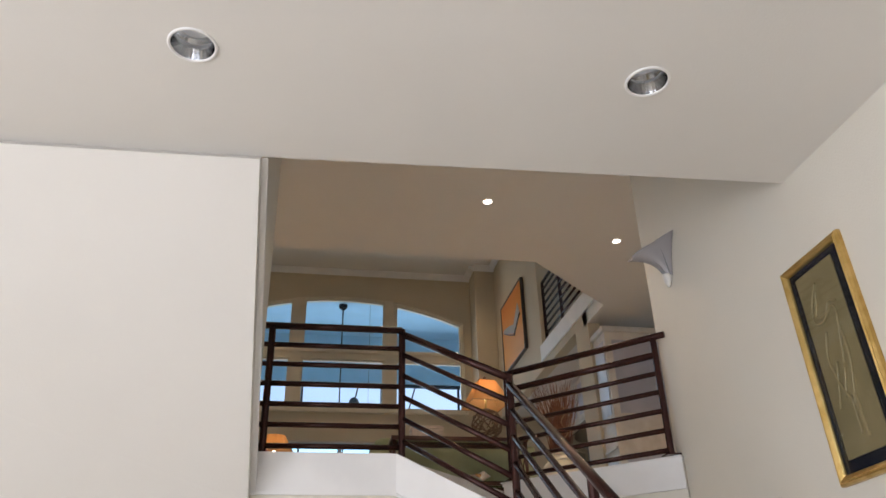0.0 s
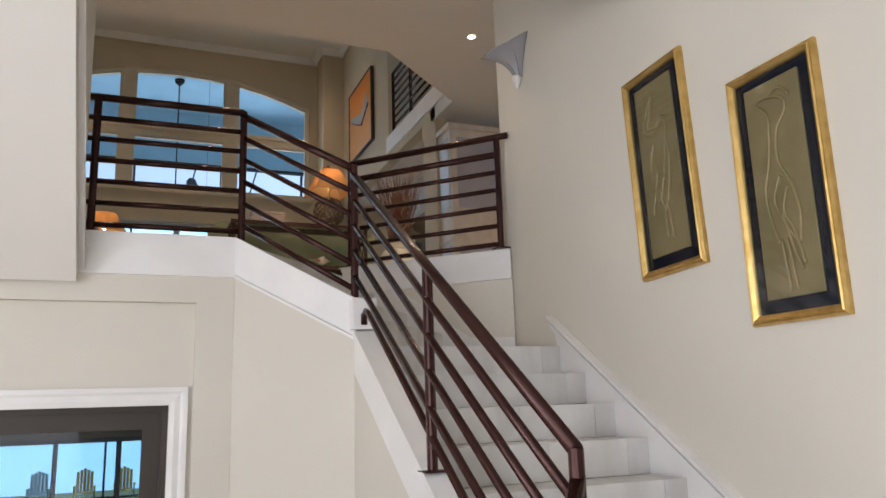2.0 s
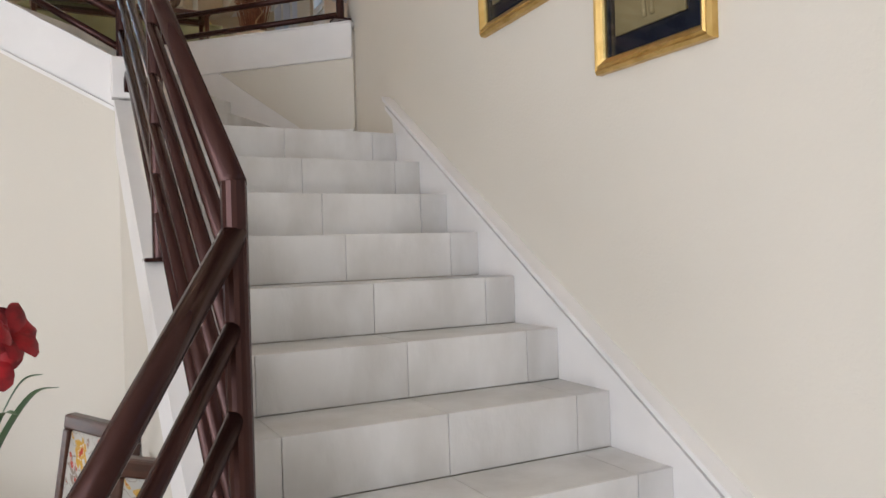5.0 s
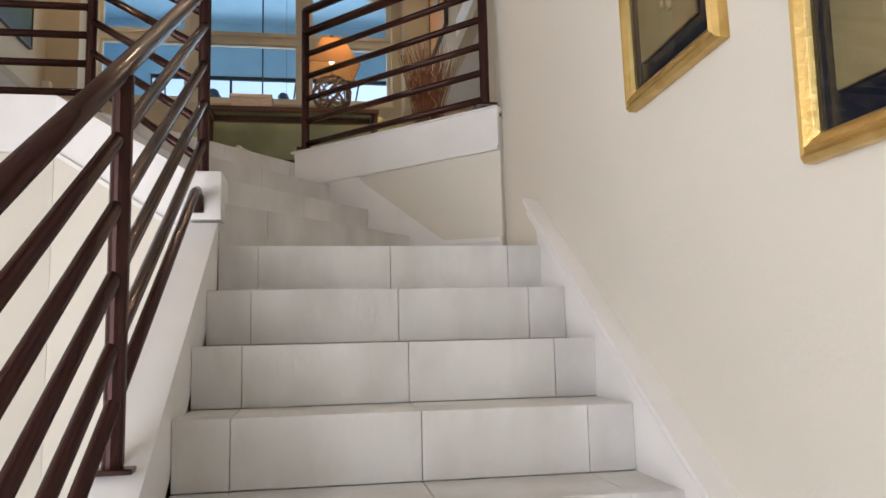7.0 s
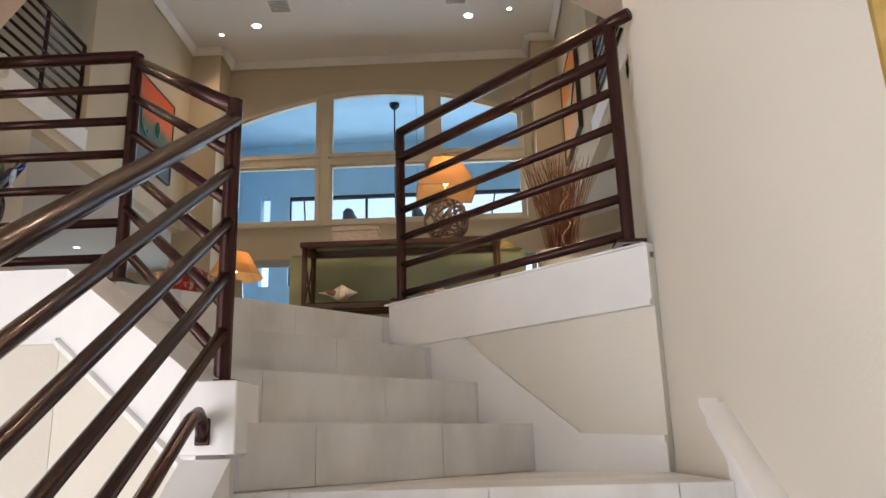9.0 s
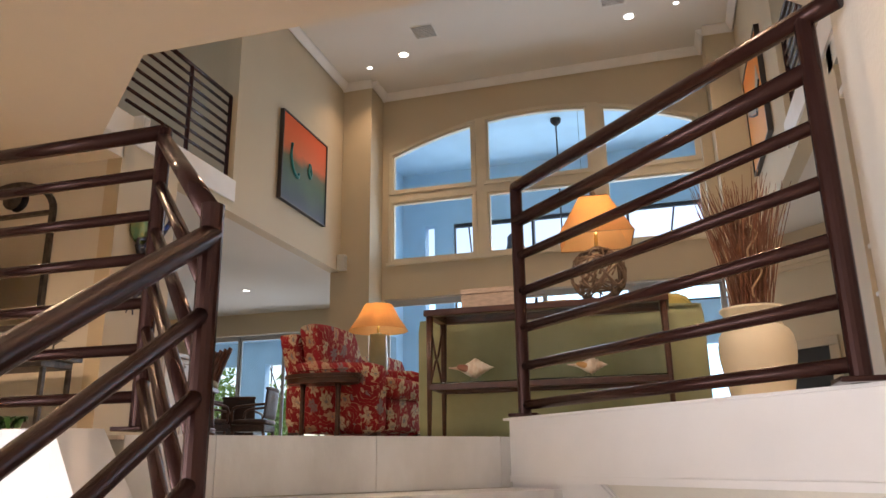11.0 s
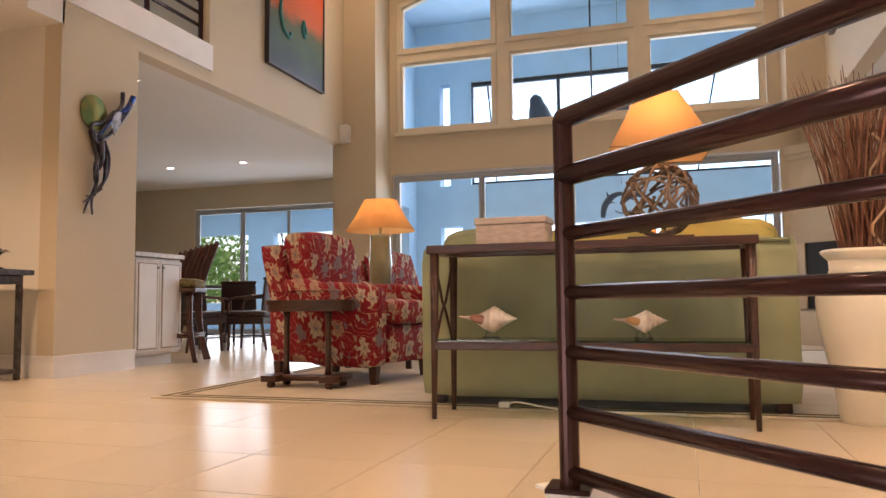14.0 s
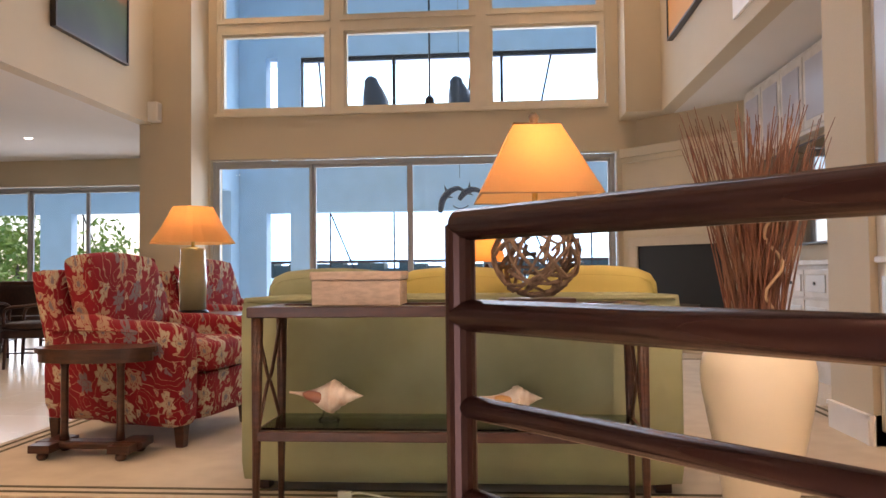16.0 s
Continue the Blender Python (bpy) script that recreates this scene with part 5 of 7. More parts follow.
SH = FLOOR + SHZ + 0.009
shell(-0.275, 2.97, SH, -4, 0.265, "pale smooth conch shell with a brown mouth on a small clear stand", 0.45, mat("brown_shell_mouth", (0.30, 0.13, 0.09), 0.3, coat=0.5))
shell(0.365, 2.98, SH, 6, 0.215, "cream knobbly conch shell with an ochre mouth on a small clear stand", 1.5, mat("ochre_shell_mouth", (0.60, 0.33, 0.12), 0.3, coat=0.5))

ob = thing("woven_box", -0.15, 2.96, FLOOR + TZ, "low rectangular pale pink woven box on the console", "box")
part("body", box(-0.15, 0.15, -0.09, 0.09, 0.0, 0.085, 0.004), WEAVE, ob)
part("lid", box(-0.155, 0.155, -0.095, 0.095, 0.086, 0.115, 0.004), WEAVE, ob)

# console lamp: ball of twigs, square linen shade
def shade_square(parent, hb, ht, z0, z1, rz):
    bm = bmesh.new()
    th = 0.003
    rot = Matrix.Rotation(radians(rz), 4, "Z")
    for k in range(4):
        pts = []
        for (h, z) in ((hb, z0), (ht, z1)):
            pts.append([rot @ Matrix.Rotation(math.pi / 2 * k, 4, "Z") @ Vector((s * h, -h, z)) for s in (-1, 1)])
        a, b = pts
        vs = [bm.verts.new(q) for q in (a[0], a[1], b[1], b[0])]
        bm.faces.new(vs)
    bmesh.ops.remove_doubles(bm, verts=bm.verts, dist=1e-5)
    o = part("shade", bm, LAMPSHADE, parent)
    for h, z in ((hb, z0), (ht, z1)):
        bm = tube([rot @ Vector((sx * h, sy * h, z)) for sx, sy in ((-1, -1), (1, -1), (1, 1), (-1, 1))], 0.004, 6, closed=True)
        part("shade_trim", bm, mat("shade_trim", (0.30, 0.17, 0.08), 0.8), parent)
    return o


LMX, LMY = 0.455, 2.99
ob = thing("table_lamp", LMX, LMY, FLOOR + TZ, "lit table lamp with a driftwood twig ball and linen shade", "lamp")
part("base_plate", box(-0.13, 0.13, -0.07, 0.07, 0.0, 0.018, 0.004), WOOD, ob)
random.seed(21)
bm = bmesh.new()
for i in range(46):
    ax = Vector((random.gauss(0, 1), random.gauss(0, 1), random.gauss(0, 1))).normalized()
    e1 = ax.orthogonal().normalized()
    e2 = ax.cross(e1)
    a0, span, off = random.random() * 6.28, 1.2 + 1.6 * random.random(), random.uniform(-0.07, 0.07)
    rr = math.sqrt(max(0.148 ** 2 - off ** 2, 0.01))
    pts = []
    for k in range(9):
        a = a0 + span * k / 8
        w = rr * (1 + 0.035 * random.uniform(-1, 1))
        pts.append(Vector((0, 0, 0.170)) + ax * off + e1 * (w * math.cos(a)) + e2 * (w * math.sin(a)))
    part("twig", tube(pts, 0.0078, 6, r2=0.005), TWIG, ob, smooth=True)
part("stem", tube([(0, 0, 0.30), (0, 0, 0.42)], 0.011, 10), mat("brass", (0.5, 0.33, 0.1), 0.3, 1.0), ob, smooth=True)
shade_square(ob, 0.198, 0.078, 0.36, 0.605, 6)
part("finial", lathe([(0.004, 0.60), (0.015, 0.63), (0.018, 0.645), (0.008, 0.657)], 12), TWIG, ob, smooth=True)
part("bulb", lathe([(0.012, 0.42), (0.030, 0.45), (0.030, 0.48), (0.012, 0.505)], 12), BULB, ob, smooth=True)
point_lamp(LMX, LMY, FLOOR + TZ + 0.50, 1.35)

# sofa, seen from behind
ob = thing("sofa", 0.165, 3.28, RUG, "sage green sofa with piped rounded back cushions on the rug", "sofa")
part("back", soft(-0.83, 0.83, -0.09, 0.10, 0.035, 0.745, 0.035, 0.0, 8), SOFA, ob, smooth=True)
part("back_piping", tube([(-0.80, -0.088, 0.725), (0.80, -0.088, 0.725)], 0.006, 8), SOFA, ob, smooth=True)
part("base", soft(-0.80, 0.80, 0.08, 0.88, 0.05, 0.30, 0.02, 0.0, 3), SOFA, ob, smooth=True)
for s in (-1, 1):
    part("arm", warp(soft(-0.09, 0.09, 0.05, 0.90, 0.05, 0.60, 0.05, 0.01, 5), lambda x, y, z, s=s: (x + s * 0.75, y, z)), SOFA, ob, smooth=True)
for i in range(3):
    cx = -0.50 + 0.50 * i
    part("seat_cushion", warp(soft(-0.235, 0.235, 0.18, 0.86, 0.30, 0.45, 0.04, 0.02, 5), lambda x, y, z, c=cx: (x + c, y, z)), SOFA, ob, smooth=True)
    part("back_cushion", warp(soft(-0.25, 0.25, 0.06, 0.26, 0.44, 0.83, 0.07, 0.02, 6), lambda x, y, z, c=cx * 1.04: (x + c, y, z)), YELLOW if i else SOFA, ob, "" if not i else "yellow piped back cushion", smooth=True)
    part("cushion_piping", tube(curve_pts([(cx * 1.04 - 0.24, 0.08, 0.70), (cx * 1.04 - 0.215, 0.075, 0.79), (cx * 1.04, 0.075, 0.812), (cx * 1.04 + 0.215, 0.075, 0.79), (cx * 1.04 + 0.24, 0.08, 0.70)], 5), 0.005, 6), YELLOW if i else SOFA, ob, smooth=True)
for x in (-0.76, 0.76):
    for y in (0.0, 0.82):
        part("foot", box(x - 0.03, x + 0.03, y - 0.03, y + 0.03, 0.0, 0.05, 0.004), WOOD, ob)

# lamp cable on the floor
ob = thing("lamp_cable", -0.02, 3.06, FLOOR, "thin white lamp cable lying on the floor by the sofa", "cable")
part("wire", tube(curve_pts([(-0.20, 0.06, 0.03), (-0.16, 0.03, 0.045), (-0.05, 0.02, 0.03), (0.10, 0.02, 0.014), (0.30, 0.03, 0.014), (0.55, 0.02, 0.014)], 8), 0.004, 6), PLASTIC, ob, smooth=True)
part("plug", box(-0.25, -0.20, 0.05, 0.075, 0.014, 0.04, 0.004), PLASTIC, ob)

# floral armchairs
def armchair(x, y, rz, label):
    ob = thing("armchair", x, y, RUG, label, "armchair", "red floral armchairs", rz)
    part("base", soft(-0.42, 0.40, -0.36, 0.36, 0.11, 0.42, 0.03, 0.0, 4), RED, ob, smooth=True)
    part("seat_cushion", soft(-0.25, 0.47, -0.25, 0.25, 0.34, 0.50, 0.05, 0.015, 6), RED, ob, smooth=True)
    for s in (-1, 1):
        f = lambda px, py, pz, s=s: (px, py + s * 0.31 + s * 0.02 * math.sin(px * 3), pz + 0.03 * (px < -0.1) - 0.05 * max(0, px - 0.1))
        part("arm", warp(soft(-0.44, 0.42, -0.085, 0.085, 0.11, 0.60, 0.06, 0.01, 8), f), RED, ob, smooth=True)
        part("arm_piping", tube(curve_pts([(-0.38, s * 0.395, 0.56), (0.0, s * 0.40, 0.56), (0.36, s * 0.395, 0.53), (0.415, s * 0.385, 0.45), (0.415, s * 0.385, 0.14)], 5), 0.006, 6), RED, ob, smooth=True)
    lean = lambda px, py, pz: (px - 0.25 - 0.30 * max(0, pz - 0.25), py * (1 - 0.10 * max(0, pz - 0.5)), pz)
    part("back", warp(soft(-0.11, 0.05, -0.37, 0.37, 0.12, 0.86, 0.035, 0.0, 8), lean), RED, ob, smooth=True)
    part("back_cushion", warp(soft(0.05, 0.25, -0.31, 0.31, 0.44, 0.93, 0.055, 0.025, 8), lean), RED, ob, smooth=True)
    part("back_piping", warp(tube(curve_pts([(0.22, -0.30, 0.50), (0.22, -0.305, 0.86), (0.22, -0.24, 0.925), (0.22, 0.24, 0.925), (0.22, 0.305, 0.86), (0.22, 0.30, 0.50)], 5), 0.006, 6), lean), RED, ob, smooth=True)
    part("footrest", soft(0.39, 0.43, -0.25, 0.25, 0.12, 0.34, 0.015, 0.0, 3), RED, ob, smooth=True)
    for px in (-0.38, 0.36):
        for py in (-0.32, 0.32):
            part("leg", warp(box(-0.03, 0.03, -0.03, 0.03, 0.0, 0.12, 0.004), lambda a, b, c, px=px, py=py: (a * (0.7 + 2.5 * c) + px, b * (0.7 + 2.5 * c) + py, c)), WOOD, ob)
    for o in ob.children:
        o.data.transform(Matrix.Diagonal((0.95, 0.96, 1.0, 1)))
    return ob


armchair(-1.50, 4.27, -9, "red floral reclining armchair with tapered dark feet on the rug")
armchair(-1.75, 6.10, -12, "second red floral armchair beyond the small lamp table")

# small round side table
ob = thing("side_table", -1.545, 3.74, RUG, "small dark oval side table on two columns beside the armchair", "table")
ell = lambda rx, ry, n=36: [(rx * math.cos(2 * math.pi * i / n), ry * math.sin(2 * math.pi * i / n)) for i in range(n)]
bm = prism(ell(0.285, 0.15), 0.475, 0.50)
prism(ell(0.27, 0.135), 0.435, 0.475, bm)
part("tabletop", bm, WOOD, ob)
for x in (-0.15, 0.12):
    part("column", lathe([(0.022, 0.07), (0.017, 0.12), (0.017, 0.40), (0.024, 0.435)], 12, x=x), WOOD, ob, smooth=True)
bm = box(-0.27, 0.24, -0.045, 0.045, 0.035, 0.07, 0.01)
add_box(bm, -0.25, -0.15, -0.12, 0.12, 0.033, 0.068)
add_box(bm, 0.12, 0.22, -0.12, 0.12, 0.033, 0.068)
part("base", bm, WOOD, ob)
for x in (-0.2, 0.17):
    for y in (-0.09, 0.09):
        part("foot", lathe([(0.018, 0.0), (0.026, 0.012), (0.022, 0.03), (0.015, 0.034)], 12, x=x, y=y), WOOD, ob, smooth=True)

# lamp table between the armchairs and its ceramic lamp
ob = thing("lamp_table", -1.62, 5.14, RUG, "square dark wooden table between the two armchairs", "table")
part("tabletop", box(-0.30, 0.30, -0.25, 0.25, 0.545, 0.575, 0.006), WOOD, ob)
part("apron", box(-0.27, 0.27, -0.22, 0.22, 0.46, 0.545, 0.004), WOOD, ob)
for x in (-0.26, 0.22):
    for y in (-0.21, 0.17):
        part("leg", box(x, x + 0.04, y, y + 0.04, 0.0, 0.46, 0.004), WOOD, ob)
LZ = RUG + 0.575
ob = thing("table_lamp", -1.66, 5.10, LZ, "lit lamp with bamboo-shaped celadon body and pleated linen shade", "lamp")
part("base", lathe([(0.095, 0.0), (0.10, 0.012), (0.085, 0.028)], 28), BLACK, ob, smooth=True)
part("body", lathe([(0.082, 0.028), (0.086, 0.20), (0.09, 0.212), (0.086, 0.224), (0.076, 0.40), (0.078, 0.42), (0.03, 0.432)], 28), GREENCER, ob, smooth=True)
part("neck", tube([(0, 0, 0.43), (0, 0, 0.50)], 0.012, 10), mat("brass", (0.5, 0.33, 0.1), 0.3, 1.0), ob, smooth=True)
bm = bmesh.new()
n = 48
for (ra, za), (rb, zb) in (((0.265, 0.455), (0.19, 0.565)), ((0.19, 0.565), (0.125, 0.69))):
    A_ = [bm.verts.new((ra * (1 + 0.008 * (s % 2)) * math.cos(2 * math.pi * s / n), ra * (1 + 0.008 * (s % 2)) * math.sin(2 * math.pi * s / n), za)) for s in range(n)]
    B_ = [bm.verts.new((rb * (1 + 0.008 * (s % 2)) * math.cos(2 * math.pi * s / n), rb * (1 + 0.008 * (s % 2)) * math.sin(2 * math.pi * s / n), zb)) for s in range(n)]
    for s in range(n):
        bm.faces.new((A_[s], A_[(s + 1) % n], B_[(s + 1) % n], B_[s]))
bmesh.ops.remove_doubles(bm, verts=bm.verts, dist=1e-4)
part("shade", bm, LAMPSHADE, ob)
part("bulb", lathe([(0.012, 0.50), (0.03, 0.53), (0.03, 0.56), (0.012, 0.585)], 12), BULB, ob, smooth=True)
point_lamp(-1.66, 5.10, LZ + 0.57, 1.5)

# lamp beyond the sofa
ob = thing("lamp_table", 0.20, 6.9, RUG, "small dark table beyond the sofa carrying a lamp", "table")
part("tabletop", lathe([(0.25, 0.60), (0.26, 0.61), (0.26, 0.63), (0.25, 0.635)], 28), WOOD, ob)
part("pedestal", lathe([(0.18, 0.0), (0.17, 0.03), (0.04, 0.06), (0.04, 0.55), (0.1, 0.60)], 16), WOOD, ob, smooth=True)
ob = thing("table_lamp", 0.20, 6.9, RUG + 0.635, "lit lamp with a dark bell-shaped base and small yellow shade", "lamp")
part("base", lathe([(0.10, 0.0), (0.09, 0.03), (0.07, 0.16), (0.075, 0.20), (0.03, 0.22), (0.012, 0.26)], 20), BLACK, ob, smooth=True)
part("shade", lathe([(0.16, 0.28), (0.115, 0.50)], 28), LAMPSHADE, ob, smooth=True)
point_lamp(0.20, 6.9, RUG + 0.635 + 0.40, 1.2)

# tall vase with dried reeds
VX, VY = 1.235, 3.14
ob = thing("floor_vase", VX, VY, FLOOR, "large cream ceramic floor vase standing on the tiles", "vase")
part("body", lathe([(0.120, 0.0), (0.124, 0.02), (0.146, 0.18), (0.176, 0.33), (0.191, 0.42), (0.193, 0.48), (0.184, 0.53), (0.165, 0.562), (0.138, 0.58)], 48), CERAMIC, ob, smooth=True)
part("neck", lathe([(0.145, 0.58), (0.138, 0.60), (0.140, 0.636), (0.128, 0.637), (0.125, 0.60)], 48), CERAMIC, ob, smooth=True)
part("rim", lathe([(0.140, 0.637), (0.165, 0.664), (0.169, 0.674), (0.160, 0.680), (0.130, 0.65)], 48), CERAMIC, ob, smooth=True)
reeds = thing("dried_reeds", VX, VY, FLOOR + 0.60, "tall bundle of thin reddish brown dried reeds in the vase", "dried reeds")
random.seed(8)
for b in range(210):
    a = random.random() * 6.283
    r0 = 0.10 * math.sqrt(random.random())
    side_ = random.choice((-1, -1, 1, 1, 0.3))
    h = random.uniform(0.45, 0.82)
    tip = (r0 * math.cos(a) + side_ * random.uniform(0.05, 0.28) * h, r0 * math.sin(a) + random.uniform(-0.14, 0.14) * h, h)
    mid = (tip[0] * 0.42 + r0 * math.cos(a) * 0.5 + random.uniform(-0.012, 0.012), tip[1] * 0.45 + r0 * math.sin(a) * 0.4, h * 0.5)
    bm = tube(curve_pts([(r0 * math.cos(a) * 0.9, r0 * math.sin(a) * 0.9, 0.0), mid, tip], 4), 0.0042, 5, r2=0.0015)
    if b % 3 == 0:
        tube([mid, (tip[0] + 0.05 * random.uniform(-1, 1), tip[1] + 0.03, tip[2] * 0.95)], 0.002, 4, bm)
    part("reed", bm, STICK, reeds, smooth=True)
bm = bmesh.new()
tube([(0.03 + 0.03 * math.cos(t * 0.9), -0.10 + 0.02 * math.sin(t * 0.9), 0.05 + 0.03 * t) for t in range(0, 17)], 0.006, 6, bm)
part("curly_stem", bm, mat("pale_reed", (0.45, 0.30, 0.18), 0.7), reeds, smooth=True)

# paintings
def painting(x, y0, y1, z0, z1, face, label, colors, name):
    """A framed canvas on a wall x = const, facing +x or -x, painted in soft horizontal zones."""
    ob = thing("painting", x, (y0 + y1) / 2, (z0 + z1) / 2, label, "painting")
    w, h = (y1 - y0) / 2, (z1 - z0) / 2
    fr = mat("dark_frame", (0.05, 0.04, 0.038), 0.4)
    bm = bmesh.new()
    for a in ((-w, w, h - 0.02, h), (-w, w, -h, -h + 0.02), (-w, -w + 0.02, -h + 0.02, h - 0.02), (w - 0.02, w, -h + 0.02, h - 0.02)):
        xs = sorted((0.0, face * 0.055))
        add_box(bm, *xs, *a)
    part("frame", bm, fr, ob)
    m = bpy.data.materials.new(name)
    m.use_nodes = True
    n, l = m.node_tree.nodes, m.node_tree.links
    b = n["Principled BSDF"]
    b.inputs["Roughness"].default_value = 0.45
    co, sep, ramp, no, ad = n.new("ShaderNodeTexCoord"), n.new("ShaderNodeSeparateXYZ"), n.new("ShaderNodeValToRGB"), n.new("ShaderNodeTexNoise"), n.new("ShaderNodeMath")
    l.new(co.outputs["Object"], sep.inputs[0])
    mr = n.new("ShaderNodeMapRange")
    mr.inputs["From Min"].default_value, mr.inputs["From Max"].default_value = -h, h
    l.new(sep.outputs["Z"], mr.inputs[0])
    no.inputs["Scale"].default_value = 3
    no.inputs["Detail"].default_value = 6
    l.new(co.outputs["Object"], no.inputs["Vector"])
    ad.operation = "MULTIPLY_ADD"
    l.new(no.outputs[0], ad.inputs[0])
    ad.inputs[1].default_value = 0.22
    l.new(mr.outputs[0], ad.inputs[2])
    l.new(ad.outputs[0], ramp.inputs[0])
    e = ramp.color_ramp.elements
    e[0].position, e[0].color = colors[0][0], (*colors[0][1], 1)
    e[1].position, e[1].color = colors[-1][0], (*colors[-1][1], 1)
    for p, c in colors[1:-1]:
        k = e.new(p)
        k.color = (*c, 1)
    l.new(ramp.outputs[0], b.inputs["Base Color"])
    xs = sorted((face * 0.005, face * 0.042))
    part("canvas", box(*xs, -w + 0.02, w - 0.02, -h + 0.02, h - 0.02), m, ob)
    return ob


pl = painting(LX + 0.001, 6.58, 7.86, 2.99, 4.18, 1, "framed abstract painting fading from orange to green and dark blue", [
    (0.05, (0.03, 0.01, 0.06)), (0.2, (0.02, 0.035, 0.04)), (0.45, (0.05, 0.10, 0.05)), (0.62, (0.10, 0.12, 0.05)), (0.74, (0.62, 0.13, 0.03)), (1.0, (0.70, 0.10, 0.02))], "orange_green_canvas")
for pts in ([(-0.38, 0.22), (-0.40, 0.05), (-0.33, -0.12), (-0.20, -0.18), (-0.18, -0.12)], [(0.12, 0.12), (0.17, 0.02), (0.15, -0.06), (0.10, 0.0), (0.12, 0.12)]):
    part("brushstroke", tube([(0.045, u, v) for u, v in curve_pts(pts, 5)], 0.022, 8), mat("teal_paint", (0.02, 0.20, 0.19), 0.4), pl, smooth=True)
pr = painting(RX - 0.001, 6.6, 7.95, 3.08, 4.32, -1, "framed orange painting with a pale sweeping shape", [
    (0.0, (0.70, 0.28, 0.03)), (0.3, (0.75, 0.33, 0.04)), (0.7, (0.72, 0.26, 0.02)), (1.0, (0.66, 0.20, 0.02))], "orange_canvas")
part("pale_wing", prism([(-0.5, 0.05), (-0.15, -0.16), (0.25, -0.02), (0.58, 0.10), (0.55, 0.16), (0.2, 0.10), (-0.1, 0.02), (-0.4, 0.28)], -0.050, -0.044, m=Matrix(((0, 0, 1, 0), (1, 0, 0, 0), (0, 1, 0, 0), (0, 0, 0, 1)))), mat("grey_white_paint", (0.42, 0.40, 0.38), 0.5), pr)
part("dark_edge", tube([(-0.047, 0.5, 0.08), (-0.047, 0.2, -0.06), (-0.047, -0.1, -0.17), (-0.047, -0.5, 0.06)], 0.012, 6), BLACK, pr, smooth=True)

# wall sculpture on the pier
ob = thing("wall_sculpture", LX, 4.22, 1.62, "twisted metal wall sculpture with a green-gold disc and blue strips", "sculpture")
part("disc", lathe([(0.02, 0.0), (0.13, 0.012), (0.13, 0.018), (0.02, 0.03)], 30), mat("patina_disc", (0.24, 0.19, 0.04), 0.35, 0.7, color2=(0.10, 0.16, 0.05), scale=9), ob).matrix_local = Matrix.Translation((0.0, -0.02, 0.26)) @ Matrix.Rotation(radians(90), 4, "Y")
random.seed(5)
GUN = mat("gun_metal", (0.035, 0.032, 0.040), 0.3, 0.7, color2=(0.12, 0.10, 0.11), scale=16)
BLUEM = mat("blued_steel", (0.03, 0.05, 0.22), 0.25, 0.8, color2=(0.05, 0.10, 0.35), scale=12)
STRIPS = (
    (((0.24, 0.47), (0.20, 0.36), (0.12, 0.26), (0.04, 0.14), (-0.02, 0.10)), 0.020), (((0.33, 0.46), (0.27, 0.36), (0.17, 0.28), (0.10, 0.18), (0.02, 0.10)), 0.024),
    (((0.30, 0.40), (0.22, 0.24), (0.13, 0.12), (0.03, 0.06)), 0.026), (((0.16, 0.30), (0.06, 0.20), (-0.05, 0.16), (-0.07, 0.06), (0.0, 0.02)), 0.024),
    (((-0.05, 0.12), (0.0, 0.0), (-0.02, -0.10), (-0.06, -0.17), (-0.03, -0.22)), 0.026), (((0.02, 0.10), (0.06, -0.02), (0.05, -0.15), (0.04, -0.26), (-0.03, -0.38), (-0.02, -0.50)), 0.022),
    (((0.06, 0.06), (0.08, -0.06), (0.07, -0.20), (0.02, -0.30), (-0.05, -0.38), (-0.13, -0.42)), 0.018), (((-0.04, -0.12), (-0.03, -0.24), (-0.04, -0.34), (-0.07, -0.42), (-0.12, -0.50)), 0.018),
    (((0.0, 0.04), (0.03, -0.10), (0.0, -0.20), (0.01, -0.30), (-0.04, -0.36)), 0.024), (((0.03, -0.30), (-0.03, -0.36), (-0.09, -0.37)), 0.012))
for i, (line, r) in enumerate(STRIPS):
    pts = [(0.045 + 0.025 * math.sin(1.3 * k + i), y, z) for k, (y, z) in enumerate(line)]
    part("metal_strip", tube(curve_pts(pts, 7), r, 7, r2=r * 0.3), GUN if i != 1 else BLUEM, ob, smooth=True)
part("metal_leaf", prism([(0.0, -0.10), (0.045, 0.0), (0.03, 0.10), (-0.03, 0.08), (-0.05, -0.02)], 0.0, 0.006, m=Matrix(((0, 0, 1, 0.075), (1, 0.2, 0, 0.14), (0, 1, 0, 0.21), (0, 0, 0, 1)))), mat("pale_steel", (0.34, 0.30, 0.28), 0.35, 0.7, color2=(0.14, 0.12, 0.12), scale=22), ob)

# small white wall devices
for y, z, w, h in ((4.02, 2.77, 0.10, 0.20), (8.42, 2.62, 0.12, 0.22)):
    ob = thing("wall_speaker", LX + 0.06, y, z - h / 2, "small white speaker box on the wall", "speaker", "white wall speakers")
    part("case", box(-0.055, 0.06, -w / 2, w / 2, 0, h, 0.01), PLASTIC, ob)
    part("grille", box(0.06, 0.064, -w / 2 + 0.015, w / 2 - 0.015, 0.02, h - 0.02), mat("speaker_grille", (0.6, 0.58, 0.55), 0.7, bump=0.6, bump_scale=900), ob)

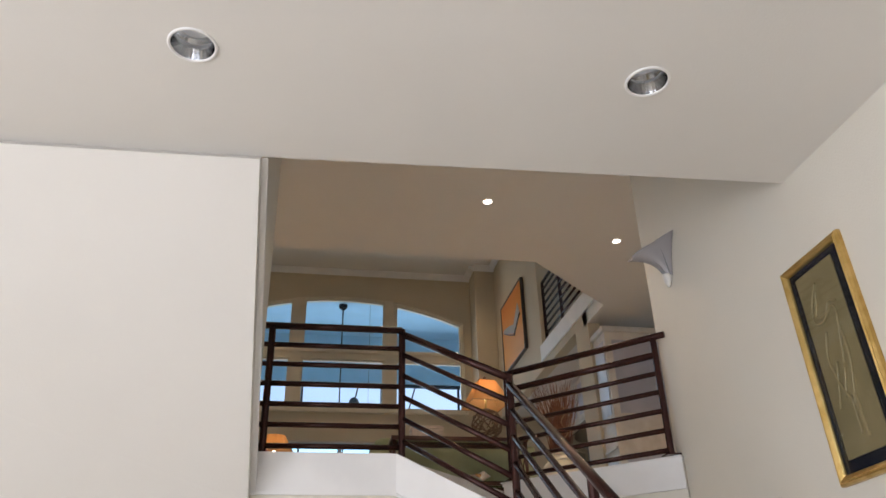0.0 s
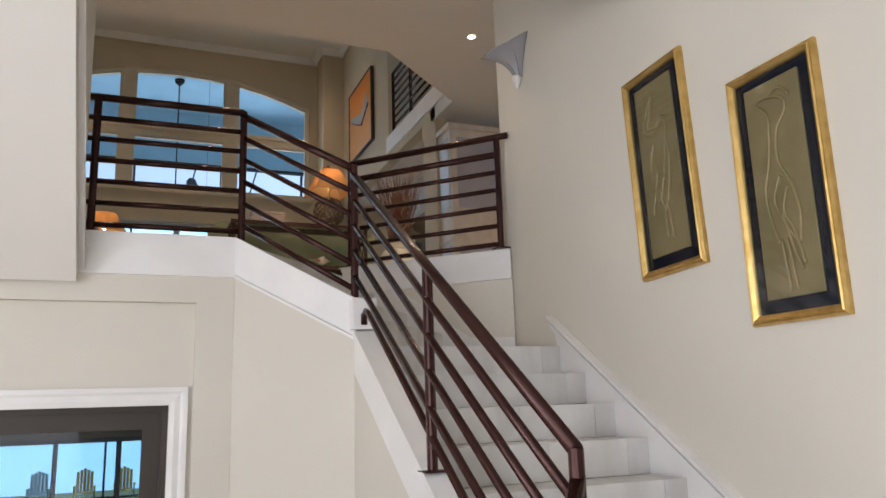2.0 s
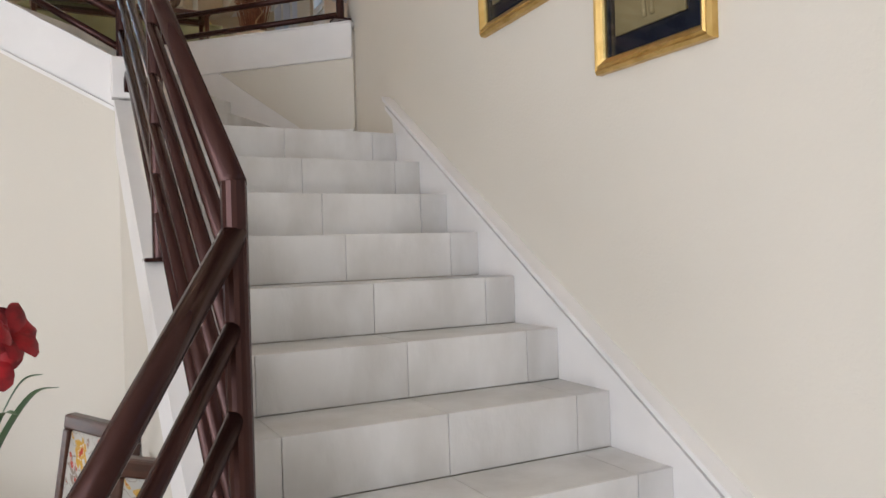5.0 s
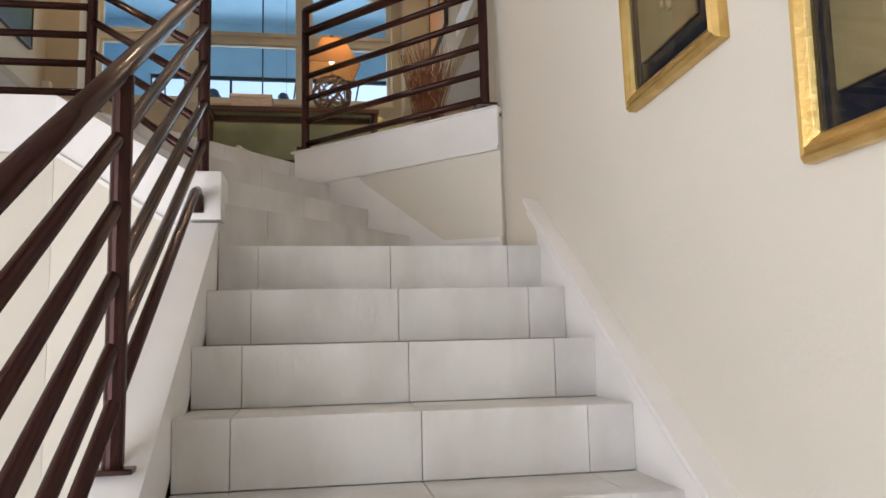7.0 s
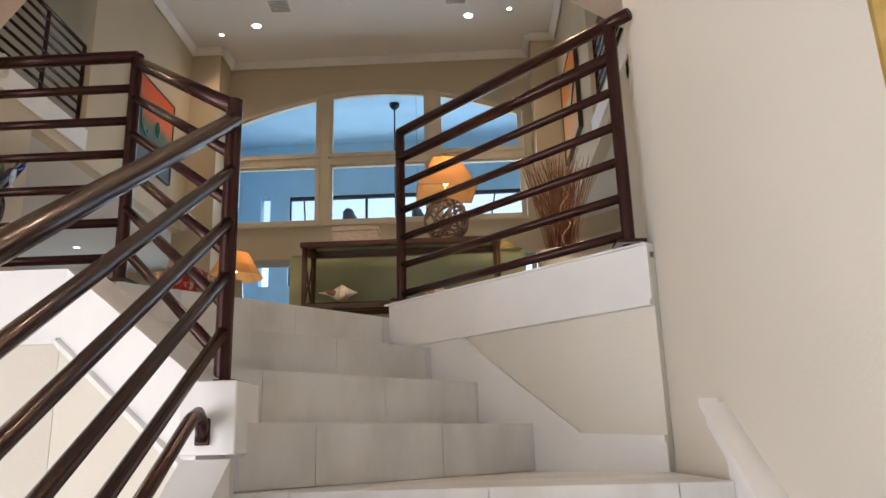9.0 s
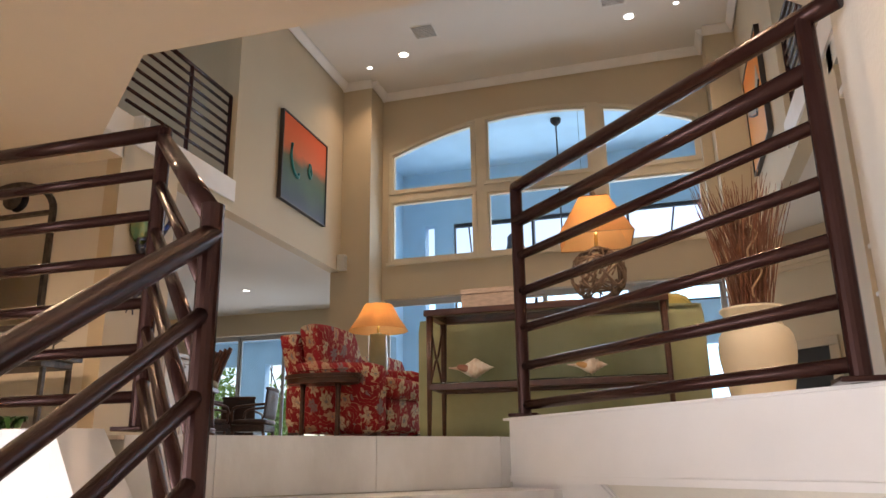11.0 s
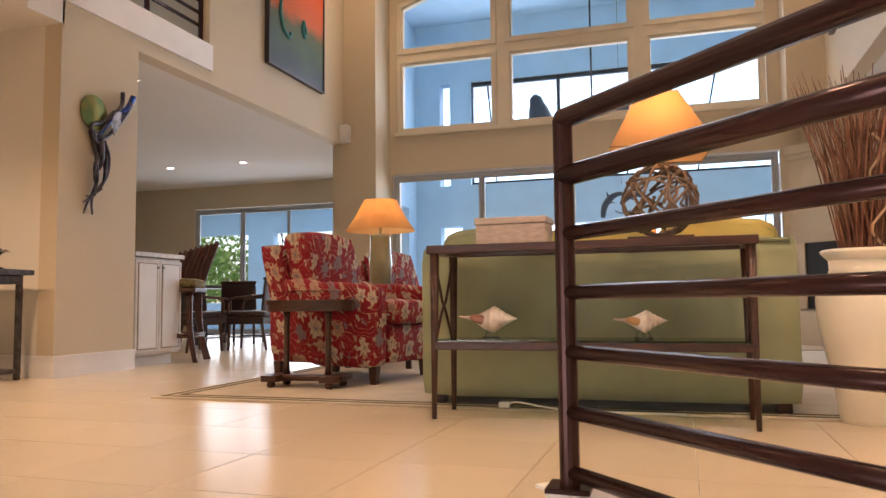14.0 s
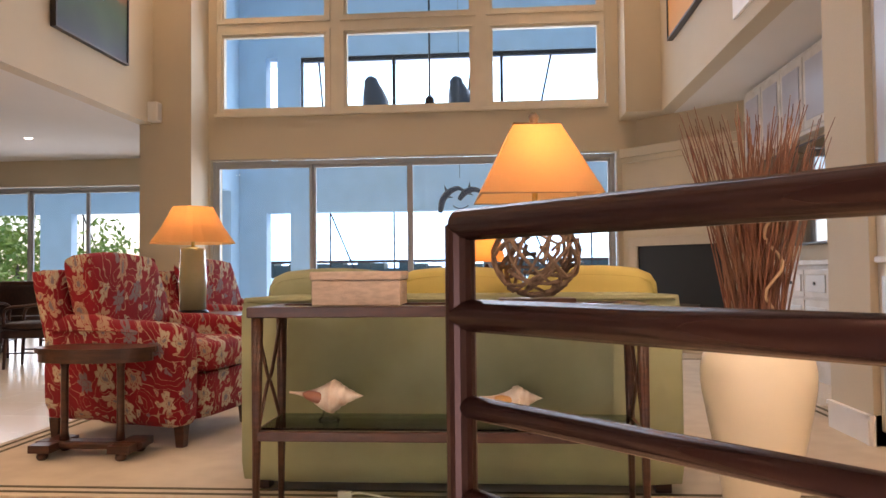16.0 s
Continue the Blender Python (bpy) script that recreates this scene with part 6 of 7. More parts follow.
# baseboards
def baseboard(a, b):
    structure("baseboard", run_wall(a, b, 0.018, FLOOR, FLOOR + 0.13, FLOOR, FLOOR + 0.13), TRIM)
    structure("baseboard_cap", run_wall(a, b, 0.026, FLOOR + 0.13, FLOOR + 0.15, FLOOR + 0.13, FLOOR + 0.15), TRIM)


for a, b in (((LX + 0.0, 3.88), (LX, 4.68)), ((LX - 3, 3.9), (LX + 0.026, 3.9)), ((RX, 4.5), (RX, 4.03)), ((RX + 0.17, 4.05), (RX - 0.026, 4.05)), ((2.76, 7.9), (2.76, 4.3))):
    u = (Vector(b) - Vector(a)).normalized()
    bb = run_wall(b, a, 0.018, FLOOR, FLOOR + 0.13, FLOOR, FLOOR + 0.13)
    structure("baseboard", bb, TRIM)
    structure("baseboard_cap", run_wall(b, a, 0.026, FLOOR + 0.13, FLOOR + 0.15, FLOOR + 0.13, FLOOR + 0.15), TRIM)

# ---- kitchen side ----
def panel_door(name, parent, x0, x1, z0, z1, y, knob=0):
    d = part(name, box(x0, x1, y - 0.02, y, z0, z1, 0.003), CABWHITE, parent)
    e = 0.034
    bm = box(x0 + e, x1 - e, y - 0.026, y - 0.018, z0 + e, z1 - e, 0.006)
    part("raised_panel", bm, mat("panel_white", (0.70, 0.68, 0.66), 0.45, bump=0.1), d)
    bm = bmesh.new()
    for a in ((x0 + e - 0.008, x1 - e + 0.008, z0 + e - 0.008, z0 + e - 0.002), (x0 + e - 0.008, x1 - e + 0.008, z1 - e + 0.002, z1 - e + 0.008),
              (x0 + e - 0.008, x0 + e - 0.002, z0 + e - 0.002, z1 - e + 0.002), (x1 - e + 0.002, x1 - e + 0.008, z0 + e - 0.002, z1 - e + 0.002)):
        add_box(bm, a[0], a[1], y - 0.023, y - 0.0195, a[2], a[3])
    part("glaze_line", bm, mat("brown_glaze", (0.22, 0.15, 0.10), 0.5), d)
    if knob:
        part("knob", lathe([(0.006, 0.0), (0.012, 0.015), (0.010, 0.022)], 12), mat("pewter", (0.3, 0.28, 0.26), 0.35, 0.9), d).matrix_local = Matrix.Translation((knob, y - 0.02, z1 - 0.06)) @ Matrix.Rotation(radians(90), 4, "X")


ob = thing("kitchen_cabinet", -3.61, 4.99, FLOOR, "white glazed kitchen cabinet end with two tall panelled doors", "cabinet", rz=90)
part("body", box(-0.29, 0.29, 0.0, 0.6, 0.09, 0.88, 0.003), CABWHITE, ob)
part("plinth", box(-0.25, 0.25, 0.05, 0.55, 0.0, 0.09), CABWHITE, ob)
panel_door("door", ob, -0.284, -0.003, 0.11, 0.86, -0.001, -0.03)
panel_door("door", ob, 0.003, 0.284, 0.11, 0.86, -0.001, 0.03)
wt = structure("worktop", box(-4.24, -3.575, 4.685, 5.30, FLOOR + 0.881, FLOOR + 0.921, 0.008), mat("pale_stone_top", (0.52, 0.47, 0.42), 0.25, color2=(0.42, 0.37, 0.32), scale=30))
del wt["kind"]
tagged(wt, "pale stone worktop on the white kitchen cabinet", "worktop")

RATTAN = mat("rattan_pole", (0.085, 0.024, 0.012), 0.35, color2=(0.045, 0.014, 0.008), scale=20, coat=0.3)
ob = thing("bar_stool", -3.68, 5.40, FLOOR, "tall brown rattan bar stool with flared legs beside the counter", "stool", "bar stools", 20)
part("seat_cushion", soft(-0.22, 0.22, -0.2, 0.2, 0.64, 0.72, 0.03, 0.01, 4), mat("olive_pattern_fabric", (0.22, 0.18, 0.07), 0.8, color2=(0.12, 0.09, 0.04), scale=40), ob, smooth=True)
part("seat_frame", box(-0.23, 0.23, -0.21, 0.21, 0.60, 0.64, 0.01), RATTAN, ob)
for sx in (-1, 1):
    for sy in (-1, 1):
        for k in range(3):
            part("leg_pole", tube(curve_pts([(sx * (0.17 - 0.03 * k), sy * (0.17 - 0.02 * k), 0.60), (sx * (0.18 - 0.02 * k), sy * 0.18, 0.30), (sx * (0.26 - 0.02 * k), sy * (0.24 - 0.02 * k), 0.0)], 5), 0.017, 8), RATTAN, ob, smooth=True)
for z in (0.22, 0.24):
    part("foot_ring", tube(ell(0.26, 0.25, 20) and [(x, y, z) for x, y in ell(0.25, 0.24, 20)], 0.012, 8, closed=True), RATTAN, ob, smooth=True)
for k in range(8):
    x = -0.20 + k * 0.056
    part("back_pole", tube(curve_pts([(x * 0.9, 0.20, 0.62), (x * 1.0 + 0.02, 0.24, 0.80), (x * 1.1 + 0.12, 0.28, 0.97 + 0.014 * k)], 5), 0.031, 8), RATTAN, ob, smooth=True)
for o in ob.children:
    o.data.transform(Matrix.Diagonal((0.75, 0.85, 1, 1)))


def dining_chair(x, y, rz):
    ob = thing("dining_chair", x, y, FLOOR, "dark woven-back dining armchair in the kitchen corner", "chair", "chairs round the dining table", rz)
    CANE = mat("dark_cane", (0.022, 0.010, 0.008), 0.4, color2=(0.045, 0.018, 0.012), scale=60, bump=0.7, bump_scale=200)
    part("seat", soft(-0.26, 0.26, -0.25, 0.25, 0.42, 0.50, 0.03, 0.01, 4), CANE, ob, smooth=True)
    part("skirt", box(-0.25, 0.25, -0.24, 0.24, 0.33, 0.42, 0.01), CANE, ob)
    bend = lambda a, b, c: (a, b + 0.10 * (c - 0.5) - 0.25 * a * a, c)
    part("backrest", warp(soft(-0.26, 0.26, 0.22, 0.26, 0.50, 0.90, 0.018, 0.0, 6), bend), CANE, ob, smooth=True)
    part("top_rail", warp(soft(-0.27, 0.27, 0.21, 0.265, 0.89, 0.94, 0.02, 0.0, 6), bend), WOOD, ob, smooth=True)
    for s in (-1, 1):
        part("arm", tube(curve_pts([(s * 0.26, 0.24, 0.70), (s * 0.29, 0.0, 0.68), (s * 0.27, -0.20, 0.64), (s * 0.25, -0.22, 0.46)], 5), 0.018, 8), WOOD, ob, smooth=True)
        part("leg", tube([(s * 0.22, -0.21, 0.34), (s * 0.23, -0.23, 0.0)], 0.024, 8, r2=0.016), WOOD, ob, smooth=True)
        part("leg", tube([(s * 0.22, 0.21, 0.34), (s * 0.24, 0.28, 0.0)], 0.024, 8, r2=0.016), WOOD, ob, smooth=True)
        part("stretcher", tube([(s * 0.225, -0.21, 0.17), (s * 0.225, 0.24, 0.17)], 0.010, 6), WOOD, ob, smooth=True)
    for o in ob.children:
        o.data.transform(Matrix.Diagonal((0.85, 0.85, 0.84, 1)))


dining_chair(-5.0, 7.62, 168)
dining_chair(-4.87, 8.25, 195)
dining_chair(-4.02, 7.08, -78)
dining_chair(-4.42, 6.62, 160)
ob = thing("dining_table", -5.55, 8.0, FLOOR, "dark dining table with thick legs by the kitchen doors", "table")
part("tabletop", box(-0.45, 0.45, -0.4, 0.4, 0.70, 0.74, 0.01), WOOD, ob)
for x in (-0.38, 0.32):
    for y in (-0.33, 0.27):
        part("leg", box(x, x + 0.06, y, y + 0.06, 0.0, 0.70, 0.006), WOOD, ob)

# ---- hall: mirror, console, planter ----
ob = thing("mirror", -4.66, 3.895, 0.98, "tall arched wall mirror with a pewter frame and carved crest", "mirror")
arc = [(0.46, 1.05)] + [(0.46 * math.cos(a), 1.05 + 0.30 * math.sin(a)) for a in [math.pi * i / 16 for i in range(1, 16)]] + [(-0.46, 1.05)]
out_ = [(-0.46, 0.0), (0.46, 0.0)] + arc
inn = [(-0.41, 0.05), (0.41, 0.05)] + [(x * 0.89, 1.05 + (z - 1.05) * 0.84) for x, z in arc]
to_y = Matrix(((1, 0, 0, 0), (0, 0, -1, 0), (0, 1, 0, 0), (0, 0, 0, 1)))
bm = bmesh.new()
v = [[bm.verts.new((x, -d, z)) for x, z in ring] for ring, d in ((out_, 0.0), (out_, 0.045), (inn, 0.035), (inn, 0.0))]
for A_, B_ in zip(v, v[1:]):
    for i in range(len(A_)):
        j = (i + 1) % len(A_)
        bm.faces.new((A_[i], A_[j], B_[j], B_[i]))
PEWTER = mat("pewter_frame", (0.07, 0.065, 0.065), 0.35, 0.8, color2=(0.14, 0.125, 0.12), scale=18, bump=0.3)
part("frame", bm, PEWTER, ob)
part("mirror_glass", prism(inn, 0.004, 0.010, m=to_y), mat("silvered_glass", (0.9, 0.9, 0.9), 0.015, 1.0, color2=(0.9, 0.9, 0.9)), ob)
part("cross_bar", box(-0.42, 0.42, -0.035, -0.010, 1.02, 1.055, 0.004), PEWTER, ob)
part("crest", lathe([(0.02, 0.0), (0.09, 0.02), (0.11, 0.035), (0.05, 0.05)], 12), PEWTER, ob).matrix_local = Matrix.Translation((0, -0.012, 1.20)) @ Matrix.Rotation(radians(90), 4, "X")

ob = thing("hall_console", -4.34, 3.58, FLOOR, "dark metal hall console table with a curved top edge", "table")
part("top", prism([(-0.70, 0.20), (-0.70, -0.12), (-0.5, -0.2), (0.5, -0.2), (0.70, -0.12), (0.70, 0.20)], 0.70, 0.735), PEWTER, ob)
part("apron", box(-0.64, 0.64, -0.15, 0.17, 0.64, 0.70, 0.006), PEWTER, ob)
for x in (-0.63, 0.60):
    for y in (-0.12, 0.14):
        part("leg", box(x, x + 0.035, y, y + 0.035, 0.0, 0.64, 0.005), PEWTER, ob)
part("shelf", box(-0.63, 0.63, -0.13, 0.17, 0.045, 0.075, 0.005), PEWTER, ob)
ob = thing("planter", -4.3, 3.56, FLOOR + 0.075, "pale stone trough full of dark green foliage on the console shelf", "plant")
part("trough", box(-0.34, 0.34, -0.10, 0.10, 0.0, 0.12, 0.01), mat("trough_stone", (0.42, 0.38, 0.32), 0.8, bump=0.5), ob)
random.seed(31)
for i in range(40):
    bm = bmesh.new()
    x0, y0 = random.uniform(-0.3, 0.3), random.uniform(-0.07, 0.07)
    a = random.random() * 6.28
    ln = random.uniform(0.08, 0.16)
    blade(bm, [(x0, y0, 0.11), (x0 + 0.4 * ln * math.cos(a), y0 + 0.4 * ln * math.sin(a), 0.20), (x0 + 0.8 * ln * math.cos(a), y0 + 0.8 * ln * math.sin(a), 0.22), (x0 + ln * math.cos(a), y0 + ln * math.sin(a), 0.17)], 0.02)
    part("leaf", bm, LEAF, ob, smooth=True)
ob = thing("ornament", -3.72, 3.55, FLOOR + 0.735, "small dark metal leaf ornament on the hall console", "ornament")
part("stand", lathe([(0.05, 0.0), (0.045, 0.01), (0.008, 0.02), (0.006, 0.10)], 12), BLACK, ob, smooth=True)
for i in range(9):
    a = i * 0.7
    bm = bmesh.new()
    blade(bm, [(0, 0, 0.08 + 0.01 * i), (0.05 * math.cos(a), 0.05 * math.sin(a), 0.11 + 0.01 * i), (0.09 * math.cos(a), 0.09 * math.sin(a), 0.10 + 0.01 * i)], 0.018)
    part("metal_leaf", bm, BLACK, ob)

# ---- fireplace corner and built-ins ----
fu = (Vector((2.76, 7.93)) - Vector((1.70, 8.99))).normalized()
FM = Matrix(((fu.x, fu.y, 0, 1.70), (fu.y, -fu.x, 0, 8.99), (0, 0, 1, FLOOR), (0, 0, 0, 1)))
# local: x along the face, y out into the room is negative of the second column
FL = (Vector((2.76, 7.93)) - Vector((1.70, 8.99))).length


def fpart(name, x0, x1, d, z0, z1, material, kind=True, bev=0.006):
    """A block on the fireplace face, d proud of it."""
    s = Vector((-abs(fu.y), -abs(fu.x), 0))
    m = Matrix(((fu.x, s.x, 0, 1.70), (fu.y, s.y, 0, 8.99), (0, 0, 1, FLOOR), (0, 0, 0, 1)))
    return structure(name, box(x0, x1, 0.001, d, z0, z1, bev, m=m), material)


STONE = mat("pale_stone_surround", (0.56, 0.47, 0.35), 0.6, bump=0.3, scale=4)
fpart("fireplace_cap", 0.0, FL, 0.06, 2.10, 2.20, GWALL)
fpart("fireplace_cap_lower", 0.0, FL, 0.03, 2.04, 2.10, GWALL)
fpart("fireplace_surround_left", 0.08, 0.20, 0.03, 0.38, 1.10, STONE)
fpart("fireplace_surround_right", 1.22, 1.34, 0.03, 0.38, 1.10, STONE)
fpart("fireplace_surround_top", 0.08, 1.34, 0.035, 1.10, 1.20, STONE)
fpart("fireplace_opening", 0.20, 1.22, 0.012, 0.38, 1.10, mat("firebox_black", (0.008, 0.008, 0.008), 0.5), bev=0.0)
fpart("fireplace_hearth", 0.02, 1.42, 0.30, 0.0, 0.36, STONE)
fpart("fireplace_logs", 0.45, 0.95, 0.05, 0.40, 0.48, mat("charred_log", (0.10, 0.09, 0.08), 0.9, bump=0.8))

ob = thing("built_in_cabinet", 2.757, 5.2, FLOOR, "white panelled built-in cabinet with upper doors round a television", "cabinet")
fx = Matrix(((0, 1, 0, 0), (-1, 0, 0, 0), (0, 0, 1, 0), (0, 0, 0, 1)))
bod = part("body", box(-0.10, 0.0, -0.2, 2.5, 0.0, 0.86, 0.004), CABWHITE, ob)
part("counter", box(-0.14, 0.0, -0.22, 2.52, 0.861, 0.90, 0.006), CABWHITE, ob)
for i in range(6):
    y0 = -0.18 + i * 0.445
    d = part("door", box(-0.118, -0.101, y0 + 0.006, y0 + 0.438, 0.12, 0.60, 0.003), CABWHITE, ob)
    part("panel", box(-0.126, -0.119, y0 + 0.05, y0 + 0.39, 0.17, 0.55, 0.005), mat("panel_white", (0.70, 0.68, 0.66), 0.45), d)
    d = part("drawer", box(-0.118, -0.101, y0 + 0.006, y0 + 0.438, 0.62, 0.83, 0.003), CABWHITE, ob)
    part("panel", box(-0.126, -0.119, y0 + 0.05, y0 + 0.39, 0.66, 0.79, 0.005), mat("panel_white", (0.70, 0.68, 0.66), 0.45), d)
    part("knob", lathe([(0.012, 0.0), (0.014, 0.01)], 10, x=0, y=0), BLACK, d).matrix_local = Matrix.Translation((-0.128, y0 + 0.22, 0.725)) @ Matrix.Rotation(radians(-90), 4, "Y")
part("upper_body", box(-0.10, 0.0, 0.6, 2.5, 1.86, 2.50, 0.004), CABWHITE, ob)
for i in range(4):
    y0 = 0.62 + i * 0.465
    d = part("door", box(-0.118, -0.101, y0 + 0.006, y0 + 0.455, 1.89, 2.46, 0.003), CABWHITE, ob)
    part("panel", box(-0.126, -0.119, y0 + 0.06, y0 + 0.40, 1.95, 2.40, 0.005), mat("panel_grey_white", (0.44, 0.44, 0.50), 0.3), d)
ob = thing("television", 2.757, 6.75, FLOOR + 1.02, "large black flat television on the built-in wall", "television")
part("case", box(-0.06, 0.0, -0.72, 0.72, 0.0, 0.80, 0.006), BLACK, ob)
part("screen", box(-0.064, -0.061, -0.70, 0.70, 0.02, 0.78), mat("tv_screen", (0.006, 0.008, 0.012), 0.05, coat=1.0), ob)

ob = thing("tall_cabinet", 2.62, 3.84, FLOOR, "tall glazed cream cabinet with a moulded cornice beside the pier", "cabinet")
part("body", box(-0.54, 0.54, -0.17, 0.20, 0.08, 2.22, 0.004), CABWHITE, ob)
part("plinth", box(-0.52, 0.52, -0.15, 0.19, 0.0, 0.08), CABWHITE, ob)
part("cornice", box(-0.57, 0.57, -0.20, 0.205, 2.221, 2.29, 0.015), CABWHITE, ob)
for z0, z1 in ((0.16, 0.80), (1.25, 2.12)):
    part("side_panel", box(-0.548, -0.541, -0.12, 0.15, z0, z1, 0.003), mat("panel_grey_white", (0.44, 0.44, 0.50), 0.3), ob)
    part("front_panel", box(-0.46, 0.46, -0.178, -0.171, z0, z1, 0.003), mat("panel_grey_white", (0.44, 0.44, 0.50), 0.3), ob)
for z in (0.86, 1.17):
    part("side_moulding", box(-0.560, -0.541, -0.16, 0.19, z, z + 0.03, 0.006), CABWHITE, ob)

# birds and dolphins seen through the glass
def bird(x, y, z, h, label):
    ob = thing("bird_figure", x, y, z, label, "sculpture", "bird figures on the lanai sill")
    part("body", lathe([(0.10 * h, 0.0), (0.26 * h, 0.12 * h), (0.30 * h, 0.35 * h), (0.24 * h, 0.62 * h), (0.17 * h, 0.80 * h), (0.15 * h, 0.92 * h), (0.06 * h, 1.0 * h)], 16), mat("dark_bronze_figure", (0.04, 0.05, 0.07), 0.5), ob, smooth=True)
    for o in ob.children:
        o.data.transform(Matrix.Rotation(radians(-12), 4, "Y"))
    for dx in (-0.06, 0.08):
        part("foot", tube([(dx * h, 0, 0.0), (dx * h * 1.2, 0, 0.12 * h)], 0.03 * h, 6), BLACK, ob, smooth=True)


# ledge beam carried in front of the outer glazing
structure("lanai_ledge", box(-4.2, 4.5, 11.9, 12.0, 3.16, 3.20), DARKFRAME)
bird(-1.57, 11.95, 3.20, 0.70, "dark upright bird figure on the lanai ledge")
bird(-0.24, 11.95, 3.20, 0.66, "dark bird figure beside the pendant rod")
ob = thing("pendant_fan", -0.70, 11.2, 5.7, "dark pendant fixture on a long rod from the lanai ceiling", "pendant")
part("canopy", lathe([(0.03, -0.12), (0.09, -0.06), (0.10, 0.0)], 16), BLACK, ob, smooth=True)
part("rod", tube([(0, 0, -0.1), (0, 0, -2.36)], 0.014, 8), BLACK, ob)
part("hub", lathe([(0.02, -2.50), (0.07, -2.44), (0.06, -2.36), (0.02, -2.32)], 16), BLACK, ob, smooth=True)
part("arm", tube([(-0.55, 0, -2.47), (0.55, 0, -2.47)], 0.012, 6), BLACK, ob)
ob = thing("dolphin_sculpture", -0.25, 9.9, 1.70, "dark metal sculpture of two leaping dolphins hung before the wall", "sculpture")
def dolphin(pts, r, parent):
    """A leaping dolphin: a body that swells and tapers along its curve, with back fin, flippers and flukes."""
    line = curve_pts(pts, 6)
    bm, rings = bmesh.new(), []
    for i, c in enumerate(line):
        t = i / (len(line) - 1)
        d = (line[min(i + 1, len(line) - 1)] - line[max(i - 1, 0)]).normalized()
        up = d.cross(Vector((0, 1, 0)))
        rr = r * (0.22 + 0.9 * math.sin(math.pi * min(1, 0.10 + 0.85 * t)) ** 0.8 * (1.15 - 0.75 * t))
        rings.append([bm.verts.new(c + Vector((0, 1, 0)) * rr * math.cos(a) + up * rr * math.sin(a)) for a in [math.pi * k / 5 for k in range(10)]])
    for A_, B_ in zip(rings, rings[1:]):
        for k in range(10):
            bm.faces.new((A_[k], A_[(k + 1) % 10], B_[(k + 1) % 10], B_[k]))
    bm.faces.new(rings[0][::-1])
    bm.faces.new(rings[-1])
    part("body", bm, FIGURE, parent, smooth=True)
    for at, side_, size in ((0.45, 1, 2.4), (0.34, -1, 2.2), (0.97, 1, 2.2), (0.97, -1, 2.2)):
        k = int(at * (len(line) - 1))
        c = line[k]
        d = (line[min(k + 1, len(line) - 1)] - line[k - 1]).normalized()
        up = Vector((-d.z, 0, d.x)) * side_
        tip = c + up * r * size + d * r * 1.3
        part("fin", prism([(q.x, q.z) for q in (c - d * r * 0.7, tip, c + d * r * 0.7)], c.y - 0.005, c.y + 0.005, m=Matrix(((1, 0, 0, 0), (0, 0, 1, 0), (0, 1, 0, 0), (0, 0, 0, 1)))), FIGURE, parent)


FIGURE = mat("dark_bronze_figure", (0.04, 0.05, 0.07), 0.5)
dolphin([(-0.20, 0, -0.14), (-0.17, 0, 0.02), (-0.08, 0, 0.13), (0.03, 0, 0.17), (0.10, 0, 0.13)], 0.045, ob)
dolphin([(0.04, 0, 0.02), (0.10, 0, 0.10), (0.20, 0, 0.15), (0.30, 0, 0.13), (0.36, 0, 0.06)], 0.042, ob)
part("ring", tube([(0.06 + 0.11 * math.cos(a), 0, -0.02 + 0.07 * math.sin(a)) for a in [math.pi * k / 7 for k in range(8, 14)]], 0.007, 6), FIGURE, ob, smooth=True)
part("hanger", tube([(0.05, 0, 0.3), (0.05, 0, 4.1)], 0.003, 5), BLACK, ob)

# pool cage beyond the lanai
bm = bmesh.new()
for x in (-9, -7.6, -6.2, -4.8, -3.4, -2.0, -0.6, 0.8, 2.2, 3.6, 5.0):
    tube([(x, 16.4, FLOOR), (x, 16.4, 2.6), (x + 0.5, 13.3, 5.0)], 0.018, 4, bm)
tube([(-10, 16.4, 2.6), (7, 16.4, 2.6)], 0.03, 4, bm)
tube([(-10, 16.4, 1.05), (7, 16.4, 1.05)], 0.03, 4, bm)
for x in (-8.3, -2.7, 1.5):
    tube([(x - 0.9, 16.4, 2.6), (x + 0.2, 16.4, 0.0)], 0.016, 4, bm)
structure("pool_cage", bm, DARKFRAME)

# planting outside the kitchen
def shrub(x, y, z, r, h, seed):
    random.seed(seed)
    ob = thing("tree", x, y, z, "leafy green tree outside the kitchen doors", "tree", "garden trees")
    part("trunk", tube([(0, 0, 0), (0.05, 0, h * 0.4), (0.0, 0.05, h * 0.7)], 0.07, 8, r2=0.03), mat("bark", (0.12, 0.09, 0.07), 0.9), ob, smooth=True)
    bm = bmesh.new()
    for i in range(1500):
        a, b = random.random() * 6.28, random.uniform(-1, 1)
        q = r * random.random() ** 0.4 * (0.75 + 0.35 * math.sin(3 * a + 5 * b))
        c = Vector((q * math.cos(a) * math.sqrt(1 - b * b), q * math.sin(a) * math.sqrt(1 - b * b), h * 0.75 + q * b * 1.1))
        u = Vector((random.gauss(0, 1), random.gauss(0, 1), random.gauss(0, 1))).normalized()
        w = u.orthogonal().normalized()
        s = random.uniform(0.05, 0.11)
        bm.faces.new([bm.verts.new(c + p) for p in (u * s, w * s * 0.4, -u * s, -w * s * 0.4)])
    part("crown", bm, mat("garden_leaf", (0.12, 0.22, 0.03), 0.6, color2=(0.22, 0.30, 0.05), scale=3), ob)


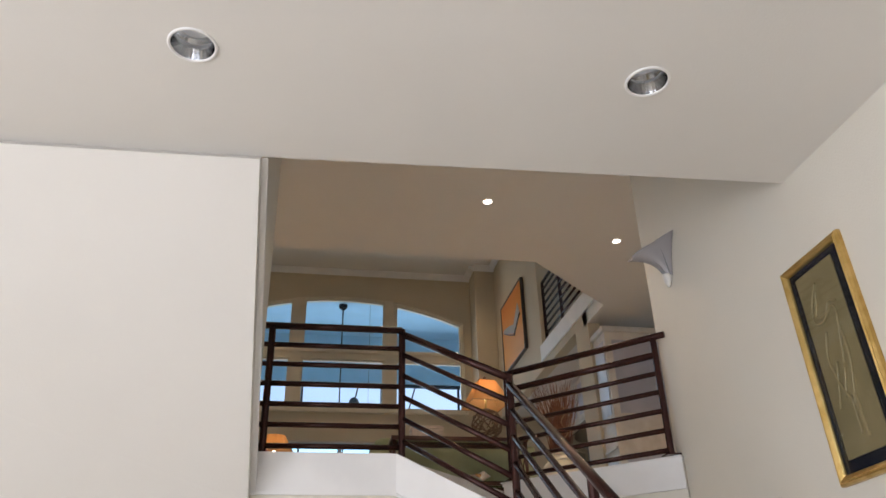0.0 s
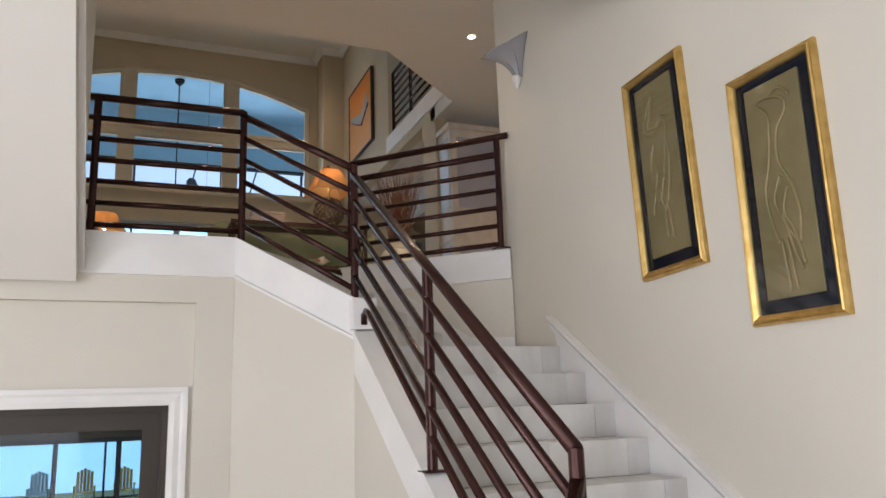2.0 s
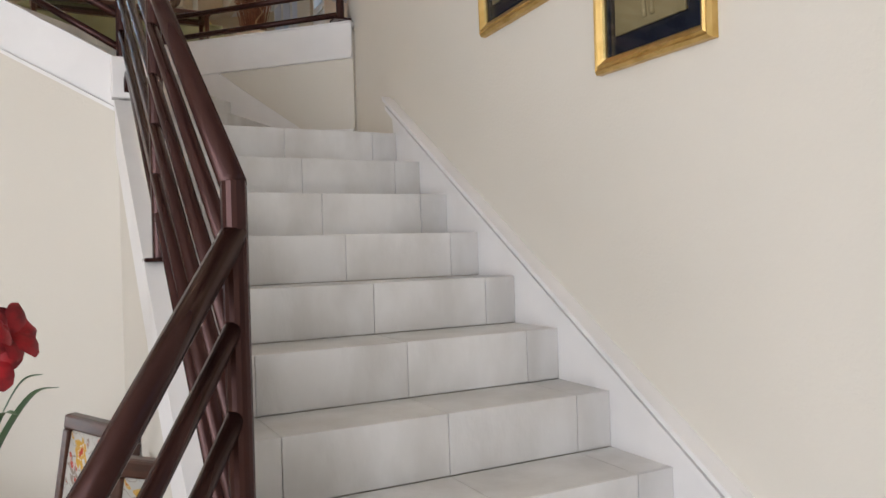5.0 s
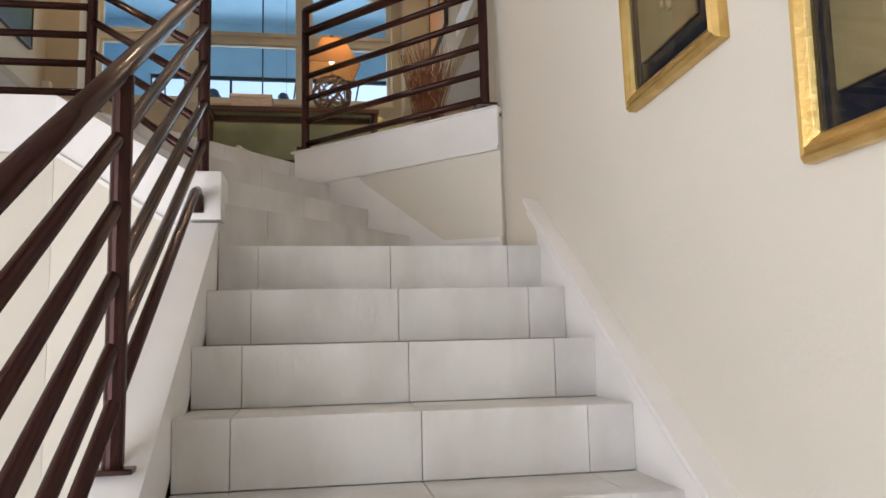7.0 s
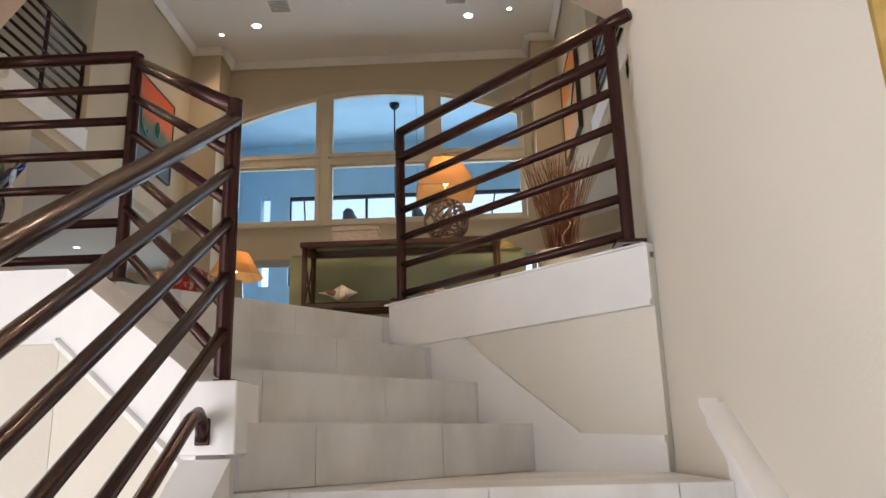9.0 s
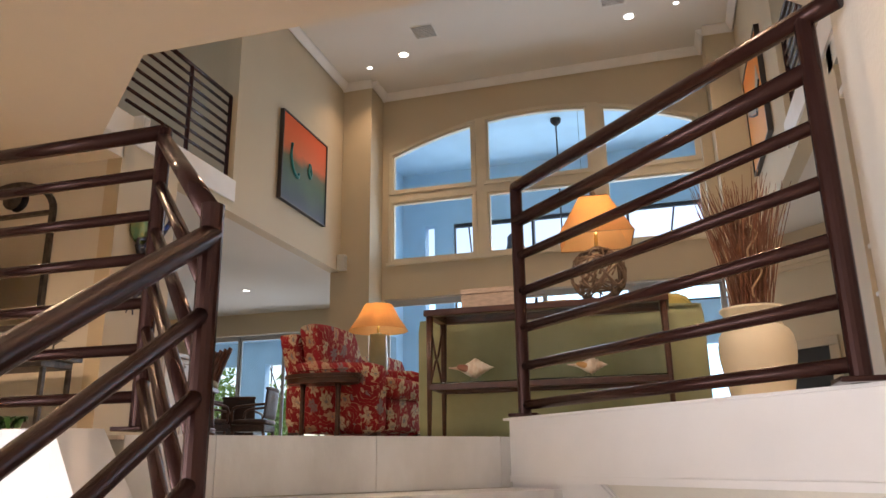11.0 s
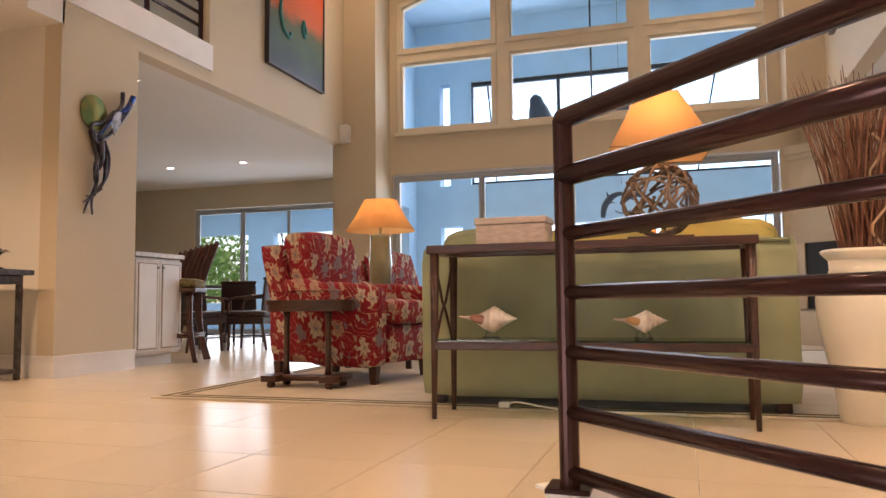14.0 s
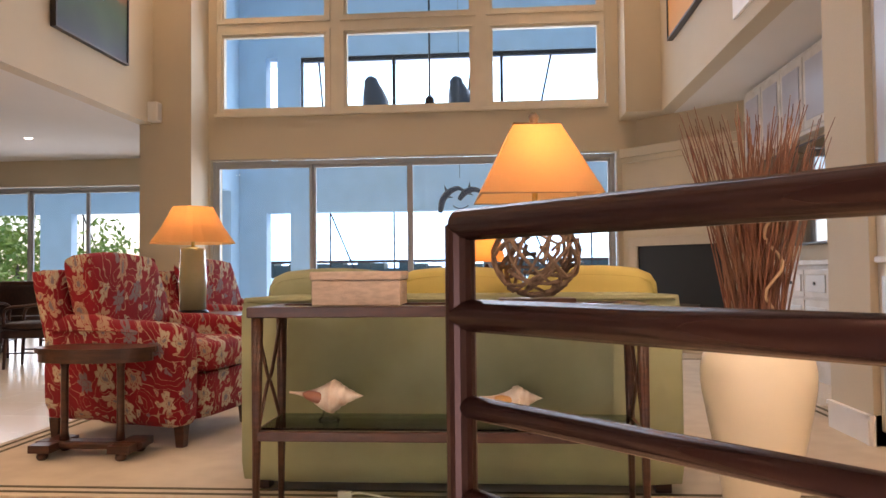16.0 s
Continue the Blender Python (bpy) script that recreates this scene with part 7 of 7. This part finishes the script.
structure("garden_ground", box(-40, -4.5, 13.9, 17, FLOOR - 0.3, FLOOR - 0.1), mat("lawn", (0.07, 0.12, 0.04), 0.9))
shrub(-9.9, 15.4, FLOOR - 0.1, 1.5, 1.7, 1)
shrub(-11.4, 16.3, FLOOR - 0.1, 1.2, 2.3, 2)
shrub(-8.3, 15.8, FLOOR - 0.1, 1.1, 1.3, 3)

# ---- floor tiles of the upper floor, last ----
fl = bpy.data.objects["floor_upper"]
TS = 0.457
bm_far = bmesh.new()
count = 0
from_line = lambda px, py: (px - LEFT_ENDS[3][0]) * -(RIGHT_ENDS[3][1] - LEFT_ENDS[3][1]) + (py - LEFT_ENDS[3][1]) * (RIGHT_ENDS[3][0] - LEFT_ENDS[3][0])


def clip(poly, n, d):
    """Keeps the part of an outline on the side where n . p >= d."""
    out = []
    for i in range(len(poly)):
        p, q = poly[i], poly[(i + 1) % len(poly)]
        a, b = n[0] * p[0] + n[1] * p[1] - d, n[0] * q[0] + n[1] * q[1] - d
        if a >= 0:
            out.append(p)
        if (a >= 0) != (b >= 0):
            t = a / (a - b)
            out.append((p[0] + (q[0] - p[0]) * t, p[1] + (q[1] - p[1]) * t))
    return out


g = 0.0015
e_dir = Vector((RIGHT_ENDS[3][0] - LEFT_ENDS[3][0], RIGHT_ENDS[3][1] - LEFT_ENDS[3][1])).normalized()
e_n = (-e_dir.y, e_dir.x)
e_d = e_n[0] * LEFT_ENDS[3][0] + e_n[1] * LEFT_ENDS[3][1] + 0.013
s_dir = Vector((1.22 - RIGHT_ENDS[3][0], 0.66 - RIGHT_ENDS[3][1])).normalized()
s_n = (-s_dir.y, s_dir.x)
s_d = s_n[0] * RIGHT_ENDS[3][0] + s_n[1] * RIGHT_ENDS[3][1]
for i in range(-21, 14):
    for j in range(0, 22):
        x0, y0 = i * TS + 0.1, 0.6 + j * TS
        if y0 > 9.1 and x0 > -3.7:
            continue
        poly = [(x0 + g, y0 + g), (x0 + TS - g, y0 + g), (x0 + TS - g, y0 + TS - g), (x0 + g, y0 + TS - g)]
        mid = (x0 + TS / 2, y0 + TS / 2)
        if mid[1] < 2.2:
            if mid[0] < 0.2:
                poly = clip(poly, e_n, e_d) if mid[0] > -1.2 else poly
            poly = clip(poly, s_n, s_d) if mid[0] > 0.0 and mid[0] < 1.5 else poly
            if mid[0] <= 0.25 and mid[0] >= -0.05:
                poly = clip(poly, e_n, e_d) if len(poly) > 2 else poly
            if mid[0] >= 1.5 and y0 < 0.78:
                poly = clip(poly, (0, 1), 0.80)
        if len(poly) < 3:
            continue
        near = math.hypot(mid[0] + 0.5, mid[1] - 2.5) < 3.9 and count < 300
        if near:
            part("tile", prism(poly, FLOOR - 0.012, FLOOR), FLOORTILE, fl)
            count += 1
        else:
            prism(poly, FLOOR - 0.012, FLOOR, bm_far)
o = part("tiles_far", bm_far, FLOORTILE, fl)
tagged(o, kind="stuff")
